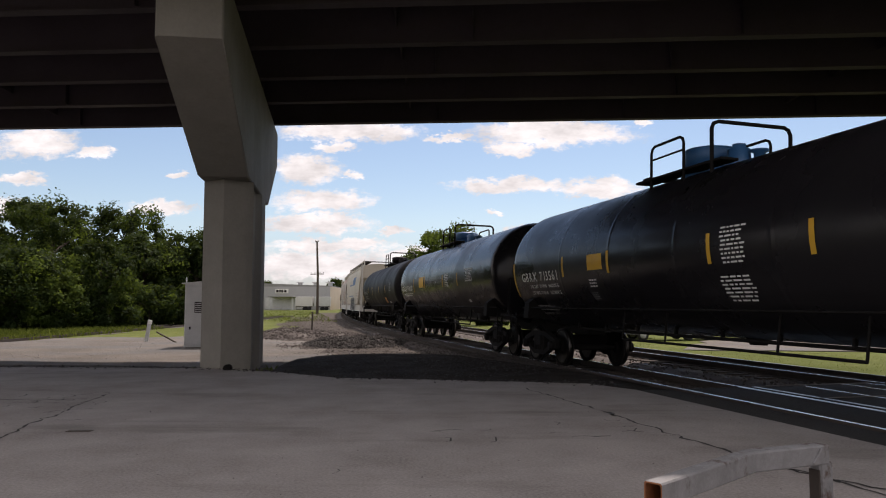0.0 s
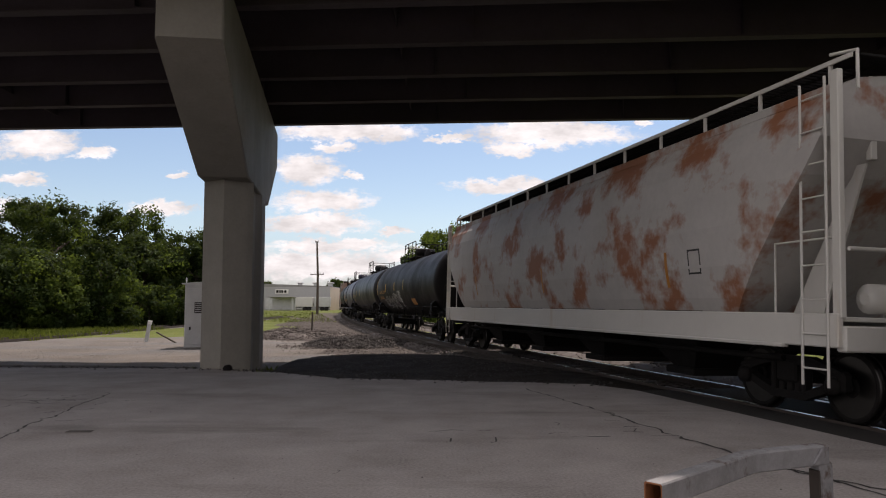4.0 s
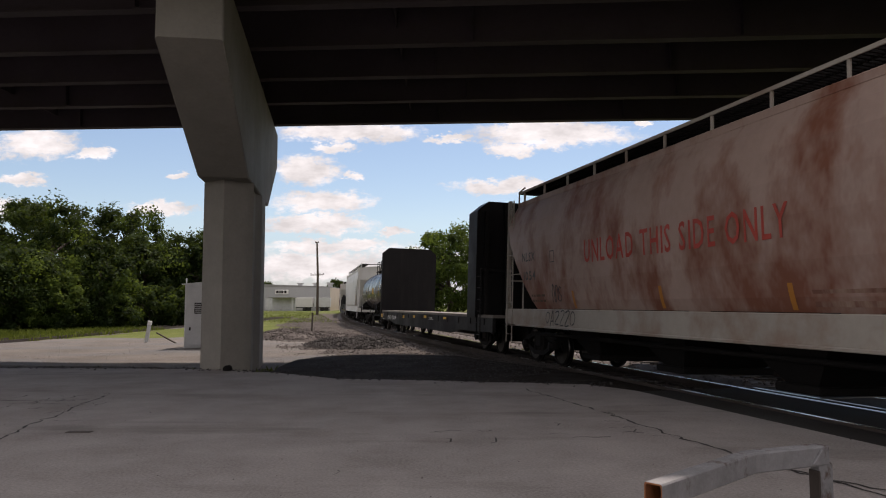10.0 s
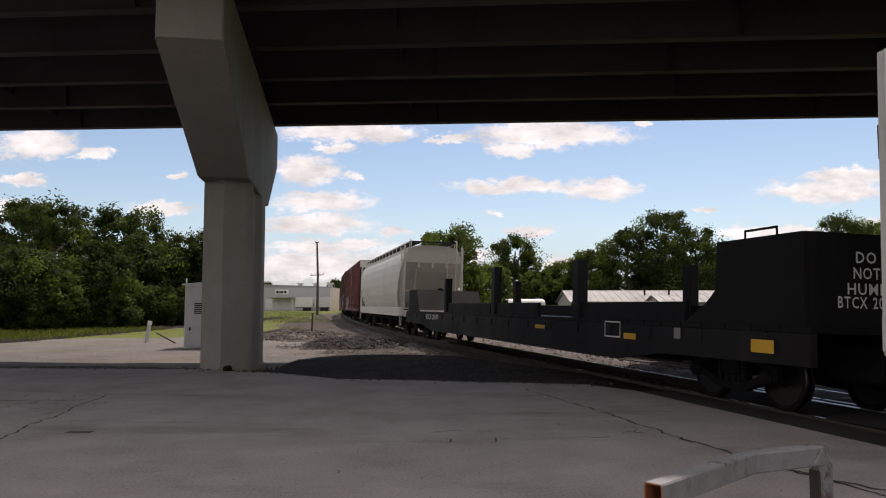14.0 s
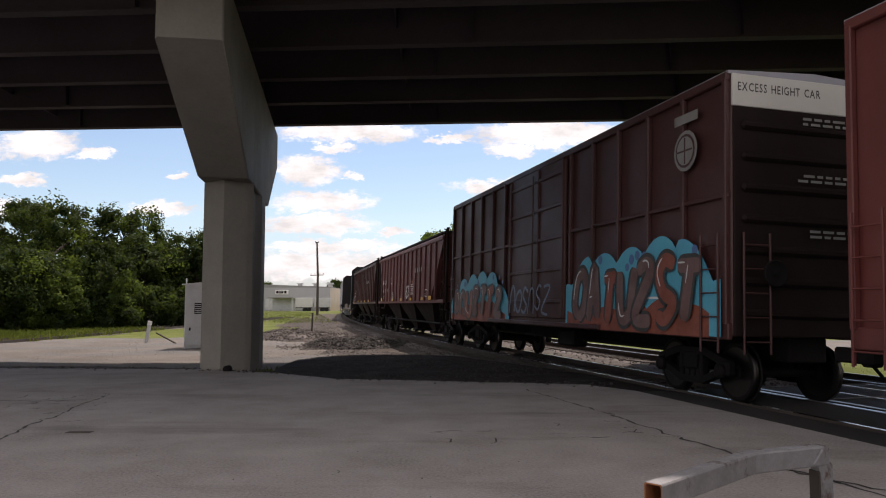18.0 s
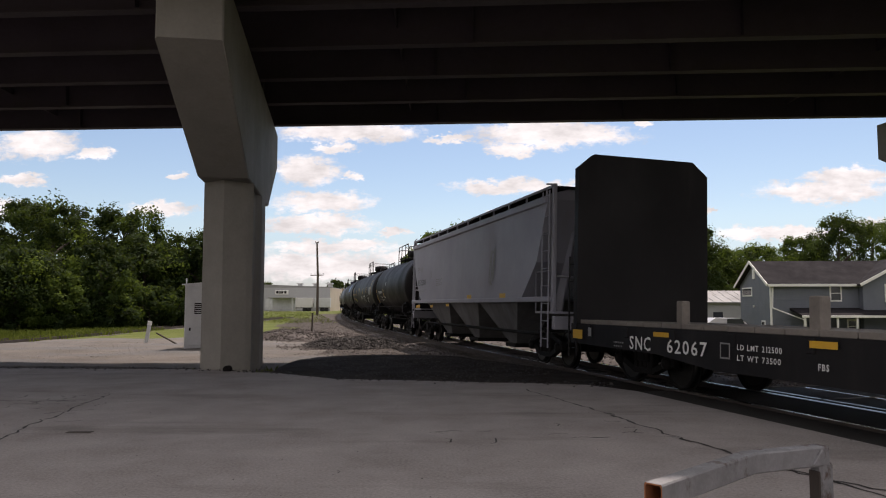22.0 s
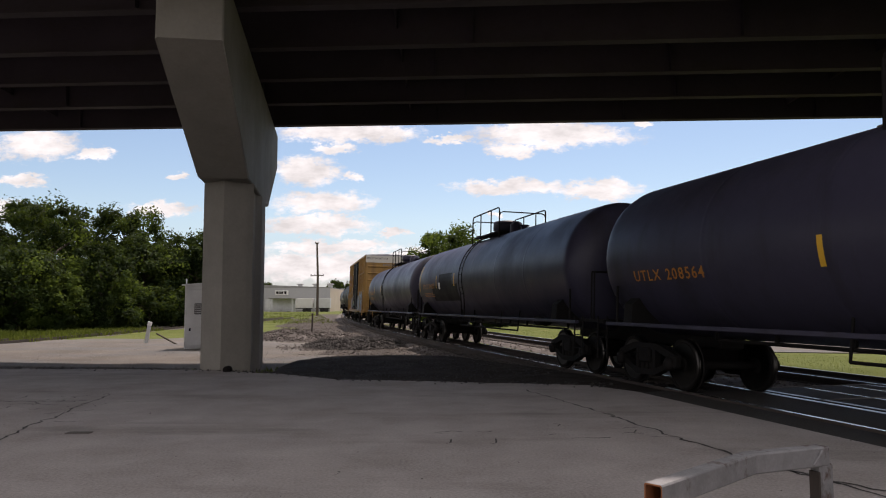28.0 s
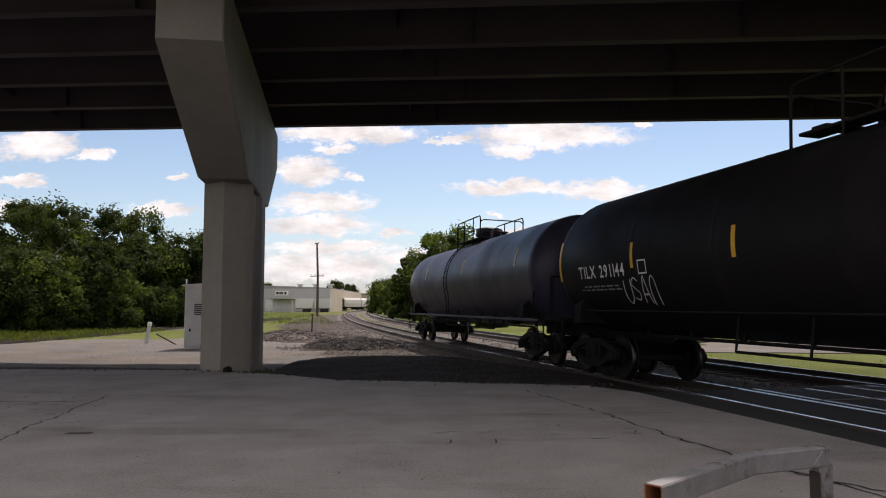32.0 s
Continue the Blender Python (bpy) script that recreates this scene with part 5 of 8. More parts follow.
def boxcar(L, label, body, H=5.1, door=(-1.5, 1.6), door_mat=None, rows=1, end_white=True, rib_gap=1.0, base=1.05, gap=2.0, end_text=None):
    car = car_root(label, "boxcar")
    B = L - gap
    b = B / 2
    pm = P[body]
    # ends get a shade-darkened brown, yellow cars keep their own paint
    em = pm if body == "yellow_car" else P["brown_shade"]
    W = 1.50
    part("body", Geo().box((0, 0, (H + base) / 2), (B, 2 * W, H - base), 0.03), pm, car)
    part("roof", Geo().prism([(-W - 0.05, H - 0.02), (W + 0.05, H - 0.02), (W + 0.05, H + 0.03), (0, H + 0.12), (-W - 0.05, H + 0.03)], "x", -b - 0.02, b + 0.02), P["pale_grey"] if end_white else pm, car)
    for s in (-1, 1):
        part("side_sill", Geo().box((0, s * (W + 0.02), base + 0.08), (B, 0.08, 0.26), 0.015), pm, car)
        part("top_rail", Geo().box((0, s * (W + 0.03), H - 0.06), (B, 0.1, 0.14), 0.015), pm, car)
        for k in range(int(B / rib_gap) + 1):
            x = -b + 0.06 + (B - 0.12) * k / int(B / rib_gap)
            if door[0] - 0.1 < x < door[1] + 0.1:
                continue
            part("rib", Geo().box((x, s * (W + 0.045), (H + base) / 2 + 0.05), (0.1, 0.09, H - base - 0.25), 0.015), pm, car)
        for r in range(rows):
            z = base + (H - base) * (r + 1) / (rows + 1) + 0.12
            for a, c in ((-b, door[0]), (door[1], b)):
                part("belt_rail", Geo().box(((a + c) / 2, s * (W + 0.035), z), (c - a, 0.07, 0.07), 0.012), pm, car)
        dm = P[door_mat or body]
        x0, x1 = door
        d = part("door", Geo().box(((x0 + x1) / 2, s * (W + 0.08), (H + base) / 2), (x1 - x0, 0.08, H - base - 0.3), 0.02), dm, car)
        for k in range(5):
            z = base + 0.55 + (H - base - 1.0) * k / 4
            part("door_rib", Geo().box(((x0 + x1) / 2, s * (W + 0.13), z), (x1 - x0 - 0.1, 0.06, 0.09), 0.015), dm, d)
        for x in (x0 + 0.06, (x0 + x1) / 2 + 0.25, x1 - 0.06):
            part("door_post", Geo().box((x, s * (W + 0.135), (H + base) / 2), (0.08, 0.07, H - base - 0.35), 0.012), dm, d)
        part("lock_rod", Geo().tube([((x0 + x1) / 2, s * (W + 0.19), base + 0.3), ((x0 + x1) / 2, s * (W + 0.19), H - 0.3)], 0.022, 6), dm, d)
        part("door_track", Geo().box(((x0 + x1) / 2, s * (W + 0.1), base + 0.02), (2 * (x1 - x0), 0.14, 0.1), 0.015), pm, car)
    for sx in (-1, 1):
        part("end_sheet", Geo().box((sx * (b + 0.01), 0, (H + base) / 2 - 0.02), (0.05, 2 * W - 0.06, H - base - 0.06), 0.01), em, car, "pressed-steel end sheet, shade painted in except on yellow")
        for k in range(7):
            z = base + 0.35 + (H - base - 1.15) * k / 6
            part("end_corrugation", Geo().box((sx * (b + 0.05), 0, z), (0.1, 2 * W - 0.3, 0.14), 0.045), em, car)
        if end_white:
            part("end_band", Geo().box((sx * (b + 0.03), 0, H - 0.27), (0.05, 2 * W, 0.5), 0.01), P["off_white"], car, "white height-warning band")
        for s in (-1, 1):
            ladder(car, sx * (b - 0.35), s * (W + 0.14), 0.8, 2.6, 0.45, pm, 5)
            ladder(car, sx * (b + 0.13), s * (W - 0.35), 0.8, 2.6, 0.45, pm, 5, "y")
    if end_text:
        end_lettering(car, end_text, b + 0.058, -1.42, H - 0.28, 0.13, 1.5, "mark_black")
        r = random.Random(9)
        for z, y in ((H - 0.66, -0.3), (H - 0.74, -0.3), (H - 1.55, -0.3), (H - 1.63, -0.4), (H - 2.4, -0.2), (H - 2.48, -0.2)):
            g, u = Geo(), y
            while u < y + 1.2:
                ww = r.uniform(0.08, 0.24)
                g.add([(b + 0.105, u, z), (b + 0.105, u + ww, z), (b + 0.105, u + ww, z + 0.04), (b + 0.105, u, z + 0.04)], [(0, 1, 2, 3)])
                u += ww + 0.05
            part("small_print", g, P["mark_dull"], car)
    part("brake_wheel", Geo().lathe([(0, 0.02), (0, 0.2), (0.04, 0.2), (0.04, 0.18), (0.02, 0.16), (0.02, 0.05), (0.04, 0.02)], "x", (b + 0.2, -0.9, 2.0), 18), M["steel_dark"], car)
    part("centre_sill", Geo().box((0, 0, 0.86), (B - 0.4, 0.7, 0.4), 0.03), M["steel_dark"], car)
    part("brake_rigging", Geo().tube([(-b + 3, -0.8, 0.72), (b - 3, -0.8, 0.72)], 0.04, 6).box((1.0, -0.9, 0.75), (0.9, 0.4, 0.4), 0.05), M["steel_dark"], car)
    running_gear(car, b - 1.75, L / 2 - 0.6)
    return car, Side(car, lambda z: W + 0.004), b


def flatcar(L, label, deck_z=1.12, belly=0.44, bulk=4.55, stakes=(), gap=1.0, stake_mat=None, boards="deck_wood", thick=0.18, front=0.0):
    car = car_root(label, "flatcar")
    B = L - gap
    b = B / 2
    mt = P["worn_black"]
    W = 1.48
    prof = [(-b, deck_z), (-b, deck_z - 0.42), (-b + 3.6, deck_z - 0.46), (-b + 5.2, deck_z - belly - 0.16), (b - 5.2, deck_z - belly - 0.16), (b - 3.6, deck_z - 0.46), (b, deck_z - 0.42), (b, deck_z)]
    for s in (-1, 1):
        part("side_sill", Geo().prism(prof, "y", s * W - 0.05, s * W + 0.05), mt, car)
        for k in range(int(B / 1.5)):
            x = -b + 0.9 + k * (B - 1.8) / (int(B / 1.5) - 1)
            part("stake_pocket", Geo().box((x, s * (W + 0.045), deck_z - 0.12), (0.16, 0.06, 0.2), 0.012), mt, car)
    n = int(B / 0.6)
    for k in range(n):
        part("deck_board", Geo().box((-b + (k + 0.5) * B / n, 0, deck_z + 0.045), (B / n - 0.02, 2 * W + 0.06, 0.085), 0.006), P[boards], car)
    part("centre_sill", Geo().box((0, 0, deck_z - 0.4), (B - 0.2, 0.7, 0.5), 0.03), M["steel_dark"], car)
    if bulk:
        for sx in (-1, 1):
            x = sx * (b - 0.35) - (front if sx > 0 else 0)
            Wb = W + 0.12
            poly = [(-Wb, deck_z), (Wb, deck_z), (Wb, bulk - 0.32), (Wb - 0.38, bulk), (-Wb + 0.38, bulk), (-Wb, bulk - 0.32)]
            bk = part("bulkhead", Geo().prism(poly, "x", x - 0.09, x + 0.09 + (thick if sx > 0 else 0)), mt, car, "tall black steel end bulkhead")
            for y in (-1.3, -0.65, 0.0, 0.65, 1.3):
                zt = bulk - (0.32 if abs(y) > 1.2 else 0.05)
                x = sx * (b - 0.35) - (front - thick if sx > 0 else 0)
                v = [(x + sx * 0.08, deck_z - 0.2), (x + sx * 0.42, deck_z - 0.2), (x + sx * 0.34, deck_z + 0.6), (x + sx * 0.2, zt), (x + sx * 0.08, zt)]
                part("bulkhead_rib", Geo().prism(v, "y", y - 0.06, y + 0.06), mt, bk)
            part("bulkhead_rail", Geo().box((x + sx * 0.2, 0, deck_z + 1.5), (0.16, 2 * W, 0.12), 0.02), mt, bk)
            ladder(car, x + sx * 0.25, -W - 0.06, 0.4, 2.6, 0.4, mt, 6)
    for x, z1, w in stakes:
        for y in (-1.38, 1.38):
            part("stake", Geo().box((x, y, (deck_z + z1) / 2 + 0.04), (w, 0.75 * w, z1 - deck_z), 0.02), P[stake_mat] if stake_mat else mt, car)
    part("brake_rigging", Geo().tube([(-b + 4, -0.9, 0.55), (b - 4, -0.9, 0.55)], 0.04, 6), M["steel_dark"], car)
    running_gear(car, b - 2.3, L / 2 - 0.55)
    return car, Side(car, lambda z: W + 0.078), b


# ---- the train, car by car, in the order in which it passes ----
REAR = [18.13, 35.24, 52.65, 71.82, 92.22, 110.61, 129.29, 147.79, 166.04, 186.23, 209.36, 221.49, 241.37, 268.93, 289.97, 310.43,
        328.8, 347.37, 365.81, 387.75, 405.74, 418.22, 436.11, 454.27, 472.82, 491.33, 509.55, 527.75, 546.07, 564.60, 582.60]
LEN = [17.6] + [round(b - a, 2) for a, b in zip(REAR, REAR[1:])]
TRAIN = []


def join(car, half):
    TRAIN.append((car, REAR[len(TRAIN)], half))



def disc(s, x, z, r, material, name):
    s.put(name, [([(x + r * math.cos(a * 0.3927), z + r * math.sin(a * 0.3927)) for a in range(16)], [tuple(range(16))])], P[material])


def utlx(i, body, label, side=None, x0=-0.7):
    c, s, b = tank_car(LEN[i], label, body, rad=1.51, zc=2.47, rail_side=side, style=1, dome_x=x0)
    join(c, b)
    return c, s, b


def slant(s, x, z, h, n, material, name, w=0.3, gap=0.42, lean=0.35):
    for k in range(n):
        a = x + k * gap
        s.put(name, [([(a, z), (a + w, z), (a + w + lean * h, z + h), (a + lean * h, z + h)], [(0, 1, 2, 3)])], P[material])


# black tank cars with domes

c, s, b = tank_car(LEN[0], "glossy black tank car with blue top fittings and yellow panels", "gloss_black", dome="blue_dome", style=0, dome_x=-1.2)
s.text("GBRX 713561", -7.36, 2.09, 0.22, P["mark_white"], wide=2.37)
s.text("LD LMT 211700  96000KG", -6.86, 1.92, 0.08, P["mark_white"], wide=1.82)
s.text("LT WT 74300  33700KG", -6.87, 1.76, 0.08, P["mark_white"], wide=1.83)
s.bars(-7.18, 1.46, 1.24, 0.090, 3, P["mark_dull"], 71)
s.rect(-7.98, 1.72, 0.1, 0.88, P["mark_yellow"], "reflective_strip", 0.008)
s.rect(-4.74, 2.14, 0.1, 0.46, P["mark_yellow"], "reflective_strip", 0.008)
s.rect(-2.50, 2.14, 0.1, 0.45, P["mark_yellow"], "reflective_strip", 0.008)
s.rect(-3.39, 2.23, 0.69, 0.33, P["mark_yellow"], "yellow_panel")
s.bars(-3.43, 2.01, 0.43, 0.064, 3, P["mark_white"], 34)
s.bars(-3.49, 1.75, 0.33, 0.042, 4, P["mark_dull"], 34)
s.rect(0.93, 2.14, 0.1, 0.48, P["mark_yellow"], "reflective_strip", 0.008)
s.rect(3.16, 2.15, 0.1, 0.46, P["mark_yellow"], "reflective_strip", 0.008)
s.bars(1.27, 2.66, 0.60, 0.066, 9, P["mark_white"], 12)
s.bars(1.12, 1.92, 0.78, 0.059, 7, P["mark_white"], 11)
join(c, b)

c, s, b = tank_car(LEN[1], "glossy black tank car with blue top fittings and yellow panels", "gloss_black", dome="blue_dome", style=0, dome_x=-1.2)
s.text("GBRX 713587", -7.26, 2.12, 0.22, P["mark_white"], wide=2.54)
s.bars(-7.12, 1.97, 2.24, 0.081, 2, P["mark_white"], 71)
s.rect(-3.31, 2.22, 0.92, 0.44, P["mark_yellow"], "yellow_panel")
s.rect(-4.51, 2.04, 0.1, 0.60, P["mark_yellow"], "reflective_strip", 0.008)
s.rect(-2.18, 2.14, 0.1, 0.53, P["mark_yellow"], "reflective_strip", 0.008)
s.rect(1.06, 2.16, 0.1, 0.46, P["mark_yellow"], "reflective_strip", 0.008)
s.rect(3.26, 2.16, 0.1, 0.46, P["mark_yellow"], "reflective_strip", 0.008)
s.bars(1.41, 2.62, 0.60, 0.064, 8, P["mark_white"], 14)
s.ring(4.36, 2.28, 0.86, 0.42, 0.025, P["mark_white"])
s.bars(4.42, 2.61, 0.76, 0.050, 7, P["mark_white"], 44)
s.rect(4.12, 1.59, 0.27, 0.09, P["mark_white"], "notice_plate")
join(c, b)

c, s, b = tank_car(LEN[2], "matt black tank car with a faded yellow panel", "black", style=0, dome_x=-0.7)
s.rect(-7.85, 1.72, 0.1, 0.88, P["mark_yellow"], "reflective_strip", 0.008)
s.bars(-6.3, 1.98, 1.5, 0.13, 2, P["mark_dull"], 66)
s.rect(-4.58, 2.20, 0.1, 0.42, P["mark_yellow"], "reflective_strip", 0.008)
s.rect(-2.28, 2.12, 0.1, 0.49, P["mark_yellow"], "reflective_strip", 0.008)
s.rect(1.10, 2.14, 0.1, 0.44, P["mark_yellow"], "reflective_strip", 0.008)
s.rect(3.82, 2.15, 0.1, 0.43, P["mark_yellow"], "reflective_strip", 0.008)
s.text("GBRX 705242", -6.72, 2.15, 0.22, P["mark_dull"], wide=1.88)
s.rect(3.12, 1.60, 0.62, 0.29, P["mark_orange"], "faded_yellow_panel")
s.rect(4.52, 1.58, 0.30, 0.08, P["mark_white"], "notice_plate")
s.ring(5.50, 2.24, 0.58, 0.43, 0.025, P["mark_dull"])
s.bars(5.54, 2.58, 0.50, 0.062, 6, P["mark_dull"], 55)
join(c, b)

c, s, b = hopper_car(LEN[3], "cream covered hopper car with blue stripes, rust and black-and-yellow graffiti", "cream", FLAT, bays=4, gap=1.75, trim="off_white")
s.text("ACFX", -6.67, 2.33, 0.17, P["mark_black"], wide=0.92)
s.text("51832", -6.62, 1.95, 0.17, P["mark_black"], wide=0.93)
s.bars(-6.62, 1.80, 0.96, 0.069, 3, P["mark_black"], 69)
s.ring(-5.06, 2.05, 0.25, 0.24, 0.025, P["mark_black"])
s.rect(-7.11, 1.50, 0.1, 0.89, P["mark_orange"], "reflective_strip", 0.008)
s.rect(-4.67, 1.50, 0.1, 0.41, P["mark_orange"], "reflective_strip", 0.008)
s.on(1.606).fat("CWETD", -1.6, 1.06, 4.7, 0.88, P["mark_black"], P["spray_white"])
s.rect(-3.78, 2.14, 5.75, 0.07, P["mark_blue"], "blue_stripe")
s.text("BE USE LINING APPLIED", 4.54, 2.27, 0.08, P["mark_black"], wide=1.52)
s.bars(4.53, 2.20, 1.70, 0.030, 3, P["mark_black"], 42)
s.bars(4.71, 1.75, 0.80, 0.043, 4, P["mark_black"], 44)
s.ring(5.92, 1.70, 0.47, 0.30, 0.025, P["mark_white"])
s.rect(5.95, 1.78, 0.41, 0.20, P["mark_black"], "black_label")
s.rect(4.52, 1.50, 0.1, 0.45, P["mark_orange"], "reflective_strip", 0.008)
s.rect(6.76, 1.51, 0.1, 0.92, P["mark_orange"], "reflective_strip", 0.008)
s.scrawl(3.24, 1.51, 0.59, 0.47, P["mark_black"], 35, 4, 0.025)
s.bars(5.74, 1.26, 0.69, 0.078, 3, P["mark_black"], 54)
s.bars(4.57, 1.19, 0.36, 0.046, 3, P["mark_black"], 42)
s.bars(-4.40, 1.83, 2.68, 0.062, 2, P["mark_dull"], 47)
s.bars(6.79, 1.18, 0.74, 0.044, 2, P["mark_black"], 64)
for k in range(8):
    z0, z1 = 3.06 + 0.08 * k, 3.14 + 0.08 * k
    xl, xr = (lambda z: 0.2 + 1.1 * ((z - 3.06) / 0.64) ** 0.8), (lambda z: 2.9 + 1.45 * ((z - 3.06) / 0.64) ** 0.6)
    s.put("blue_stripe", [([(xl(z0), z0), (xr(z0), z0), (xr(z1), z1), (xl(z1), z1)], [(0, 1, 2, 3)])], P["mark_blue"])
s.rect(-3.22, 3.06, 3.5, 0.11, P["mark_blue"], "blue_stripe", 0.007)
join(c, b)

c, s, b = hopper_car(LEN[4], "white covered hopper car streaked heavily with orange rust", "rusty_white", ACF, bays=4, trim="off_white")
s.ring(b - 3.2, 2.0, 0.35, 0.4, 0.03, P["mark_black"])
stripes(s, (-b + 4, 0, b - 3.9), 1.8, 0.6, "mark_orange", 0.08)
join(c, b)

c, s, b = utlx(5, "black", "black tank car with yellow lettering and white graffiti scrawl", x0=-1.3)
s.text("UTLX 671298", -7.41, 2.13, 0.17, P["mark_orange"], wide=2.23)
s.bars(-7.50, 1.92, 1.75, 0.093, 2, P["mark_orange"], 74)
s.rect(-8.34, 2.09, 0.1, 0.93, P["mark_yellow"], "reflective_strip", 0.008)
s.rect(-5.00, 2.23, 0.1, 0.45, P["mark_yellow"], "reflective_strip", 0.008)
s.rect(-2.02, 2.24, 0.1, 0.45, P["mark_yellow"], "reflective_strip", 0.008)
s.rect(0.71, 2.23, 0.1, 0.47, P["mark_yellow"], "reflective_strip", 0.008)
s.ring(-4.36, 2.08, 0.21, 0.24, 0.025, P["mark_dull"])
s.scrawl(-5.94, 1.29, 3.04, 0.68, P["spray_white"], 28, 7, 0.03)
s.scrawl(-3.07, 1.30, 1.68, 0.78, P["spray_white"], 13, 5, 0.03)
s.scrawl(-1.40, 1.66, 1.04, 0.55, P["spray_white"], 3, 5, 0.03)
s.scrawl(-0.85, 1.32, 0.54, 0.50, P["spray_white"], 3, 3, 0.02)
s.rect(-4.99, 2.20, 0.1, 0.45, P["mark_yellow"], "reflective_strip", 0.008)
s.rect(2.26, 1.51, 0.93, 0.28, P["mark_orange"], "orange_panel")

c, s, b = utlx(6, "slate", "dark slate-grey tank car with orange lettering")
s.text("UTLX 661693", -7.62, 2.11, 0.17, P["mark_orange"], wide=2.09)
s.bars(-7.68, 1.92, 1.81, 0.065, 3, P["mark_orange"], 76)
s.rect(-8.47, 1.97, 0.1, 0.85, P["mark_yellow"], "reflective_strip", 0.008)
s.rect(-4.85, 2.13, 0.1, 0.43, P["mark_yellow"], "reflective_strip", 0.008)
s.rect(-2.11, 2.14, 0.1, 0.46, P["mark_yellow"], "reflective_strip", 0.008)

c, s, b = utlx(7, "grey_blue", "grey-blue tank car with side sills", "grey_blue", x0=0.4)
s.text("UTLX 251100", -7.10, 2.19, 0.16, P["mark_orange"], wide=1.90)
s.bars(-7.18, 2.02, 1.65, 0.065, 3, P["mark_orange"], 71)
s.rect(-7.67, 1.99, 0.1, 0.84, P["mark_yellow"], "reflective_strip", 0.008)
s.rect(-5.02, 2.23, 0.1, 0.38, P["mark_yellow"], "reflective_strip", 0.008)
s.rect(-2.06, 2.18, 0.1, 0.45, P["mark_yellow"], "reflective_strip", 0.008)
s.rect(-3.75, 1.80, 0.66, 0.25, P["mark_orange"], "orange_panel")
s.rect(0.9, 2.2, 0.08, 0.36, P["mark_white"], "reflective_strip", 0.008)
s.rect(3.95, 2.2, 0.08, 0.36, P["mark_white"], "reflective_strip", 0.008)
s.rect(6.1, 2.1, 1.0, 0.6, P["mark_dull"], "notice_plate")
s.ring(-0.69, 2.21, 0.66, 0.33, 0.025, P["mark_dull"])
s.bars(-0.64, 2.47, 0.58, 0.046, 6, P["mark_dull"], 6)

c, s, b = tank_car(LEN[8], "black tank car with white lettering", "black", style=1, dome_x=-0.5)
s.text("GATX 63656", -7.22, 2.03, 0.19, P["mark_white"], wide=1.91)
s.ring(-5.15, 2.08, 0.35, 0.17, 0.025, P["mark_white"])
s.rect(-4.70, 2.03, 0.1, 0.46, P["mark_yellow"], "reflective_strip", 0.008)
s.rect(-2.18, 2.04, 0.1, 0.45, P["mark_yellow"], "reflective_strip", 0.008)
s.rect(0.19, 2.03, 0.1, 0.47, P["mark_yellow"], "reflective_strip", 0.008)
s.bars(-7.25, 1.87, 1.70, 0.071, 2, P["mark_white"], 72)
s.bars(-3.59, 1.90, 1.31, 0.074, 6, P["mark_dull"], 35)
s.text("LD LMT 196700", -0.43, 1.87, 0.11, P["mark_white"], wide=0.83)
s.bars(-0.51, 1.76, 0.82, 0.081, 1, P["mark_dull"], 5)
s.ring(0.98, 2.13, 0.55, 0.28, 0.025, P["mark_dull"])
s.bars(1.02, 2.33, 0.48, 0.047, 5, P["mark_dull"], 10)
join(c, b)

c, s, b = hopper_car(LEN[9], "rosy faded covered hopper car with rust streaks and red lettering", "rosy", ACF, bays=4, gap=1.65, trim="stained_white")
s.text("NLSX", -7.70, 2.63, 0.22, P["mark_black"], wide=0.95)
s.ring(-5.85, 2.52, 0.26, 0.28, 0.02, P["mark_black"])
s.bars(-7.3, 1.72, 1.1, 0.13, 2, P["rust_label"], 8)
s.text("1054", -7.70, 2.15, 0.22, P["mark_black"], wide=0.95)
s.on(1.535).scrawl(-6.20, 1.03, 1.7, 0.34, P["mark_black"], 21, 6, 0.028)
s.scrawl(-5.95, 1.55, 0.6, 0.4, P["mark_black"], 22, 3, 0.024)
s.text("UNLOAD THIS SIDE ONLY", -3.95, 2.42, 0.47, P["mark_red"], wide=6.32)
s.rect(-4.78, 1.45, 0.1, 0.38, P["mark_orange"], "reflective_strip", 0.008)
s.rect(-1.10, 1.46, 0.1, 0.39, P["mark_orange"], "reflective_strip", 0.008)
s.rect(2.15, 1.45, 0.1, 0.36, P["mark_orange"], "reflective_strip", 0.008)
s.bars(-1.74, 1.35, 1.23, 0.073, 3, P["mark_dull"], 19)
s.bars(0.07, 1.25, 1.40, 0.078, 3, P["mark_red"], 1)
s.bars(2.82, 1.26, 1.00, 0.044, 3, P["mark_dull"], 25)
s.rect(2.58, 1.49, 1.25, 0.22, P["rust_patch"], "rust_patch")
join(c, b)

c, s, b = flatcar(LEN[10], "long black bulkhead flatcar, empty, with tall end bulkheads", bulk=4.84, thick=0.8, front=2.2)
s.text("SNC 62039", -8.15, 0.76, 0.19, P["mark_white"], wide=2.65)
s.rect(-3.66, 0.87, 0.48, 0.14, P["mark_yellow"], "yellow_reflector")
s.rect(-1.06, 0.92, 0.48, 0.12, P["mark_yellow"], "yellow_reflector")
s.rect(1.36, 0.96, 0.50, 0.11, P["mark_yellow"], "yellow_reflector")
s.rect(4.87, 0.98, 0.49, 0.08, P["mark_yellow"], "yellow_reflector")
s.bars(2.27, 1.00, 0.82, 0.041, 3, P["mark_white"], 22)
s.rect(-10.60, 0.81, 0.47, 0.19, P["mark_yellow"], "yellow_reflector")
s.rect(-9.86, 0.88, 0.18, 0.18, P["mark_dull"], "card_holder")
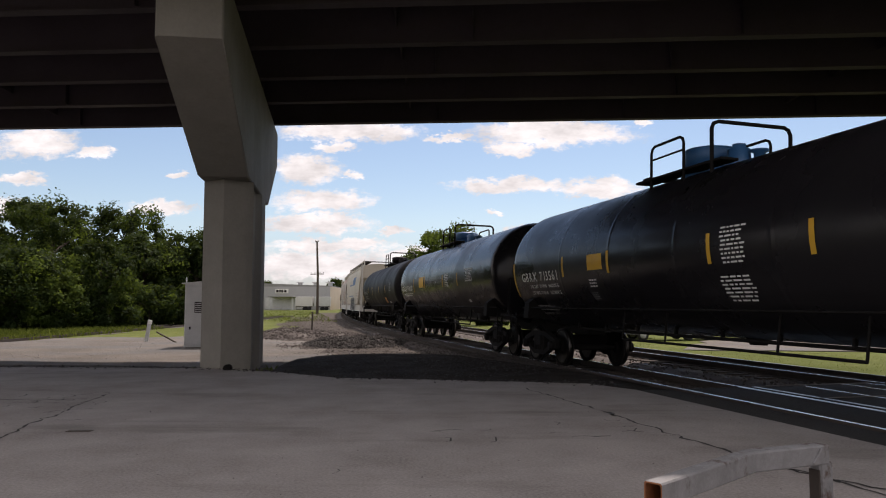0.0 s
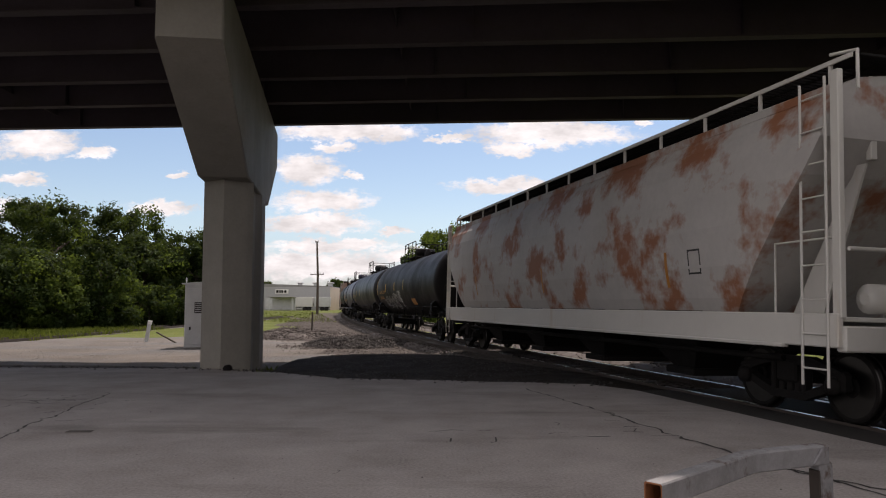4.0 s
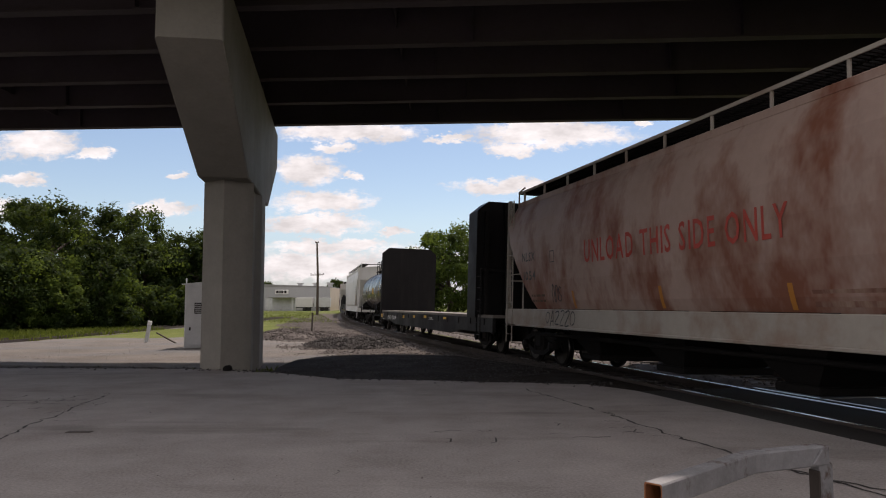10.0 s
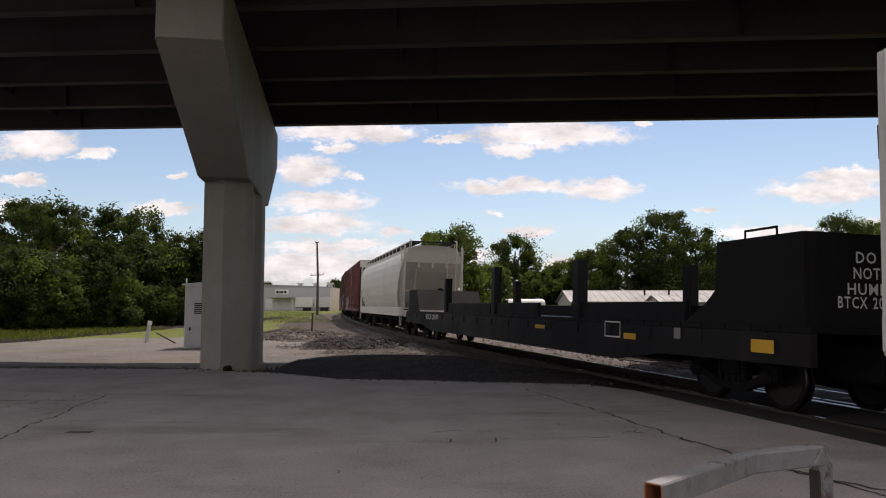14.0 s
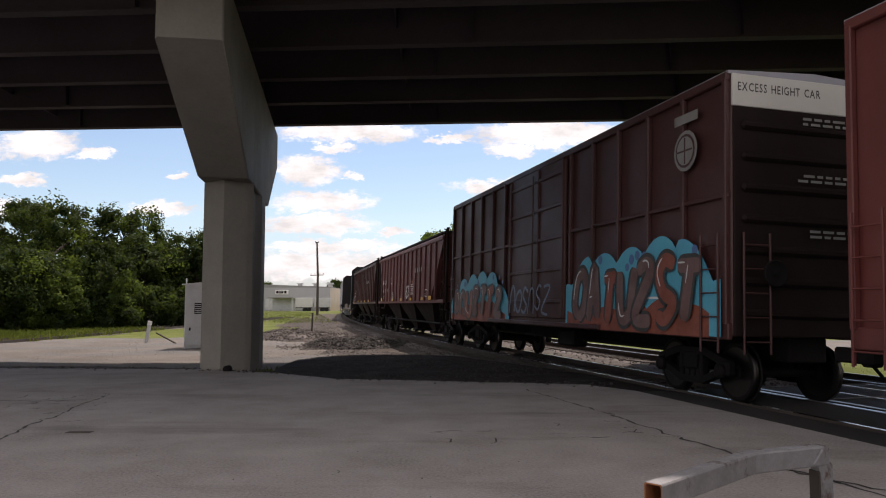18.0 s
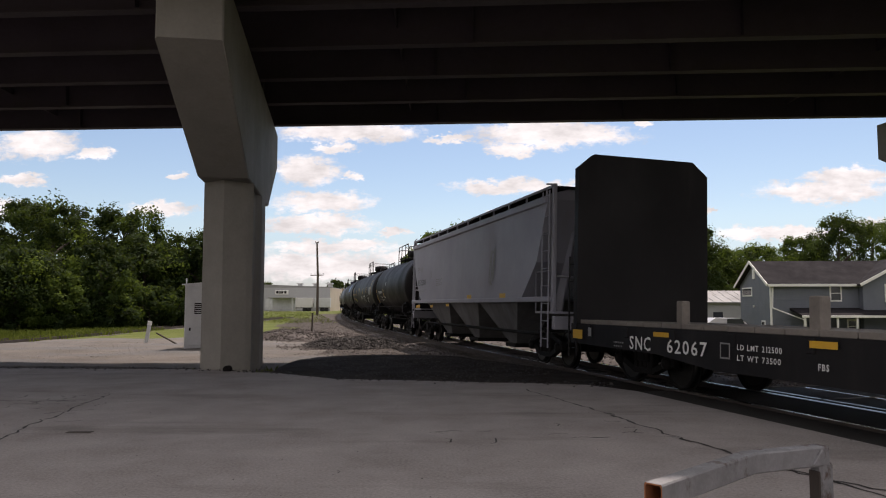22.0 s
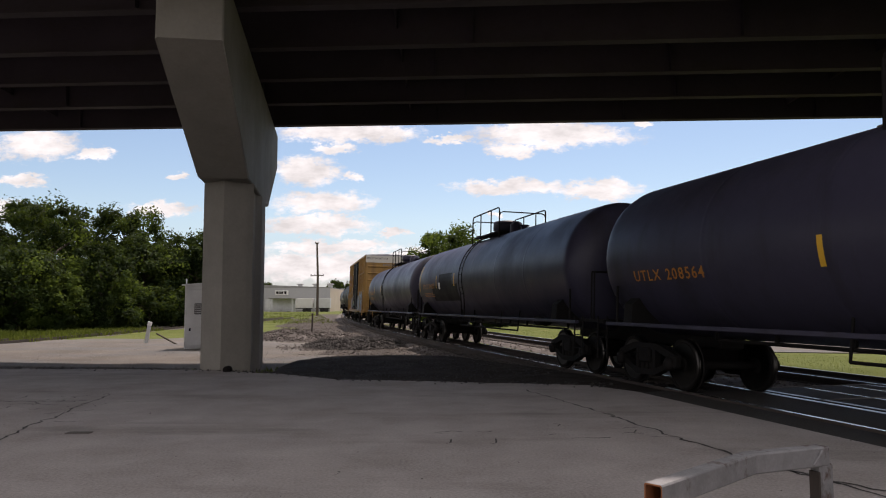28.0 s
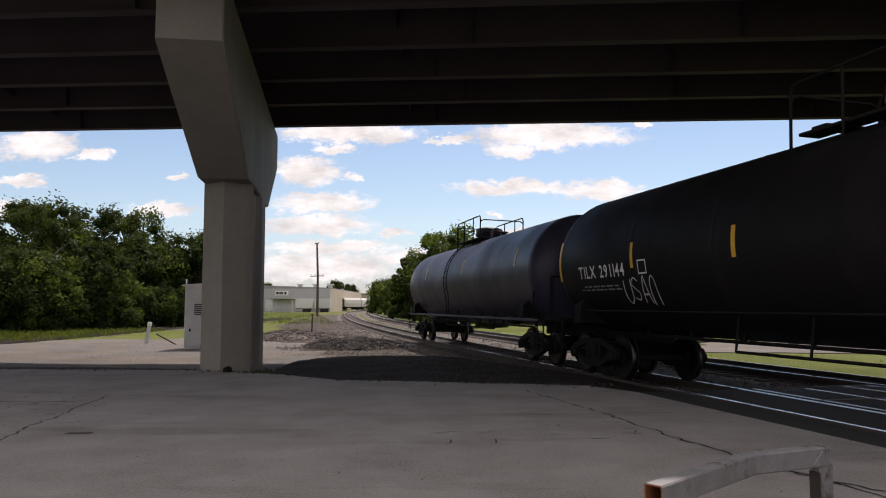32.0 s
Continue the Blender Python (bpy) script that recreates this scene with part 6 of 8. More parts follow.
s.bars(-9.81, 0.73, 0.65, 0.025, 1, P["mark_white"], 98)
join(c, b)

c, s, b = tank_car(LEN[11], "short black tank car with white lettering and a yellow panel", "gloss_black", style=0, rad=1.39, zc=2.45, dome_x=-0.75, big_dome=True, ext=1.1, fore=0.55)
s.text("CRDX 130033", -4.92, 2.20, 0.19, P["mark_white"], wide=2.20)
s.text("LD LMT 202900 LB 92050 KG", -4.89, 1.91, 0.08, P["mark_white"], wide=1.70)
s.text("LT WT 60100 LB 27250 KG", -4.92, 1.78, 0.08, P["mark_white"], wide=1.72)
s.bars(-3.38, 1.88, 1.30, 0.044, 4, P["mark_dull"], 33)
s.rect(-5.50, 2.09, 0.1, 0.89, P["mark_yellow"], "reflective_strip", 0.008)
s.rect(-2.57, 2.30, 0.1, 0.45, P["mark_yellow"], "reflective_strip", 0.008)
s.rect(-1.61, 2.28, 0.1, 0.45, P["mark_yellow"], "reflective_strip", 0.008)
s.rect(0.78, 2.27, 0.1, 0.44, P["mark_yellow"], "reflective_strip", 0.008)
s.rect(0.92, 2.21, 0.69, 0.39, P["mark_yellow"], "yellow_panel")
s.bars(1.76, 1.88, 0.43, 0.037, 4, P["mark_white"], 17)
s.rect(4.17, 2.08, 0.1, 0.90, P["mark_yellow"], "reflective_strip", 0.008)
s.rect(2.40, 2.21, 1.09, 0.45, P["mark_dull"], "notice_plate")
s.bars(2.33, 2.07, 0.58, 0.087, 1, P["mark_white"], 23)
s.bars(1.82, 1.88, 0.95, 0.060, 3, P["mark_white"], 18)
s.text("CRDX 130033", 4.75, 2.7, 0.17, P["mark_white"], wide=1.2)
s.bars(4.95, 2.58, 0.9, 0.11, 2, P["mark_white"], 5)
s.bars(6.23, 1.96, 0.22, 0.052, 4, P["mark_white"], 62)
s.rect(6.40, 1.63, 0.43, 0.11, P["mark_white"], "notice_plate")
s.put("white_triangle", [([(2.22, 1.36), (2.56, 1.36), (2.39, 1.66)], [(0, 1, 2)])], P["mark_white"])
join(c, b)

c, s, b = hopper_car(LEN[12], "clean white covered hopper car with orange strips", "white", FLAT, bays=4, gap=2.80, trim="white", zcut=3.4)
s.text("CARBOLINE PRE BLUE LINED", 5.98, 2.84, 0.10, P["mark_black"], wide=1.13)
s.text("APPLIED 10 2010", 5.98, 2.68, 0.09, P["mark_black"], wide=0.90)
s.bars(5.98, 2.56, 1.09, 0.11, 3, P["mark_dull"], 51)
s.rect(-5.12, 1.51, 0.1, 0.41, P["mark_orange"], "reflective_strip", 0.008)
s.rect(-1.70, 1.51, 0.1, 0.40, P["mark_orange"], "reflective_strip", 0.008)
s.rect(1.62, 1.51, 0.1, 0.42, P["mark_orange"], "reflective_strip", 0.008)
s.rect(5.04, 1.49, 0.1, 0.45, P["mark_orange"], "reflective_strip", 0.008)
s.rect(7.00, 1.48, 0.1, 0.92, P["mark_orange"], "reflective_strip", 0.008)
s.rect(7.29, 1.73, 0.14, 0.10, P["mark_black"], "black_label")
s.rect(7.54, 1.84, 0.31, 0.10, P["rust_label"], "rust_label")
s.rect(-0.17, 1.04, 0.41, 0.24, P["mark_blue"], "blue_label")
s.rect(5.53, 1.15, 0.24, 0.07, P["mark_black"], "black_label")
s.text("CCLX", -7.34, 2.38, 0.21, P["mark_black"], wide=0.93)
s.text("5100", -7.17, 1.95, 0.22, P["mark_black"], wide=1.03)
s.bars(6.36, 1.67, 0.57, 0.055, 3, P["mark_dull"], 55)
s.bars(6.13, 1.27, 0.91, 0.056, 4, P["mark_dull"], 53)
s.bars(-4.83, 1.25, 7.91, 0.046, 1, P["mark_dull"], 56)
s.bars(2.17, 1.30, 0.79, 0.049, 3, P["mark_dull"], 13)
s.bars(2.96, 1.59, 1.00, 0.048, 2, P["mark_dull"], 21)
join(c, b)

c, s, b = flatcar(LEN[13], "very long black flatcar with low end frames and stakes", deck_z=1.15, belly=0.5, bulk=0, boards="black",
                  stakes=[(-5.9, 2.48, 0.32), (0.0, 2.62, 0.32), (6.0, 2.48, 0.32)])
part("end_frame", Geo().prism([(b - 3.2, 1.15), (b - 2.9, 1.3), (b - 2.4, 1.55), (b - 2.15, 1.75), (b - 2.1, 2.49), (b - 0.2, 2.49), (b - 0.2, 1.15)], "y", -1.44, 1.44), P["black"], c,
     "black steel load frame")
part("end_frame", Geo().prism([(-b + 0.2, 1.15), (-b + 0.2, 2.2), (-b + 1.9, 2.2), (-b + 2.6, 1.3), (-b + 2.9, 1.15)], "y", -1.44, 1.44), P["black"], c, "black steel load frame")
for x0, x1 in ((0.3, 3.6), (6.2, 10.3), (-5.6, -0.4)):
    for y in (-1.4, 1.4):
        part("side_panel", Geo().box(((x0 + x1) / 2, y, 1.38), (x1 - x0, 0.1, 0.4), 0.012), P["black"], c)
part("top_rail", Geo().tube([(b - 1.6, -1.3, 2.45), (b - 1.6, -1.3, 2.62), (b - 0.9, -1.3, 2.62), (b - 0.9, -1.3, 2.45)], 0.02, 6), P["black"], c)
s.rect(12.15, 0.86, 0.48, 0.18, P["mark_yellow"], "yellow_reflector")
s.ring(7.60, 0.89, 0.66, 0.31, 0.025, P["mark_white"])
s.rect(8.39, 0.88, 0.47, 0.11, P["mark_yellow"], "yellow_reflector")
s.rect(3.73, 0.94, 0.64, 0.09, P["mark_yellow"], "yellow_reflector")
s.rect(10.15, 0.96, 0.20, 0.18, P["mark_dull"], "card_holder")
for w, y, z, wide in (("DO", -0.66, 2.1, 0.36), ("NOT", -0.7, 1.89, 0.46), ("HUMP", -0.8, 1.68, 0.66), ("BTCX 20577", -0.95, 1.5, 1.05)):
    end_lettering(c, w, b - 0.19, y, z, 0.15, wide, "mark_white")
s.text("BTCX 20577", -8.80, 0.94, 0.19, P["mark_white"], wide=2.21)
join(c, b)

c, s, b = hopper_car(LEN[14], "off-white covered hopper car with rust stains", "off_white", ACF, bays=4, trim="off_white")
s.text("CRDX", -8.41, 2.43, 0.19, P["mark_black"], wide=0.80)
s.text("15356", -8.27, 1.91, 0.18, P["mark_black"], wide=0.83)
s.ring(-6.17, 2.16, 0.28, 0.24, 0.025, P["mark_black"])
s.rect(-8.46, 1.47, 0.1, 0.89, P["mark_orange"], "reflective_strip", 0.008)
s.rect(-5.42, 1.42, 0.1, 0.44, P["mark_orange"], "reflective_strip", 0.008)
disc(s, -4.96, 2.23, 0.10, "mark_red", "red_disc")
s.bars(-8.18, 1.74, 0.79, 0.083, 2, P["mark_black"], 81)
s.bars(-5.12, 1.93, 0.37, 0.065, 3, P["mark_red"], 51)
join(c, b)

c, s, b = boxcar(LEN[15], "dark red ribbed boxcar with white graffiti", "red_brown", H=4.95, door=(-1.52, 2.1), rib_gap=0.62, rows=0, gap=1.6)
s = Side(c, lambda z: 1.605)
s.piece(-6.2, 1.15, 4.2, 0.95, 6, [P["red_brown"]], P["spray_white"], 5, t=0.2, edge=0.03)
s.scrawl(-6.9, 2.2, 0.9, 0.7, P["mark_dull"], 15, 4, 0.03)
s.scrawl(2.91, 0.91, 2.10, 1.27, P["mark_dull"], 50, 7, 0.03)
s.rect(2.97, 1.13, 0.58, 0.10, P["mark_yellow"], "yellow_reflector")
s.rect(5.29, 1.13, 0.50, 0.11, P["mark_yellow"], "yellow_reflector")
join(c, b)

c, s, b = boxcar(LEN[16], "dark brown boxcar with a broad band of blue and pink graffiti", "brown", H=5.05, door=(-1.58, 2.1), rib_gap=1.1, gap=2.3, end_text="EXCESS HEIGHT CAR")
s = Side(c, lambda z: 1.605)
disc(s, 6.99, 4.04, 0.34, "mark_dull", "round_emblem")
disc(s.on(1.612), 6.99, 4.04, 0.28, "brown", "emblem_ring")
disc(s.on(1.616), 6.99, 4.04, 0.24, "mark_dull", "emblem_disc")
s.on(1.620).rect(6.97, 3.82, 0.04, 0.44, P["brown"], "emblem_bar")
s.on(1.622).rect(6.77, 4.025, 0.44, 0.03, P["brown"], "emblem_bar")
s.rect(6.66, 4.5, 0.68, 0.16, P["mark_dull"], "pale_label")
s.rect(2.71, 1.04, 0.49, 0.11, P["mark_yellow"], "yellow_reflector")
s.rect(4.70, 1.02, 0.49, 0.12, P["mark_yellow"], "yellow_reflector")
s.rect(6.93, 1.18, 0.47, 0.15, P["mark_yellow"], "yellow_reflector")
for x0, x1, top, k in ((-b + 0.15, -1.65, 2.3, 34), (2.2, b - 0.1, 2.5, 33)):
    s.cloud(x0, x1, 1.04, top, P["cyan"], k)
    s.on(1.608).cloud(x0 + 0.1, x1 - 0.3, 1.02, 1.5, P["brick"], k + 1, 0.16)
    s.piece(x0 + 0.4, 1.2, x1 - x0 - 0.9, top - 1.5, 7, [P["mauve"], P["mauve"], P["brick"]], P["mark_black"], k, None, P["spray_white"], t=0.24, edge=0.07)
    r = random.Random(k)
    for _ in range(9):
        disc(s.on(1.611), r.uniform(x0 + 0.3, x1 - 0.3), r.uniform(top - 0.3, top + 0.05), r.uniform(0.04, 0.1), "mark_blue", "graffiti_dot")
s.ring(5.6, 1.62, 0.62, 0.42, 0.04, P["mark_white"])
s.on(1.73).scrawl(-1.3, 1.3, 2.8, 0.7, P["steel_blue"], 37, 6, 0.07)
join(c, b)

# end posts and ladders of both grain hoppers use the shade-darkened brown
c, s, b = hopper_car(LEN[17], "red-oxide ribbed grain hopper car with triangular openings at its ends", "oxide", GRAIN, bays=3, sill=False, cut=2.3, zcut=3.9, ribs=15, walk_up=-0.16, trim="brown_shade")
s = Side(c, lambda z: 1.617)
s.ring(5.45, 1.86, 0.48, 0.30, 0.025, P["mark_white"])
s.rect(6.16, 1.72, 0.53, 0.16, P["mark_yellow"], "yellow_reflector")
s.scrawl(0.95, 1.88, 0.9, 0.5, P["spray_white"], 63, 4, 0.04)
s.text("WARNING", 2.25, 2.52, 0.08, P["mark_orange"], wide=0.6)
s.bars(2.25, 2.42, 0.6, 0.085, 6, P["mark_white"], 17)
s.bars(-3.1, 2.12, 0.5, 0.09, 5, P["mark_white"], 18)
s.ring(-3.6, 2.62, 0.24, 0.3, 0.025, P["mark_white"])
s.text("69", -5.5, 2.20, 0.20, P["mark_white"], wide=0.35)
s.text("74", -4.75, 2.20, 0.20, P["mark_white"], wide=0.35)
s.text("SF", -5.5, 2.64, 0.22, P["mark_white"], wide=0.38)
s.text("43", -6.28, 2.20, 0.20, P["mark_white"], wide=0.35)
s.text("LD LMT", -6.31, 1.92, 0.08, P["mark_white"], wide=0.47)
s.text("LT WT", -6.31, 1.80, 0.08, P["mark_white"], wide=0.40)
s.rect(-7.06, 1.72, 0.47, 0.17, P["mark_yellow"], "yellow_reflector")
slant(s, 3.2, 2.95, 0.2, 4, "mark_dull", "emblem_shape", 0.17, 0.42)
s.text("BN", -6.3, 2.64, 0.22, P["mark_white"], wide=0.4)
for x in (-3.2, -0.6, 2.0, 4.6):
    s.rect(x, 1.72, 0.45, 0.12, P["mark_yellow"], "yellow_reflector")
join(c, b)

c, s, b = hopper_car(LEN[18], "brown ribbed grain hopper car with triangular openings at its ends", "brown", GRAIN, bays=3, sill=False, cut=2.3, zcut=3.9, ribs=15, walk_up=-0.16, trim="brown_shade")
s = Side(c, lambda z: 1.617)
s.text("436", -5.57, 2.08, 0.19, P["mark_white"], wide=0.58)
s.scrawl(-7.06, 1.77, 0.64, 0.44, P["spray_white"], 64, 6, 0.025)
s.rect(-7.03, 1.60, 0.44, 0.17, P["mark_yellow"], "yellow_reflector")
s.rect(-5.91, 1.88, 0.06, 0.18, P["mark_white"], "card_holder")
slant(s, 3.2, 2.95, 0.2, 4, "mark_dull", "emblem_shape", 0.17, 0.42)
s.text("BN", -5.55, 2.42, 0.22, P["mark_white"], wide=0.42)
for x in (-3.2, -0.6, 2.0, 4.6):
    s.rect(x, 1.72, 0.45, 0.12, P["mark_yellow"], "yellow_reflector")
join(c, b)

c, s, b = flatcar(LEN[19], "black bulkhead flatcar, empty, with tall end bulkheads", bulk=4.85, stakes=[(-6.3, 1.55, 0.2), (-3.2, 1.6, 0.22), (2.6, 1.5, 0.2)], stake_mat="deck_wood", thick=0.8, front=1.4)
s.text("SNC", -7.78, 0.71, 0.24, P["mark_white"], wide=0.80)
s.text("62067", -6.50, 0.72, 0.22, P["mark_white"], wide=1.20)
s.ring(-5.03, 0.72, 0.24, 0.24, 0.025, P["mark_dull"])
s.text("LD LMT 212500", -4.62, 0.87, 0.08, P["mark_white"], wide=0.96)
s.text("LT WT 73500", -4.62, 0.72, 0.08, P["mark_white"], wide=0.94)
s.text("FBS", -3.03, 0.71, 0.08, P["mark_white"], wide=0.20)
s.rect(-10.31, 0.80, 0.48, 0.19, P["mark_yellow"], "yellow_reflector")
s.rect(-6.95, 0.97, 0.50, 0.08, P["mark_yellow"], "yellow_reflector")
s.rect(-3.18, 0.98, 0.47, 0.09, P["mark_yellow"], "yellow_reflector")
s.rect(-9.56, 0.87, 0.16, 0.18, P["mark_dull"], "card_holder")
s.bars(-8.44, 0.79, 0.38, 0.072, 2, P["mark_dull"], 84)
s.rect(8.36, 0.78, 0.49, 0.17, P["mark_yellow"], "yellow_reflector")
s.rect(5.13, 0.98, 0.43, 0.10, P["mark_yellow"], "yellow_reflector")
s.rect(1.44, 1.00, 0.52, 0.12, P["mark_yellow"], "yellow_reflector")
join(c, b)

c, s, b = hopper_car(LEN[20], "pale grey covered hopper car with sloped bays", "pale_grey", GRAIN, bays=3, sill=False, cut=1.8, zcut=3.2, walk_up=-0.08)
s.text("FURX", -7.02, 2.90, 0.25, P["mark_dull"], wide=1.03)
s.text("852208", -6.98, 2.36, 0.24, P["mark_black"], wide=1.57)
s.ring(-4.62, 2.64, 0.23, 0.23, 0.025, P["mark_dull"])
s.rect(-7.37, 1.40, 0.81, 0.12, P["mark_yellow"], "yellow_reflector")
s.rect(-4.56, 1.42, 0.44, 0.10, P["mark_yellow"], "yellow_reflector")
s.rect(-1.94, 1.47, 0.45, 0.08, P["mark_yellow"], "yellow_reflector")
s.bars(-6.92, 2.14, 1.47, 0.049, 2, P["mark_dull"], 69)
s.bars(-3.60, 2.50, 0.95, 0.074, 4, P["mark_dull"], 36)
s.scrawl(3.4, 2.1, 0.5, 1.1, P["mark_dull"], 3, 4, 0.06)
for x in (1.0, 4.5):
    s.rect(x, 1.72, 0.55, 0.13, P["mark_yellow"], "yellow_reflector")
join(c, b)

c, s, b = tank_car(LEN[21], "short black tank car with white lettering", "black", style=1, rad=1.51, zc=2.53, dome_x=0.3)
s.text("CCLX 854", -4.34, 2.19, 0.17, P["mark_white"], wide=1.36)
s.text("LD LMT", -4.35, 1.93, 0.08, P["mark_white"], wide=0.37)
s.text("200800 LB  91 100 KG", -3.57, 1.94, 0.08, P["mark_white"], wide=1.11)
s.text("WT", -4.30, 1.80, 0.08, P["mark_white"], wide=0.21)
s.text("62200 LB 28 200 KG", -3.52, 1.79, 0.08, P["mark_white"], wide=1.02)
s.rect(-5.27, 1.58, 0.1, 0.85, P["mark_yellow"], "reflective_strip", 0.008)
s.rect(-2.42, 2.01, 0.1, 0.43, P["mark_yellow"], "reflective_strip", 0.008)
s.bars(-2.17, 2.00, 0.34, 0.057, 2, P["mark_white"], 21)
s.bars(-1.63, 2.81, 0.27, 0.045, 6, P["mark_white"], 16)
s.rect(-3.39, 0.71, 0.20, 0.06, P["spray_yellow"], "yellow_label")
join(c, b)

c, s, b = utlx(22, "black", "black tank car with orange lettering and white scrawls", x0=-0.4)
s.text("UTLX 204613", -7.23, 2.29, 0.16, P["mark_orange"], wide=2.13)
s.rect(-7.85, 2.18, 0.1, 0.98, P["mark_yellow"], "reflective_strip", 0.008)
s.rect(-4.78, 2.27, 0.1, 0.47, P["mark_yellow"], "reflective_strip", 0.008)
s.ring(-4.37, 2.24, 0.28, 0.23, 0.025, P["mark_dull"])
s.rect(-5.43, 1.81, 0.47, 0.18, P["spray_yellow"], "yellow_label")
s.bars(-7.24, 2.05, 1.72, 0.073, 2, P["mark_orange"], 72)
s.rect(6.49, 2.20, 0.1, 0.98, P["mark_yellow"], "reflective_strip", 0.008)
s.rect(3.43, 2.31, 0.1, 0.45, P["mark_yellow"], "reflective_strip", 0.008)
s.rect(0.88, 2.32, 0.1, 0.48, P["mark_yellow"], "reflective_strip", 0.008)
s.rect(-2.33, 2.40, 0.1, 0.41, P["mark_yellow"], "reflective_strip", 0.008)
s.rect(5.20, 2.21, 1.06, 0.52, P["mark_dull"], "notice_plate")
s.scrawl(1.06, 1.77, 1.52, 0.41, P["spray_white"], 25, 4, 0.03)
s.scrawl(3.72, 1.68, 1.11, 0.50, P["spray_white"], 48, 4, 0.03)
s.rect(-0.52, 1.94, 0.88, 0.24, P["mark_dull"], "notice_plate")

c, s, b = utlx(23, "black", "black tank car with a blue banner panel")
s.text("FOR A CLEANER WORLD", 1.56, 2.73, 0.08, P["mark_white"], wide=2.47)
s.rect(-4.94, 2.37, 0.1, 0.58, P["mark_yellow"], "reflective_strip", 0.008)
s.rect(-2.19, 2.42, 0.1, 0.50, P["mark_yellow"], "reflective_strip", 0.008)
s.rect(0.57, 2.42, 0.1, 0.46, P["mark_yellow"], "reflective_strip", 0.008)
s.rect(4.05, 2.40, 0.1, 0.46, P["mark_yellow"], "reflective_strip", 0.008)
s.rect(4.46, 1.88, 0.57, 0.30, P["mark_dull"], "notice_plate")
s.ring(5.23, 2.32, 0.58, 0.45, 0.025, P["mark_dull"])
s.bars(5.28, 2.67, 0.51, 0.065, 6, P["mark_dull"], 52)
s.rect(1.42, 2.78, 2.62, 0.6, P["mark_blue"], "blue_banner")
slant(s, 1.65, 3.06, 0.22, 8, "mark_white", "banner_shape", 0.17, 0.26, 0.1)

c, s, b = utlx(24, "grey_blue", "dull grey-blue tank car with orange lettering and side sills", "grey_blue")

s.text("UTLX 204108", -7.3, 2.35, 0.3, P["mark_orange"])
stripes(s, (-7.7, -4.9, -2.1, 0.9, 6.5), 2.6, 0.5, "mark_yellow")

c, s, b = utlx(25, "grey_blue", "dull grey-blue tank car with orange lettering and side sills", "grey_blue")
s.text("UTLX 208564", -7.39, 1.97, 0.19, P["mark_orange"], wide=2.26)
s.rect(-2.68, 2.01, 0.1, 0.40, P["mark_yellow"], "reflective_strip", 0.008)
s.rect(0.38, 1.99, 0.1, 0.50, P["mark_yellow"], "reflective_strip", 0.008)
s.rect(3.38, 1.96, 0.1, 0.43, P["mark_yellow"], "reflective_strip", 0.008)
s.rect(6.70, 1.93, 0.1, 0.89, P["mark_yellow"], "reflective_strip", 0.008)
s.ring(5.15, 2.17, 1.18, 0.44, 0.025, P["mark_white"])
s.bars(5.23, 2.50, 1.05, 0.059, 6, P["mark_white"], 52)
s.ring(4.59, 1.76, 0.55, 0.24, 0.025, P["mark_white"])

c, s, b = utlx(26, "grey_blue", "dull grey-blue tank car with black repainted patches", "grey_blue")
s.text("UTLX 204215", -7.31, 2.20, 0.19, P["mark_orange"], wide=2.08)
s.rect(-8.02, 2.11, 0.1, 1.08, P["mark_yellow"], "reflective_strip", 0.008)
s.rect(-4.99, 2.20, 0.1, 0.47, P["mark_yellow"], "reflective_strip", 0.008)
s.rect(-2.24, 2.22, 0.1, 0.46, P["mark_yellow"], "reflective_strip", 0.008)
s.rect(-4.59, 2.15, 0.26, 0.25, P["mark_white"], "white_label")
s.bars(-7.34, 2.00, 1.89, 0.061, 3, P["mark_orange"], 73)
s.rect(-5.7, 1.7, 3.9, 0.6, P["black"], "repaint_patch", 0.004)
s.rect(-4.5, 2.3, 2.0, 0.42, P["black"], "repaint_patch", 0.004)

c, s, b = utlx(27, "grey_blue", "dull grey-blue tank car with orange lettering and side sills", "grey_blue")
s.text("UTLX 204135", -7.26, 2.20, 0.22, P["mark_orange"], wide=2.04)
s.rect(-8.00, 2.13, 0.1, 0.85, P["mark_yellow"], "reflective_strip", 0.008)
s.rect(-5.02, 2.29, 0.1, 0.43, P["mark_yellow"], "reflective_strip", 0.008)
s.rect(-2.18, 2.29, 0.1, 0.44, P["mark_yellow"], "reflective_strip", 0.008)
s.scrawl(-2.46, 1.60, 1.40, 0.50, P["mark_dull"], 10, 6, 0.03)
s.rect(-1.13, 1.80, 0.52, 0.23, P["mark_dull"], "notice_plate")
s.bars(-7.32, 2.02, 1.81, 0.064, 3, P["mark_orange"], 73)

c, s, b = boxcar(LEN[28], "yellow boxcar with black sliding doors and graffiti", "yellow_car", H=5.12, door=(-1.7, 2.0), door_mat="black", rows=2, rib_gap=1.0, gap=2.55, end_text="EXCESS HEIGHT CAR")
s = Side(c, lambda z: 1.605)
s.piece(2.3, 1.15, 4.9, 1.15, 7, [P["steel_blue"], P["mark_dull"], P["steel_blue"]], P["mark_black"], 44, P["mark_dull"], P["spray_white"], t=0.22, edge=0.05)
s.text("FBOX", -5.98, 2.48, 0.22, P["mark_black"], wide=1.34)
s.text("504269", -6.53, 2.00, 0.21, P["mark_black"], wide=2.52)
s.text("any", -4.17, 3.59, 0.09, P["mark_black"], wide=0.41)
s.text("road", -4.17, 3.39, 0.09, P["mark_black"], wide=0.41)
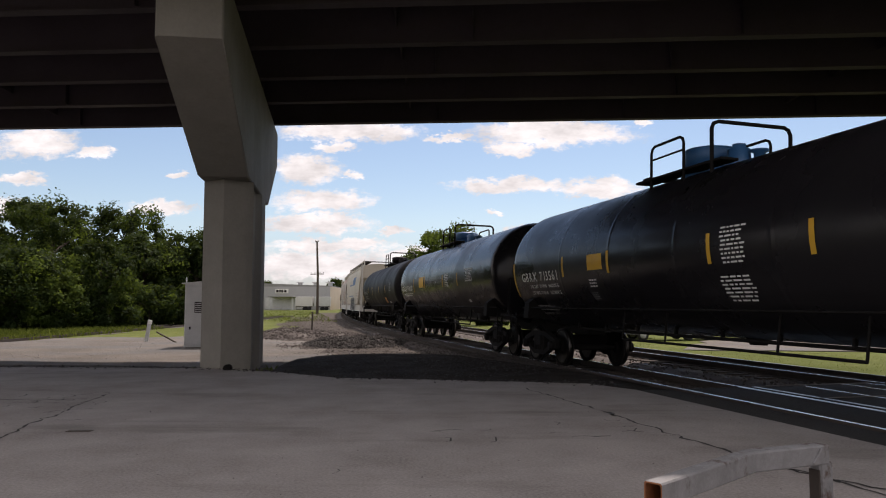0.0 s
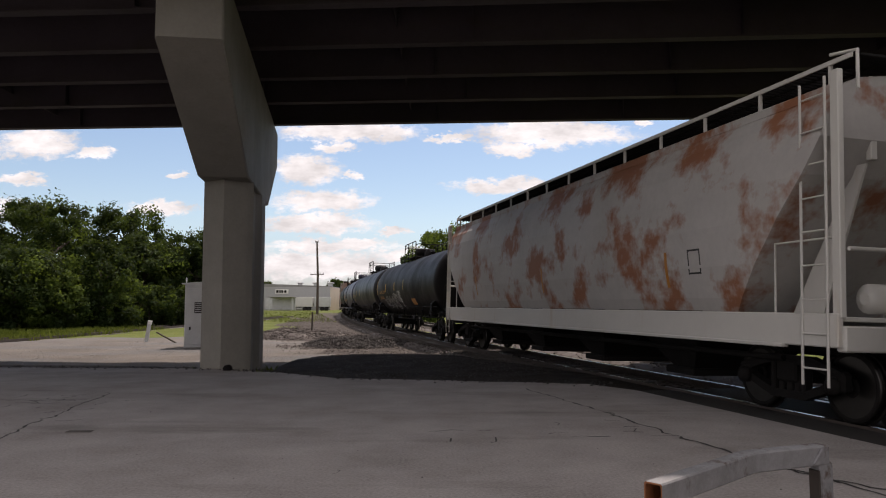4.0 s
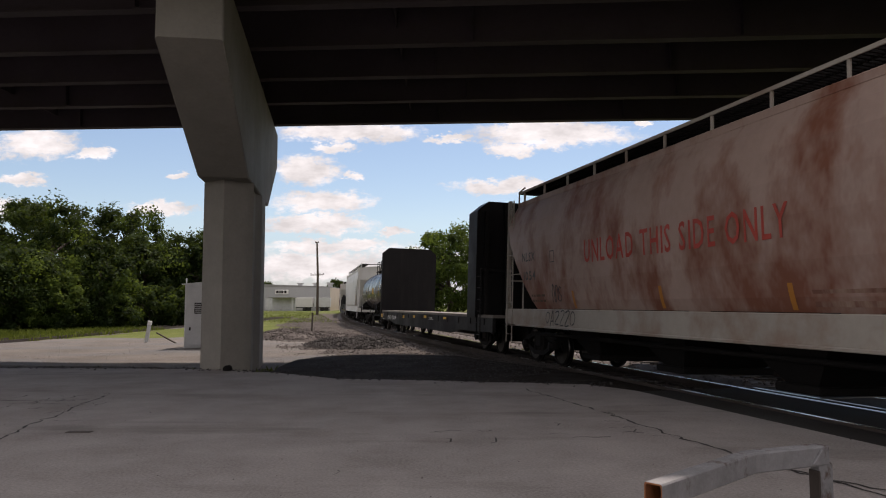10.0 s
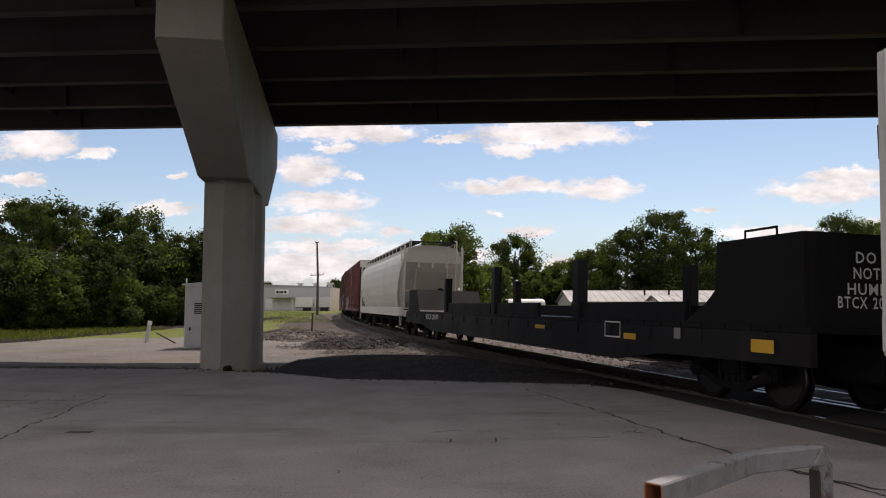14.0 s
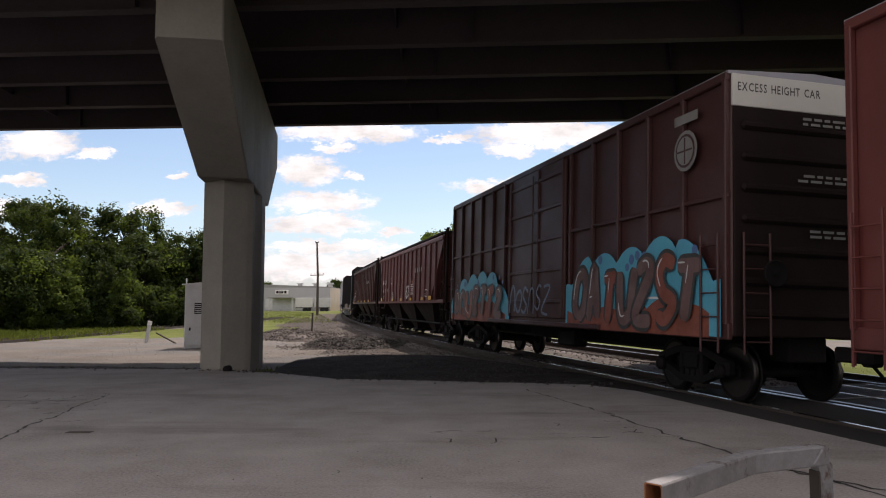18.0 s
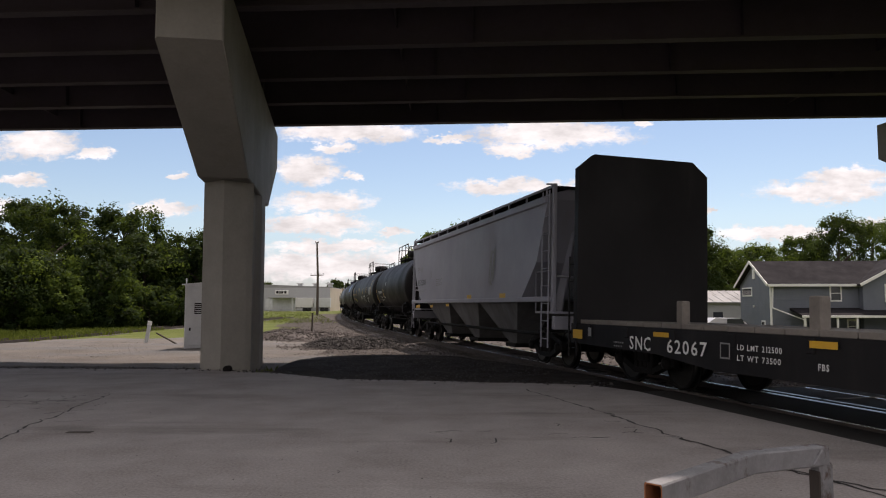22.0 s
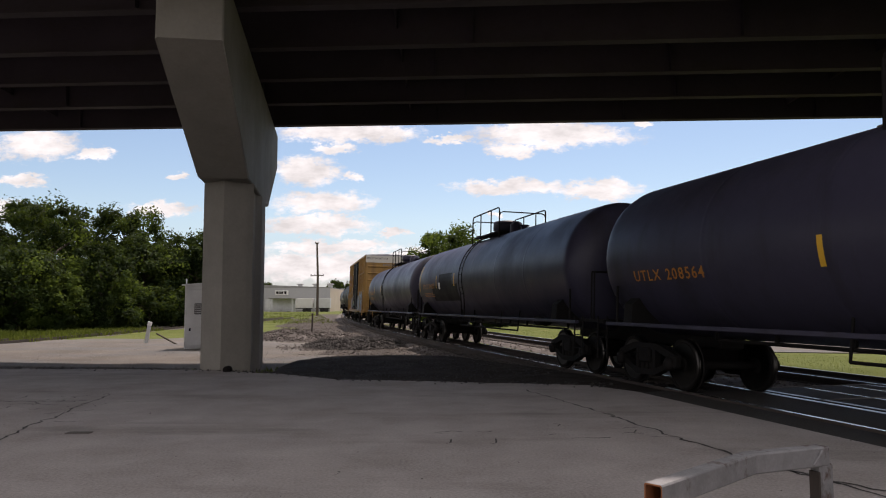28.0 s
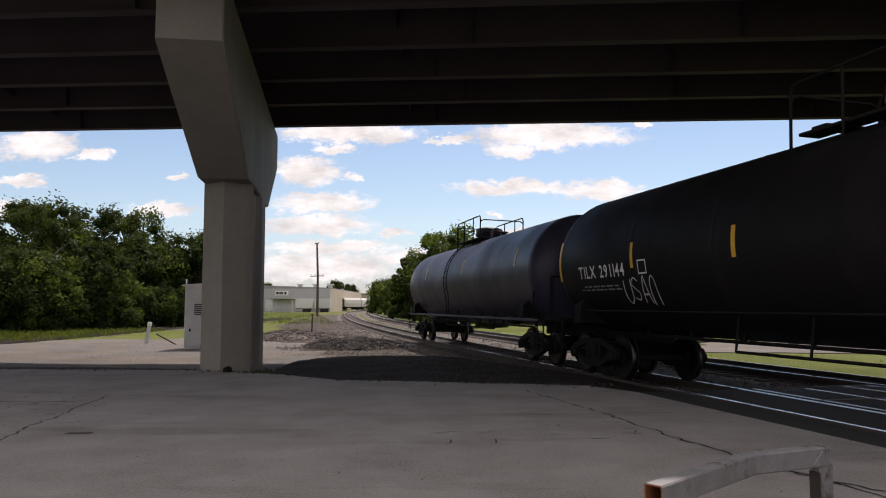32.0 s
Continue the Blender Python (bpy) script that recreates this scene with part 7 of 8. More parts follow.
s.piece(-4.85, 1.12, 3.0, 0.98, 6, [P["yellow_car"], P["brick"], P["steel_blue"]], P["mark_dull"], 45, None, P["spray_white"], t=0.13, edge=0.035)
s.on(1.74).text("CLOSE AND LOCK DOORS", -1.36, 4.25, 0.08, P["mark_white"], wide=1.22)
s.on(1.74).text("BEFORE MOVING CAR", -1.36, 4.06, 0.07, P["mark_white"], wide=1.11)
s.on(1.7).scrawl(-0.95, 1.45, 0.85, 0.4, P["spray_teal"], 3, 5, 0.022)
s.on(1.706).scrawl(-0.9, 1.36, 0.7, 0.28, P["spray_teal"], 8, 3, 0.018)
s.on(1.74).rect(0.55, 1.55, 0.14, 0.3, P["mark_yellow"], "yellow_label")
s.on(1.74).rect(0.75, 1.52, 0.2, 0.32, P["mark_dull"], "white_label")
s.on(1.74).bars(-0.3, 2.2, 0.45, 0.1, 3, P["mark_white"], 31)
s.on(1.74).bars(-1.62, 2.9, 0.4, 0.12, 4, P["mark_white"], 32)
for k, (q, material) in enumerate(((0.17, "mark_red"), (0.07, "mark_blue"))):
    for m, (xa, xb) in enumerate(((-5.6, -4.9), (-4.9, -5.6))):
        s.on(1.612 + 0.004 * k + 0.002 * m).put("cross_emblem", [([(xa - q, 3.22), (xa + q, 3.22), (xb + q, 4.12), (xb - q, 4.12)], [(0, 1, 2, 3)])], P[material])
join(c, b)

c, s, b = tank_car(LEN[29], "black tank car with white lettering and small white graffiti", "black", style=1, dome_x=-0.1)
s.text("TILX 291144", -7.43, 2.10, 0.25, P["mark_white"], wide=2.05)
s.rect(-8.47, 2.07, 0.1, 0.90, P["mark_yellow"], "reflective_strip", 0.008)
s.rect(-5.16, 2.23, 0.1, 0.48, P["mark_yellow"], "reflective_strip", 0.008)
s.rect(-2.10, 2.24, 0.1, 0.48, P["mark_yellow"], "reflective_strip", 0.008)
s.ring(-4.91, 2.11, 0.30, 0.26, 0.025, P["mark_white"])
s.scrawl(-5.66, 1.56, 1.23, 0.49, P["spray_white"], 44, 4, 0.025)
s.bars(-7.48, 1.91, 1.88, 0.068, 2, P["mark_dull"], 74)
s.rect(6.13, 2.16, 1.19, 0.44, P["mark_dull"], "notice_plate")
s.rect(5.78, 1.60, 0.60, 0.31, P["mark_dull"], "notice_plate")
s.rect(4.17, 2.23, 0.1, 0.84, P["mark_yellow"], "reflective_strip", 0.008)
s.rect(7.48, 2.03, 0.1, 0.95, P["mark_yellow"], "reflective_strip", 0.008)
join(c, b)

c, s, b = utlx(30, "grey_blue", "grey-blue tank car at the end of the train", "grey_blue")
stripes(s, (-7.7, -4.9, 0.9, 6.5), 2.6, 0.5, "mark_yellow")


# ---- trees ----
def tree(x, y, h, r, seed, leaf="leaf", n=7000, trunk_h=0.25, base=None, label="broad green deciduous tree", size=0.13, squash=0.9, stems=1, low=False):
    rnd = np.random.RandomState(seed)
    z0 = ground_z(x, y) if base is None else base
    t = thing("tree", None, None, label, "tree", "trees", at=Matrix.Translation((x, y, z0)))
    g = Geo()
    g.tube([(0, 0, -0.3), (0.05 * r, 0, h * 0.25), (-0.04 * r, 0.05 * r, h * 0.5), (0.02 * r, 0, h * 0.78)], [0.035 * h, 0.028 * h, 0.02 * h, 0.006 * h], 8)
    nl = 9
    clumps = []
    for k in range(nl):
        a = 2 * math.pi * k / nl + rnd.uniform(-0.4, 0.4)
        zb = h * rnd.uniform(0.2 if not low else 0.08, 0.6)
        rr = r * rnd.uniform(0.55, 0.85)
        e = Vector((rr * math.cos(a), rr * math.sin(a), zb + h * rnd.uniform(0.08, 0.25)))
        g.tube([(0, 0, zb), (e.x * 0.5, e.y * 0.5, zb + (e.z - zb) * 0.6), e], [0.014 * h, 0.009 * h, 0.003 * h], 5)
        clumps.append((e.x, e.y, e.z, r * rnd.uniform(0.32, 0.5)))
    part("trunk", g, M["bark"], t)
    for k in range(120):
        a, d = rnd.uniform(0, 6.28), rnd.uniform(0.2, 1) ** 0.6 * r * rnd.uniform(0.75, 1.08)
        zz = h * rnd.uniform(0.06 if low else 0.32, 0.95)
        lim = math.sqrt(max(0.05, 1 - max(0, (zz / h - 0.5) / 0.5) ** 2))
        clumps.append((d * lim * math.cos(a), d * lim * math.sin(a), zz, r * rnd.uniform(0.08, 0.25)))
    c = np.array(clumps)
    idx = rnd.randint(0, len(c), n)
    u = rnd.normal(size=(n, 3))
    u /= np.linalg.norm(u, axis=1)[:, None]
    rad = c[idx, 3] * rnd.uniform(0.05, 1.0, n) ** 0.45 * (1 + 0.6 * rnd.uniform(0, 1, n) ** 4)
    p = c[idx, :3] + u * rad[:, None] * np.array([1, 1, squash])
    p[:, 2] = np.maximum(p[:, 2], 0.1)
    nn = u + np.array([0, 0, 0.3]) + rnd.normal(scale=0.6, size=(n, 3))
    nn /= np.linalg.norm(nn, axis=1)[:, None]
    a = np.cross(nn, rnd.normal(size=(n, 3)))
    a /= np.linalg.norm(a, axis=1)[:, None]
    b2 = np.cross(nn, a)
    s = size * rnd.uniform(0.6, 1.5, n)[:, None]
    v = np.stack([p - a * s, p + b2 * s * 0.55 + nn * s * 0.15, p + a * s, p - b2 * s * 0.55 - nn * s * 0.1], 1).reshape(-1, 3)
    # some clumps take the other leaf colour, painting in sunlit or shaded boughs
    sun_shade = (idx % 6 == 0) if leaf == "leaf" else (idx % 7 == 0)
    for pick, lf, lb in ((~sun_shade, leaf, ""), (sun_shade, "leaf2" if leaf == "leaf" else "leaf", "boughs coloured as sunlit or shaded clumps")):
        vv = v.reshape(-1, 4, 3)[pick].reshape(-1, 3)
        crown = new("crown", fast_mesh("crown", vv, np.arange(len(vv)).reshape(-1, 4), M[lf]))
        crown.parent = t
        tagged(crown, lb)
    return t


# wood at the left of the lot
for i, (x, y, h, r) in enumerate(((-42.86, 54.71, 10.58, 4.6), (-37.51, 56.67, 11.22, 4.42), (-33.49, 58.62, 11.59, 4.23), (-29.47, 55.69, 11.04, 4.23), (-25.45, 59.6, 11.22, 3.86), (-34.83, 51.78, 7.36, 3.68), (-29.92, 51.78, 6.44, 3.31),
                                  (-40.19, 50.8, 6.9, 3.68), (-25.6, 55.4, 7.4, 2.7), (-50.01, 58.62, 11.04, 4.6), (-22.77, 68.39, 9.94, 3.31), (-27.24, 52.27, 4.6, 2.39), (-44.2, 48.85, 5.52, 2.94), (-48.22, 50.8, 8.28, 3.68), (-23.0, 57.0, 8.2, 3.0), (-20.6, 60.0, 7.4, 2.8))):
    k = 1.15 if i in (0, 1, 2, 3, 4, 9, 14, 15) else 1.0
    # one front tree gets its sunlit look from the lighter leaf colour
    light = i == 11
    tree(x * k, y * k, (h * 0.88 - 1.9) * k + 1.9, r * k, 100 + i, "leaf2" if light else "leaf", 32000, label="lighter green bushy roadside tree" if light else "dense dark green roadside tree",
         low=True, size=0.105 * k)
for i, (x, y, h, r) in enumerate(((-24.6, 62, 3.3, 2.3), (-22.5, 63.5, 3.5, 2.3), (-20.7, 65, 3.3, 2.1), (-28.0, 60, 3.0, 2.4), (-33.0, 50.2, 2.2, 2.2), (-38.0, 49.6, 2.0, 2.0))):
    tree(x, y, h, r, 160 + i, "leaf", 9000, label="low dark green bush at the wood's edge", size=0.1, low=True)
# beyond the tracks
for i, (x, y, h, r, l) in enumerate(((0.6, 76, 10.3, 4.2, "leaf2"), (10.2, 105, 12.6, 4.3, "leaf"), (6.3, 97, 7.6, 3.2, "leaf2"), (13.0, 98, 6.8, 3.0, "leaf2"), (5.2, 78, 3.0, 1.8, "leaf2"), (-3.4, 86, 7.6, 2.8, "leaf"), (24.3, 97, 12.4, 4.6, "leaf"),
                                     (29.6, 98, 15.0, 5.4, "leaf"), (34.2, 100, 13.0, 4.6, "leaf"), (19.2, 96, 9.4, 3.6, "leaf2"), (37.5, 106, 9.6, 4.4, "leaf2"), (42.0, 107, 10.4, 4.4, "leaf2"), (47, 108, 11.2, 4.8, "leaf2"),
                                     (52, 108, 12.4, 4.8, "leaf2"), (57.5, 107, 15.4, 5.4, "leaf"), (63.5, 109, 14.8, 5.5, "leaf2"), (70, 110, 15.2, 5.6, "leaf"), (34.5, 112, 9.6, 4.2, "leaf2"), (16.0, 100, 8.0, 3.4, "leaf2"), (-13.0, 166.0, 7.6, 4.2, "leaf2"), (-8.93, 150.55, 7.6, 4.0, "leaf2"),
                                     (-5.9, 134.83, 7.4, 3.6, "leaf2"), (-4.3, 119.19, 8.1, 3.5, "leaf2"), (-3.4, 103.56, 7.9, 3.2, "leaf2"), (-17.86, 224.71, 10.12, 5.52, "leaf"), (-10.72, 229.59, 11.04, 5.52, "leaf"))):
    tree(x, y, h, r, 200 + i, l, 26000 if y < 115 else 9000, label="tall full green tree beyond the tracks", size=0.14 if y < 115 else 0.22, low=True)


for i, (x, y, h, r) in enumerate(((-46.4, 322, 12.9, 5.2), (-76.5, 322, 11.8, 5.0), (-41.0, 326, 11.6, 4.2))):
    tree(x, y, h, r, 300 + i, "leaf", 5000, label="distant green tree behind the factory", size=0.32)


# ---- lot: cabinet, stakes, pole ----
M["galv"] = surface("weathered_aluminium", (0.52, 0.53, 0.54), (0.42, 0.43, 0.44), 0.5, metal=0.3, big=1.2, fine=9, bump=0.002, stain=(0.3, 0.27, 0.23), stain_at=(0.6, 0.85))
M["white_wall"] = surface("white_sheet_wall", (0.36, 0.365, 0.375), (0.30, 0.305, 0.315), 0.7, big=0.15, fine=2, bump=0.003)
M["tan_wall"] = surface("tan_block_wall", (0.50, 0.43, 0.34), (0.42, 0.36, 0.29), 0.8, big=0.1, fine=2, bump=0.003)
M["siding"] = surface("grey_blue_siding", (0.135, 0.150, 0.18), (0.115, 0.13, 0.157), 0.7, big=0.4, fine=3, bump=0.002)
M["shingle"] = surface("dark_shingles", (0.022, 0.02, 0.023), (0.014, 0.013, 0.015), 0.95, big=1, fine=6, bump=0.008, spec=0.1)
M["trim"] = surface("white_trim", (0.72, 0.72, 0.70), (0.62, 0.62, 0.6), 0.6, bump=0)
M["pane"] = surface("dark_glass", (0.02, 0.024, 0.03), (0.03, 0.034, 0.04), 0.08, bump=0)
M["metal_roof"] = surface("galvanised_roof", (0.24, 0.24, 0.24), (0.18, 0.18, 0.18), 0.7, metal=0.0, big=0.4, fine=3, bump=0.004)
M["brown_roof"] = surface("brown_roofing", (0.13, 0.105, 0.09), (0.09, 0.072, 0.06), 0.85, big=0.5, fine=5, bump=0.005)
M["red_paint"] = surface("red_car_paint", (0.30, 0.03, 0.03), (0.24, 0.025, 0.025), 0.3, bump=0)
M["black_paint"] = surface("dark_car_paint", (0.02, 0.022, 0.026), (0.03, 0.03, 0.034), 0.3, bump=0)
M["tyre"] = surface("rubber", (0.02, 0.02, 0.02), (0.03, 0.03, 0.03), 0.9, bump=0)


def cabinet():
    t = thing("signal_cabinet", None, None, "tall pale aluminium trackside equipment cabinet", "cabinet", at=pose(-10.80, 30.87, -0.34, 0, 0, 4) @ Matrix.Diagonal((1, 1, 0.9, 1)))
    part("body", Geo().box((1.0, 0.7, 1.55), (1.9, 1.4, 3.0), 0.03), M["galv"], t)
    part("plinth", Geo().box((1.0, 0.7, 0.03), (2.0, 1.5, 0.12), 0.02), M["concrete"], t)
    part("roof", Geo().prism([(-0.06, 3.03), (2.06, 3.03), (2.06, 3.08), (1.0, 3.18), (-0.06, 3.08)], "y", -0.08, 1.48), M["galv"], t)
    d = part("door", Geo().box((0.62, -0.02, 1.55), (0.9, 0.05, 2.6), 0.015), M["galv"], t)
    part("vent", Geo().box((0.62, -0.05, 1.95), (0.3, 0.03, 0.5), 0.01), M["steel_dark"], d)
    for k in range(5):
        part("slat", Geo().box((0.62, -0.07, 1.77 + 0.09 * k), (0.26, 0.02, 0.04), 0.006), M["galv"], d)
    part("handle", Geo().box((0.3, -0.07, 1.0), (0.06, 0.06, 0.14), 0.01), M["steel_dark"], d)
    part("vent_pipe", Geo().tube([(0.08, 0.1, 3.0), (0.08, 0.1, 3.35)], 0.03, 8), M["galv"], t)


cabinet()


def pole():
    t = thing("utility_pole", None, None, "tall dark wooden utility pole with short crossarms", "utility pole", at=pose(-22.5, 132.87, -0.34))
    part("shaft", Geo().tube([(0, 0, -0.5), (0.02, 0, 7), (-0.2, 0, 13.2)], [0.25, 0.21, 0.15], 10), M["bark"], t)
    part("crossarm", Geo().beam((-1.3, 0, 7.2), (1.1, 0, 7.25), 0.12, 0.14), M["bark"], t)
    part("pole_bracket", Geo().beam((-0.55, 0, 13.05), (0.15, 0, 13.07), 0.1, 0.12), M["bark"], t)
    for x, z in ((-1.2, 7.33), (-0.5, 7.35), (0.4, 7.37), (1.0, 7.38), (-0.5, 13.15), (0.1, 13.16)):
        part("insulator", Geo().lathe([(0, 0.03), (0.05, 0.07), (0.14, 0.07), (0.17, 0.03)], "z", (x, 0, z), 8), M["steel_dark"], t)


pole()
t = thing("marker_post", None, None, "leaning galvanised marker post", "post", at=pose(-14.38, 36.05, -0.33, 0, 9, 0))
part("post", Geo().prism([(-0.09, -0.02), (0.09, -0.02), (0.09, 0.02), (0.0, 0.05), (-0.09, 0.02)], "z", -0.2, 1.1), M["galv"], t)
part("cap", Geo().box((0, 0.01, 1.02), (0.2, 0.07, 0.2), 0.01), M["trim"], t)
t = thing("old_stick", Geo().tube([(-13.7, 35.6, 0.22), (-13.1, 35.4, -0.05), (-12.6, 35.2, -0.27)], 0.04, 6), M["bark"], "leaning weathered wooden stick in gravel", "stick")
t = thing("steel_stake", Geo().tube([(-7.6, 43, -0.5), (-7.55, 43, 1.07)], 0.05, 6).box((-7.56, 43, 1.07), (0.12, 0.12, 0.08), 0.02), M["rail_side"], "thin rusty steel stake", "stake")
t = thing("plank", Geo().box((-8.0, 26.4, -0.24), (0.7, 0.1, 0.05), 0.01, (0, 0, 12)), M["bark"], "short dark plank lying on gravel", "plank")


# ---- foreground barrier ----
def barrier():
    t = thing("pipe_barrier", None, None, "low bent square-tube barrier in chipped grey paint with rust", "barrier")
    pts = [Vector((0.875, 3.15, 0.77)), Vector((1.527, 3.77, 0.777)), Vector((2.0, 3.97, 0.777))]
    h, w = 0.05, 0.042
    g = Geo()
    rows = []
    for i, p in enumerate(pts):
        a, b = pts[max(0, i - 1)], pts[min(2, i + 1)]
        d = (b - a).normalized()
        s = Vector((d.y, -d.x, 0)).normalized()
        rows.append([p + s * w * q + Vector((0, 0, h * r)) for q, r in ((-1, -0.85), (-0.85, -1), (0.85, -1), (1, -0.85), (1, 0.85), (0.85, 1), (-0.85, 1), (-1, 0.85))])
    vs = [v for r in rows for v in r]
    fs = [(i * 8 + k, i * 8 + (k + 1) % 8, i * 8 + 8 + (k + 1) % 8, i * 8 + 8 + k) for i in range(2) for k in range(8)] + [tuple(range(16, 24))]
    # the open end: an inner wall
    d = (pts[1] - pts[0]).normalized()
    c0 = pts[0]
    inner = [c0 + (v - c0) * 0.86 for v in rows[0]]
    deep = [v + d * 0.25 for v in inner]
    bar = part("top_bar", g.add(vs, fs), M["guard"], t)
    n = len(vs)
    lip = Geo().add(rows[0] + inner + deep, [(k, (k + 1) % 8, 8 + (k + 1) % 8, 8 + k) for k in range(8)] + [(8 + k, 8 + (k + 1) % 8, 16 + (k + 1) % 8, 16 + k) for k in range(8)] + [tuple(range(16, 24))])
    part("open_end", lip, M["rust"], bar, "rusty open tube end")
    e = pts[2] + Vector((-0.01, -0.005, 0))
    part("post", Geo().box((e.x, e.y, 0.36), (0.09, 0.08, 0.76), 0.012, (0, 0, 18)), M["guard"], t)
    part("inner_flange", Geo().box((e.x - 0.047, e.y - 0.02, 0.35), (0.012, 0.07, 0.70), 0.003, (0, 0, 18)), M["rail_side"], t, "rust-brown inner face of the post")
    part("post", Geo().box((0.9, 3.19, 0.34), (0.08, 0.08, 0.74), 0.012, (0, 0, 41)), M["guard"], t)
    part("weld_bead", Geo().tube([(1.91, 3.885, 0.74), (1.94, 3.895, 0.777), (1.965, 3.9, 0.812)], 0.008, 6), M["guard"], t)


barrier()


# ---- works hall, trailers, parked wagons ----
def works():
    t = thing("factory_building", None, None, "long low pale factory hall with rooftop vents", "building")
    part("front_wall", Geo().box((-72, 228.2, 3.6), (68, 0.4, 8.0), 0.05), M["white_wall"], t)
    part("side_wall", Geo().box((-38.2, 272, 3.6), (0.4, 87, 8.0), 0.05), M["tan_wall"], t)
    part("roof", Geo().prism([(-106, 7.55), (-38, 7.55), (-38, 7.8), (-60, 8.6), (-106, 8.0)], "y", 228, 316), M["metal_roof"], t)
    s = part("sign_board", Geo().box((-54.2, 227.9, 6.0), (4.4, 0.12, 1.5), 0.02), M["trim"], t, "white sign board with a dark plain mark")
    for k, (x, w) in enumerate(((-55.7, 0.8), (-54.8, 0.5), (-54.1, 0.6), (-53.4, 0.25), (-52.9, 0.5))):
        part("sign_shape", Geo().box((x, 227.8, 6.0), (w, 0.06, 0.9), 0.02), M["steel_dark"], s)
    for x in (-48.9, -43.6, -38.6, -66, -75):
        v = part("roof_vent", Geo().box((x, 232, 8.3), (1.3, 1.6, 1.2), 0.1), M["galv"], t)
        part("vent_cap", Geo().box((x, 232, 9.0), (2.1, 2.4, 0.35), 0.1), M["galv"], v)
    for x in (-47.5, -58, -64):
        part("loading_door", Geo().box((x, 227.9, 1.9), (3.4, 0.15, 3.8), 0.03), M["galv"], t)
    t.scale = (0.893, 0.977, 0.893)
    far = thing("far_hall", None, None, "distant pale industrial hall", "building")
    part("wall", Geo().box((-36, 330, 3.0), (22, 20, 8.5), 0.05), M["tan_wall"], far)
    part("roof", Geo().box((-36, 330, 7.4), (23, 21, 0.4), 0.05), M["metal_roof"], far)
    far.scale = (0.893, 0.977, 0.893)


works()


def trailer(x, y, w, material, label):
    t = thing("box_trailer", None, None, label, "trailer", "trailers beside the factory", at=pose(x, y, -0.34))
    part("box", Geo().box((0, 0, 2.55), (w, 2.5, 2.8), 0.05), material, t)
    part("underframe", Geo().box((0, 0, 1.05), (w - 0.6, 1.0, 0.25), 0.03), M["steel_dark"], t)
    for s in (-1, 1):
        part("rear_post", Geo().box((s * (w / 2 - 0.08), -1.26, 2.55), (0.14, 0.06, 2.8), 0.01), M["galv"], t)
    for dx in (w / 2 - 1.2, w / 2 - 2.4):
        for sy in (-1, 1):
            part("wheel", Geo().lathe([(-0.14, 0.2), (-0.14, 0.5), (0.14, 0.5), (0.14, 0.2)], "y", (dx, sy * 1.0, 0.5), 16), M["tyre"], t)
    part("landing_leg", Geo().box((-w / 2 + 2.2, 0, 0.5), (0.15, 1.6, 1.0), 0.02), M["steel_dark"], t)


trailer(-58.4, 214, 4.2, P["white"], "white box trailer parked by the factory")
trailer(-42.6, 216, 9.6, P["white"], "long white box trailer parked by the factory")
trailer(-35.2, 217, 4.6, M["galv"], "grey box trailer parked by the factory")
t = thing("loading_shelter", None, None, "small open shelter with a flat pale roof", "shelter", at=pose(-45.1, 208.1, -0.34))
part("roof", Geo().box((0, 0, 3.9), (7.0, 5, 0.25), 0.03), M["metal_roof"], t)
for sx in (-3.2, 3.2):
    for sy in (-2.2, 2.2):
        part("post", Geo().box((sx, sy, 1.9), (0.2, 0.2, 3.8), 0.02), M["galv"], t)
part("back_wall", Geo().box((0, 2.3, 2.0), (6.4, 0.15, 3.6), 0.02), M["galv"], t)


def parked_wagon(x, y, turn, material, label):
    t = thing("parked_hopper_car", None, None, label, "hopper car", "wagons standing on a far siding", at=pose(x, y, 0.0, 0, 0, turn))
    part("body", Geo().prism([(-1.45, 1.4), (1.45, 1.4), (1.55, 2.4), (1.5, 3.6), (0.9, 4.3), (-0.9, 4.3), (-1.5, 3.6), (-1.55, 2.4)], "x", -7.6, 7.6), material, t)
    part("end_sheet", Geo().box((7.66, 0, 2.7), (0.1, 2.3, 2.3), 0.04), M["brown_roof"], t)
    part("underframe", Geo().box((0, 0, 1.0), (15.6, 2.4, 0.4), 0.04), M["steel_dark"], t)
    for sx in (-5.6, 5.6):
        tr = part("truck", Geo().box((sx, 0, 0.6), (1.9, 2.2, 0.4), 0.05), M["steel_dark"], t)
        for ax in (-0.9, 0.9):
            for sy in (-0.75, 0.75):
                part("wheel", Geo().lathe([(-0.06, 0.1), (-0.06, 0.46), (0.06, 0.46), (0.06, 0.1)], "y", (sx + ax, sy, 0.46), 14), M["wheel"], tr)


parked_wagon(-32.6, 258, -104, P["off_white"], "pale hopper wagon with a dark end, standing still")
parked_wagon(-28.4, 273.5, -106, P["white"], "white hopper wagon standing still")
parked_wagon(-23.9, 289, -108, P["white"], "white hopper wagon standing still")


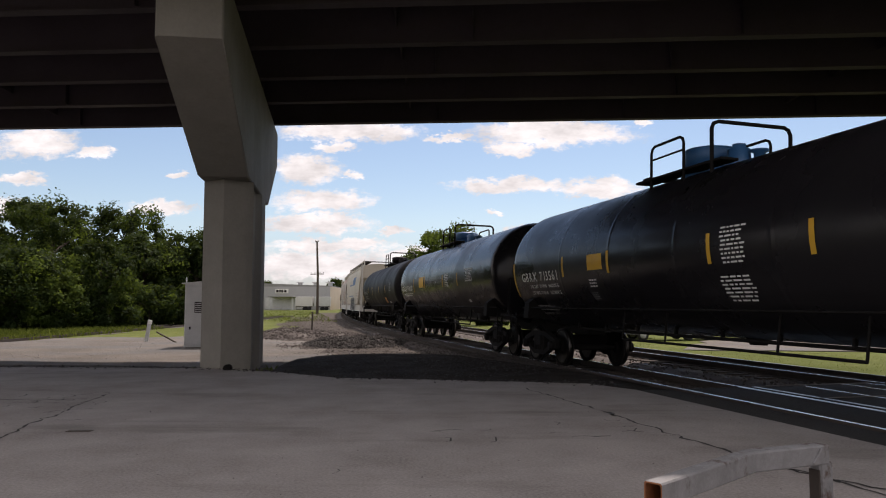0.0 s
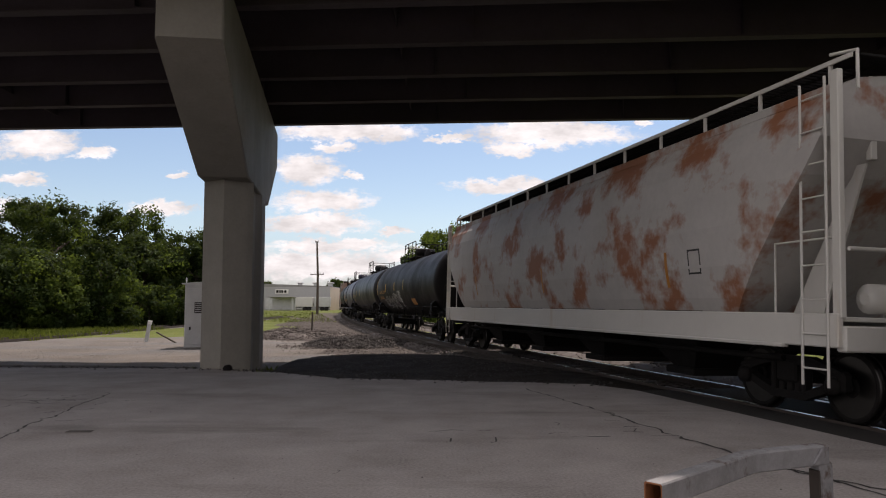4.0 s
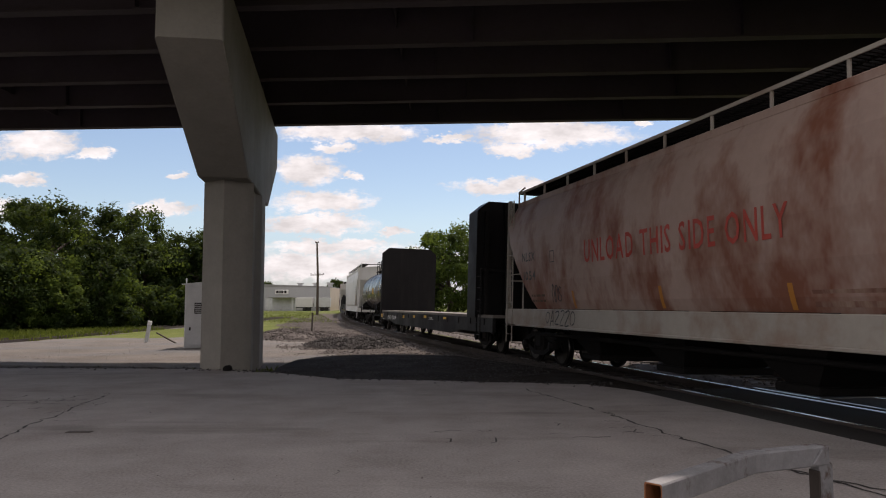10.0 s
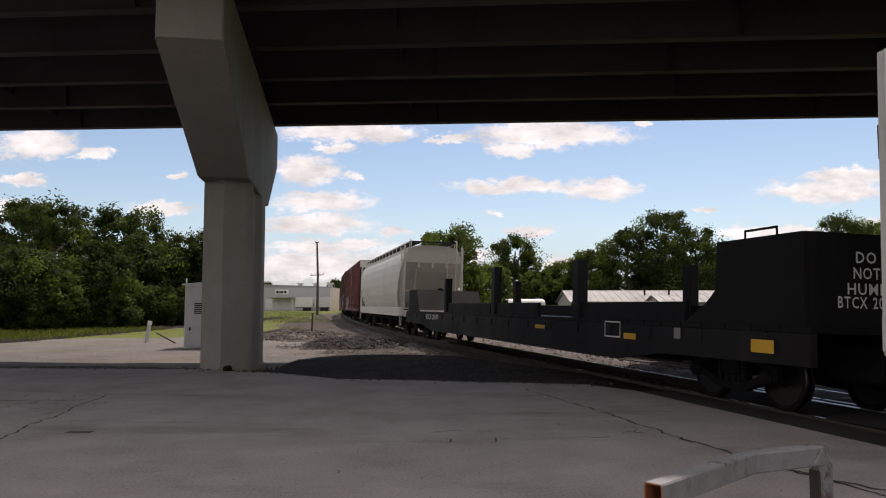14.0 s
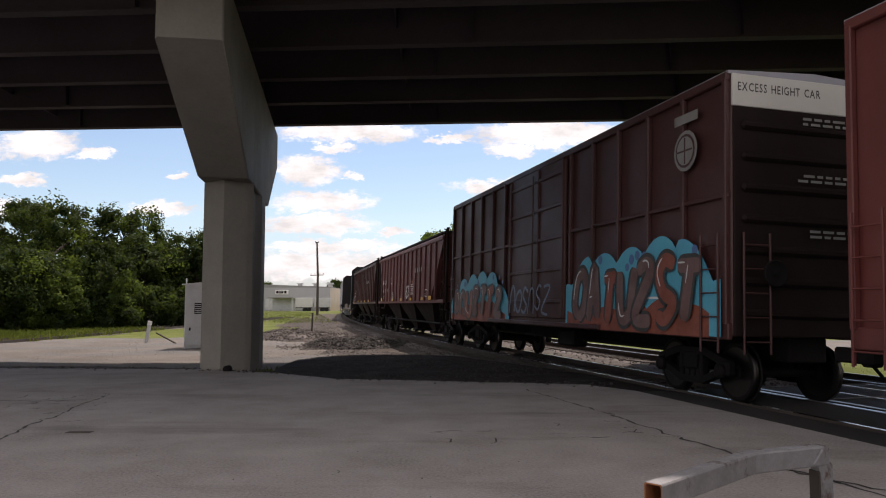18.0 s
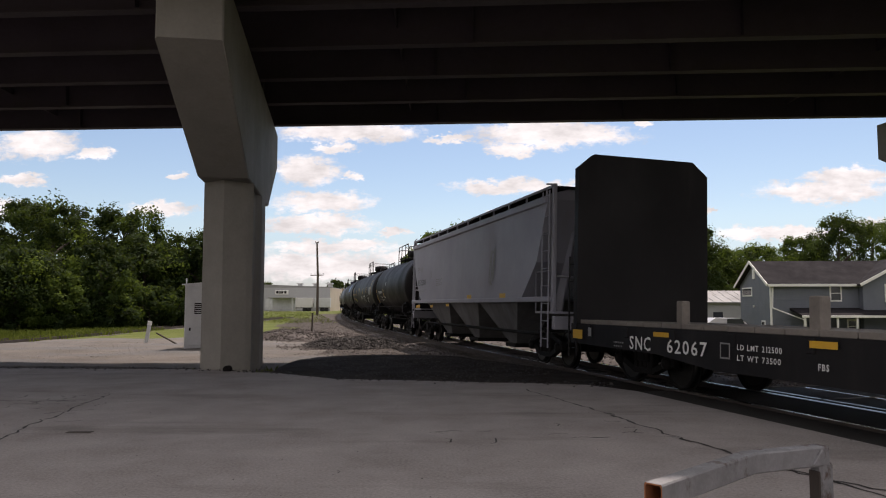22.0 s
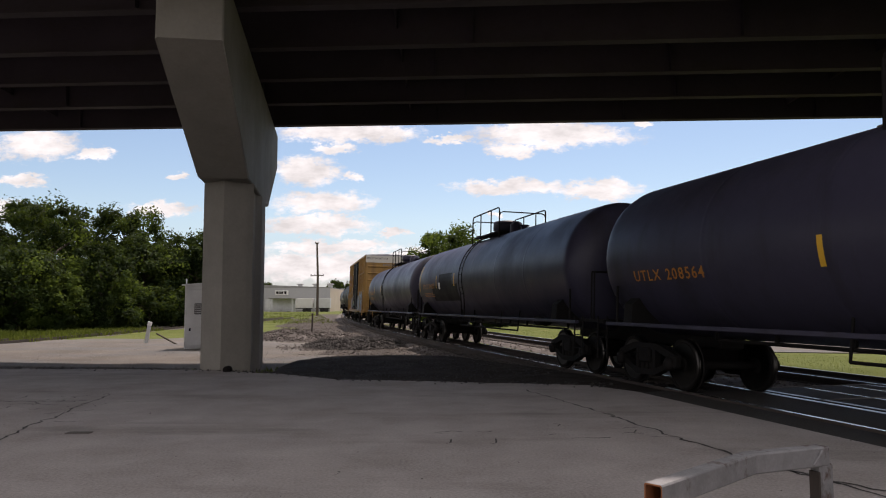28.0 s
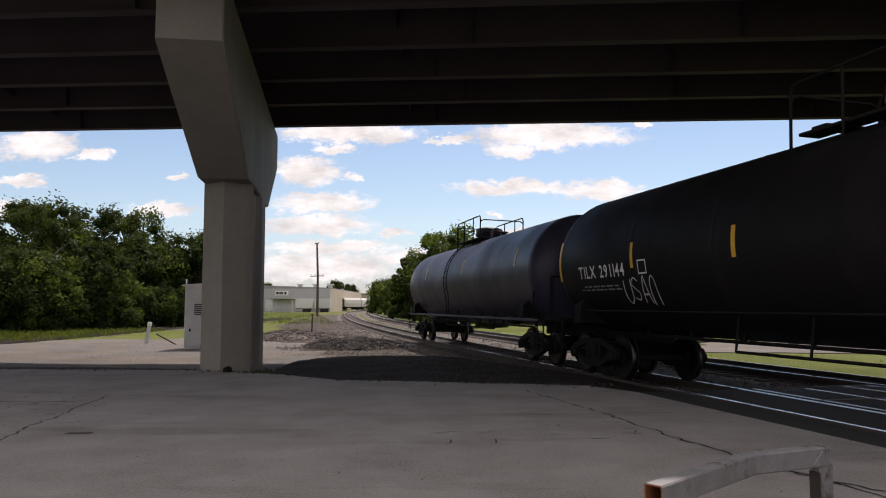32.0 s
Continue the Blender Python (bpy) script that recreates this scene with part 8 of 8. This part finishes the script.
# ---- house and sheds beyond the tracks ----
def house():
    t = thing("house", None, None, "two-storey grey-blue clapboard house with white trim and dark roof", "house", at=pose(25.9, 58.62, -1.0, 0, 0, -3))
    W, D, He, Hr = 26.0, 7.2, 4.75, 6.85
    part("wall", Geo().prism([(0, -0.2), (D, -0.2), (D, He), (D / 2, Hr - 0.1), (0, He)], "x", 0, W), M["siding"], t)
    for k in range(22):
        z = 0.2 + 0.21 * k
        part("clapboard", Geo().box((W / 2, -0.012, z), (W - 0.2, 0.03, 0.19), 0.006), M["siding"], t)
        part("clapboard", Geo().box((-0.012, D / 2, z), (0.03, D - 0.2, 0.19), 0.006), M["siding"], t)
    for s, a in ((1, 0), (-1, D)):
        part("roof", Geo().prism([(a - s * 0.45, He - 0.22), (a - s * 0.45, He - 0.05), (D / 2, Hr + 0.12), (D / 2, Hr - 0.05)], "x", -0.4, W + 0.4), M["shingle"], t)
        part("barge_board", Geo().beam((-0.45, a - s * 0.45, He - 0.14), (-0.45, D / 2, Hr + 0.04), 0.06, 0.24), M["trim"], t)
    part("fascia", Geo().box((W / 2, -0.48, He - 0.16), (W + 0.8, 0.06, 0.22), 0.01), M["trim"], t)
    part("corner_trim", Geo().box((0.0, -0.02, 2.4), (0.16, 0.12, 4.6), 0.01), M["trim"], t)
    part("downpipe", Geo().tube([(0.1, -0.3, He - 0.3), (0.1, -0.12, 2.6), (2.2, -1.4, 1.6), (2.2, -1.4, 0.2)], 0.06, 8), M["trim"], t)
    part("vent", Geo().box((-0.05, D / 2, 5.75), (0.08, 0.55, 0.9), 0.02), M["trim"], t)
    # front gable wing
    gx = 7.6
    part("wing_wall", Geo().prism([(gx, -0.2), (gx + 8, -0.2), (gx + 8, He), (gx + 4, Hr), (gx, He)], "y", -0.7, 1.5), M["siding"], t)
    for s, a in ((1, gx), (-1, gx + 8)):
        part("wing_roof", Geo().prism([(a - s * 0.4, He - 0.25), (a - s * 0.4, He - 0.08), (gx + 4, Hr + 0.2), (gx + 4, Hr + 0.02)], "y", -1.1, 3.6), M["shingle"], t)
        part("barge_board", Geo().beam((a - s * 0.4, -1.14, He - 0.16), (gx + 4, -1.14, Hr + 0.1), 0.06, 0.24), M["trim"], t)

    def window(x, y, z, w, h, turned=False):
        g = Geo()
        fr = part("window", Geo().box((x, y, z), (0.1, w + 0.24, h + 0.24) if turned else (w + 0.24, 0.1, h + 0.24), 0.015), M["trim"], t)
        dx, dy = (-0.045, 0) if turned else (0, -0.045)
        for k in (-1, 1):
            if turned:
                part("pane", Geo().box((x + dx, y + k * w / 4, z), (0.05, w / 2 - 0.07, h), 0.006), M["pane"], fr)
            else:
                part("pane", Geo().box((x, y + dy, z + k * h / 4), (w, 0.05, h / 2 - 0.06), 0.006), M["pane"], fr)
    window(5.6, -0.03, 3.9, 0.8, 1.25)
    window(gx + 2.4, -0.73, 3.9, 0.9, 1.35)
    window(-0.03, 5.3, 4.1, 2.2, 0.62, True)
    window(-0.03, 1.6, 0.9, 0.6, 0.9, True)
    window(7.0, -0.03, 1.0, 0.8, 1.0)
    # porch
    pr = part("porch_roof", Geo().prism([(-2.4, 1.88), (-2.4, 2.01), (0, 2.61), (0, 2.41)], "x", 1.6, W), M["shingle"], t)
    part("porch_fascia", Geo().box((W / 2 + 0.8, -2.42, 1.88), (W - 1.6, 0.06, 0.2), 0.01), M["trim"], t)
    for x in (1.9, 4.6, 6.2, 9.2, 11.6, 14):
        part("porch_post", Geo().box((x, -2.25, 0.85), (0.16, 0.16, 2.1), 0.02), M["trim"], t)
    part("porch_floor", Geo().box((W / 2 + 0.8, -1.2, -0.02), (W - 1.6, 2.4, 0.2), 0.02), M["deck"] if "deck" in M else M["bark"], t)
    t.scale = (0.893, 0.95, 0.893)
    part("wall_lamp", Geo().box((-0.1, 3.6, 2.75), (0.14, 0.2, 0.24), 0.03), M["trim"], t)


house()


def shed(name, x, y, w, d, he, hr, roof, wall, label, turn=0.0, pipes=()):
    z = -0.9
    t = thing(name, None, None, label, "shed", at=pose(x, y, z, 0, 0, turn))
    part("wall", Geo().prism([(0, -0.1), (d, -0.1), (d, he), (d / 2, hr - 0.05), (0, he)], "x", 0, w), wall, t)
    for s, a in ((1, 0), (-1, d)):
        rf = part("roof", Geo().prism([(a - s * 0.35, he - 0.12), (a - s * 0.35, he), (d / 2, hr + 0.08), (d / 2, hr - 0.04)], "x", -0.3, w + 0.3), roof, t)
        for k in range(int(w / 1.0)):
            xx = 0.5 + k * 1.0
            part("roof_seam", Geo().beam((xx, a - s * 0.35, he + 0.02), (xx, d / 2, hr + 0.10), 0.05, 0.05), roof, rf)
    for px_, h in pipes:
        part("flue", Geo().tube([(px_, d * 0.3, he), (px_, d * 0.3, hr + h)], 0.12, 8), M["steel_dark"], t)
    part("door", Geo().box((w * 0.62, -0.03, 1.0), (1.0, 0.08, 2.0), 0.02), M["pane"], t)
    part("window", Geo().box((w * 0.3, -0.03, 1.2), (1.6, 0.08, 0.7), 0.02), M["pane"], t)
    t.scale = (0.893, 0.95, 0.893)
    return t


shed("long_shed", 14.6, 84, 23.5, 11, 3.1, 4.6, M["metal_roof"], M["white_wall"], "long low shed with a pale ribbed metal roof", 0, ((10.2, 0.6), (13.4, 0.4)))
shed("low_shed", 12.6, 68, 11.8, 6, 2.0, 3.05, M["brown_roof"], M["brown_roof"], "low shed with a brown roof and overhanging eaves")
shed("white_shed", 20.6, 70, 9.6, 5.2, 3.06, 3.75, M["metal_roof"], M["white_wall"], "small shed with pale walls and a ribbed metal roof")
t = thing("propane_tank", None, None, "white horizontal gas tank on legs", "tank", at=pose(9.82, 89.88, -0.76))
part("shell", Geo().lathe([(-2.6, 0.05), (-2.5, 0.45), (-2.2, 0.62), (2.2, 0.62), (2.5, 0.45), (2.6, 0.05)], "x", (0, 0, 2.4), 20), M["trim"], t)
for x in (-1.6, 1.6):
    part("leg", Geo().box((x, 0, 0.9), (0.25, 0.9, 2.0), 0.02), M["concrete"], t)
patch("gravel_drive", wavy([(11.6, 36), (27, 33), (43, 35), (54, 43), (30, 47), (16, 45)], 0.4, 1.5, 12), -0.64, M["dirt"], "pale gravel drive across the grass")


def parked_car(x, y, turn, material, label, pickup=False):
    t = thing("pickup_truck" if pickup else "car", None, None, label, "car", at=pose(x, y, -0.66, 0, 0, turn))
    if pickup:
        prof = [(-2.6, 0.5), (2.6, 0.5), (2.65, 0.95), (1.7, 1.1), (1.1, 1.75), (-0.3, 1.8), (-0.5, 1.15), (-2.6, 1.15)]
    else:
        prof = [(-2.2, 0.35), (2.2, 0.35), (2.25, 0.7), (1.3, 0.9), (0.6, 1.4), (-0.9, 1.42), (-1.6, 0.98), (-2.2, 0.9)]
    part("body", Geo().prism(prof, "y", -0.88, 0.88), material, t)
    z0 = 1.2 if pickup else 0.95
    part("side_window", Geo().prism([(-0.2, z0), (1.0, z0), (0.7, z0 + 0.42), (-0.2, z0 + 0.42)], "y", -0.9, -0.86), M["pane"], t)
    part("windscreen", Geo().beam((1.35 if pickup else 1.2, 0, z0 + 0.05), (1.08 if pickup else 0.7, 0, z0 + 0.42), 1.5, 0.05), M["pane"], t)
    for sx in (-1.45, 1.45):
        for sy in (-0.8, 0.8):
            w = part("wheel", Geo().lathe([(-0.1, 0.18), (-0.1, 0.34), (0.1, 0.34), (0.1, 0.18)], "y", (sx, sy, 0.34), 18), M["tyre"], t)
            part("rim", Geo().lathe([(-0.105, 0.02), (-0.105, 0.2), (0.105, 0.2), (0.105, 0.02)], "y", (sx, sy, 0.34), 14), M["galv"], w)
    for sy in (-0.6, 0.6):
        part("headlight", Geo().box((2.6 if pickup else 2.2, sy, 0.75 if pickup else 0.6), (0.1, 0.3, 0.16), 0.03), M["trim"], t)
        part("tail_light", Geo().box((-2.6 if pickup else -2.2, sy, 0.8), (0.06, 0.2, 0.2), 0.02), M["red_paint"], t)


parked_car(13.4, 46.0, 8, M["black_paint"], "dark car parked on the gravel drive")
parked_car(11.4, 48.5, 4, M["black_paint"], "dark car parked beside the grass")
parked_car(17.6, 46.5, 2, M["galv"], "silver car parked on the gravel drive")


# ---- weeds and grass ----
def tufts(name, n, place, h, label, seed, material="blade"):
    rnd = np.random.RandomState(seed)
    r2 = random.Random(seed)
    p = np.array([place(r2) for _ in range(n)])
    a = rnd.uniform(0, 6.28, n)
    d = np.stack([np.cos(a), np.sin(a), 0 * a], 1)
    hh = rnd.uniform(h[0], h[1], n)[:, None]
    lean = rnd.normal(scale=0.35, size=(n, 3)) * np.array([1, 1, 0])
    up = np.array([0, 0, 1.0])
    w = hh * 0.09
    v = np.stack([p - d * w, p + d * w, p + d * w * 0.7 + (up + lean * 0.5) * hh * 0.6, p + (up + lean) * hh], 1).reshape(-1, 3)
    tagged(new(name, fast_mesh(name, v, np.arange(4 * n).reshape(-1, 4), M[material])), label, "grass", kind="stuff")


def verge(r):
    x, y = r.uniform(-43, -20.5), r.uniform(37, 55)
    return (x, y, ground_z(x, y) - 0.02)


tufts("verge_grass", 16000, verge, (0.12, 0.4), "rough green grass along the siding", 61)


def meadow(r):
    y = 75 + 110 * r.random()
    x = -0.31 * y + r.uniform(-0.09, 0.12) * y + 3.5
    return (x, y, -0.36)


tufts("meadow_weeds", 12000, meadow, (0.08, 0.32), "tall yellow-green weeds before the factory", 62)
tufts("pier_weeds", 120, lambda r: (r.gauss(-4.6, 0.15), r.gauss(19.2, 0.5), -0.28), (0.08, 0.24), "small weeds at the foot of the pier", 63)
tufts("edge_weeds", 500, lambda r: (r.uniform(-8.5, -6.3), r.gauss(19.3, 0.3), -0.3), (0.05, 0.2), "low weeds along the road edge", 64)


def field(r):
    s = 4 + 55 * r.random()
    p = track(s, r.uniform(7.4, 17))
    return (p.x, p.y, ground_z(p.x, p.y) - 0.01)


tufts("field_grass", 24000, field, (0.02, 0.07), "short mown grass beyond the tracks", 65)


# ---- movement ----
SPEED, GAIN = 17.177, 0.0407


def motions():
    for car, rear, half in TRAIN:
        rows = []
        for k in range(65):
            t = k * 0.5
            s = rear - half - SPEED * t - GAIN * (t - 16) ** 2 / 2
            front, back = track(s - half + 1.6), track(s + half - 1.6)
            mid = (front + back) / 2
            d = front - back
            rows.append((t, Matrix.Translation(mid) @ Matrix.Rotation(math.atan2(d.y, d.x), 4, "Z") @ Matrix.Rotation(radians(-1.6), 4, "X")))
        walk(car, rows)


motions()
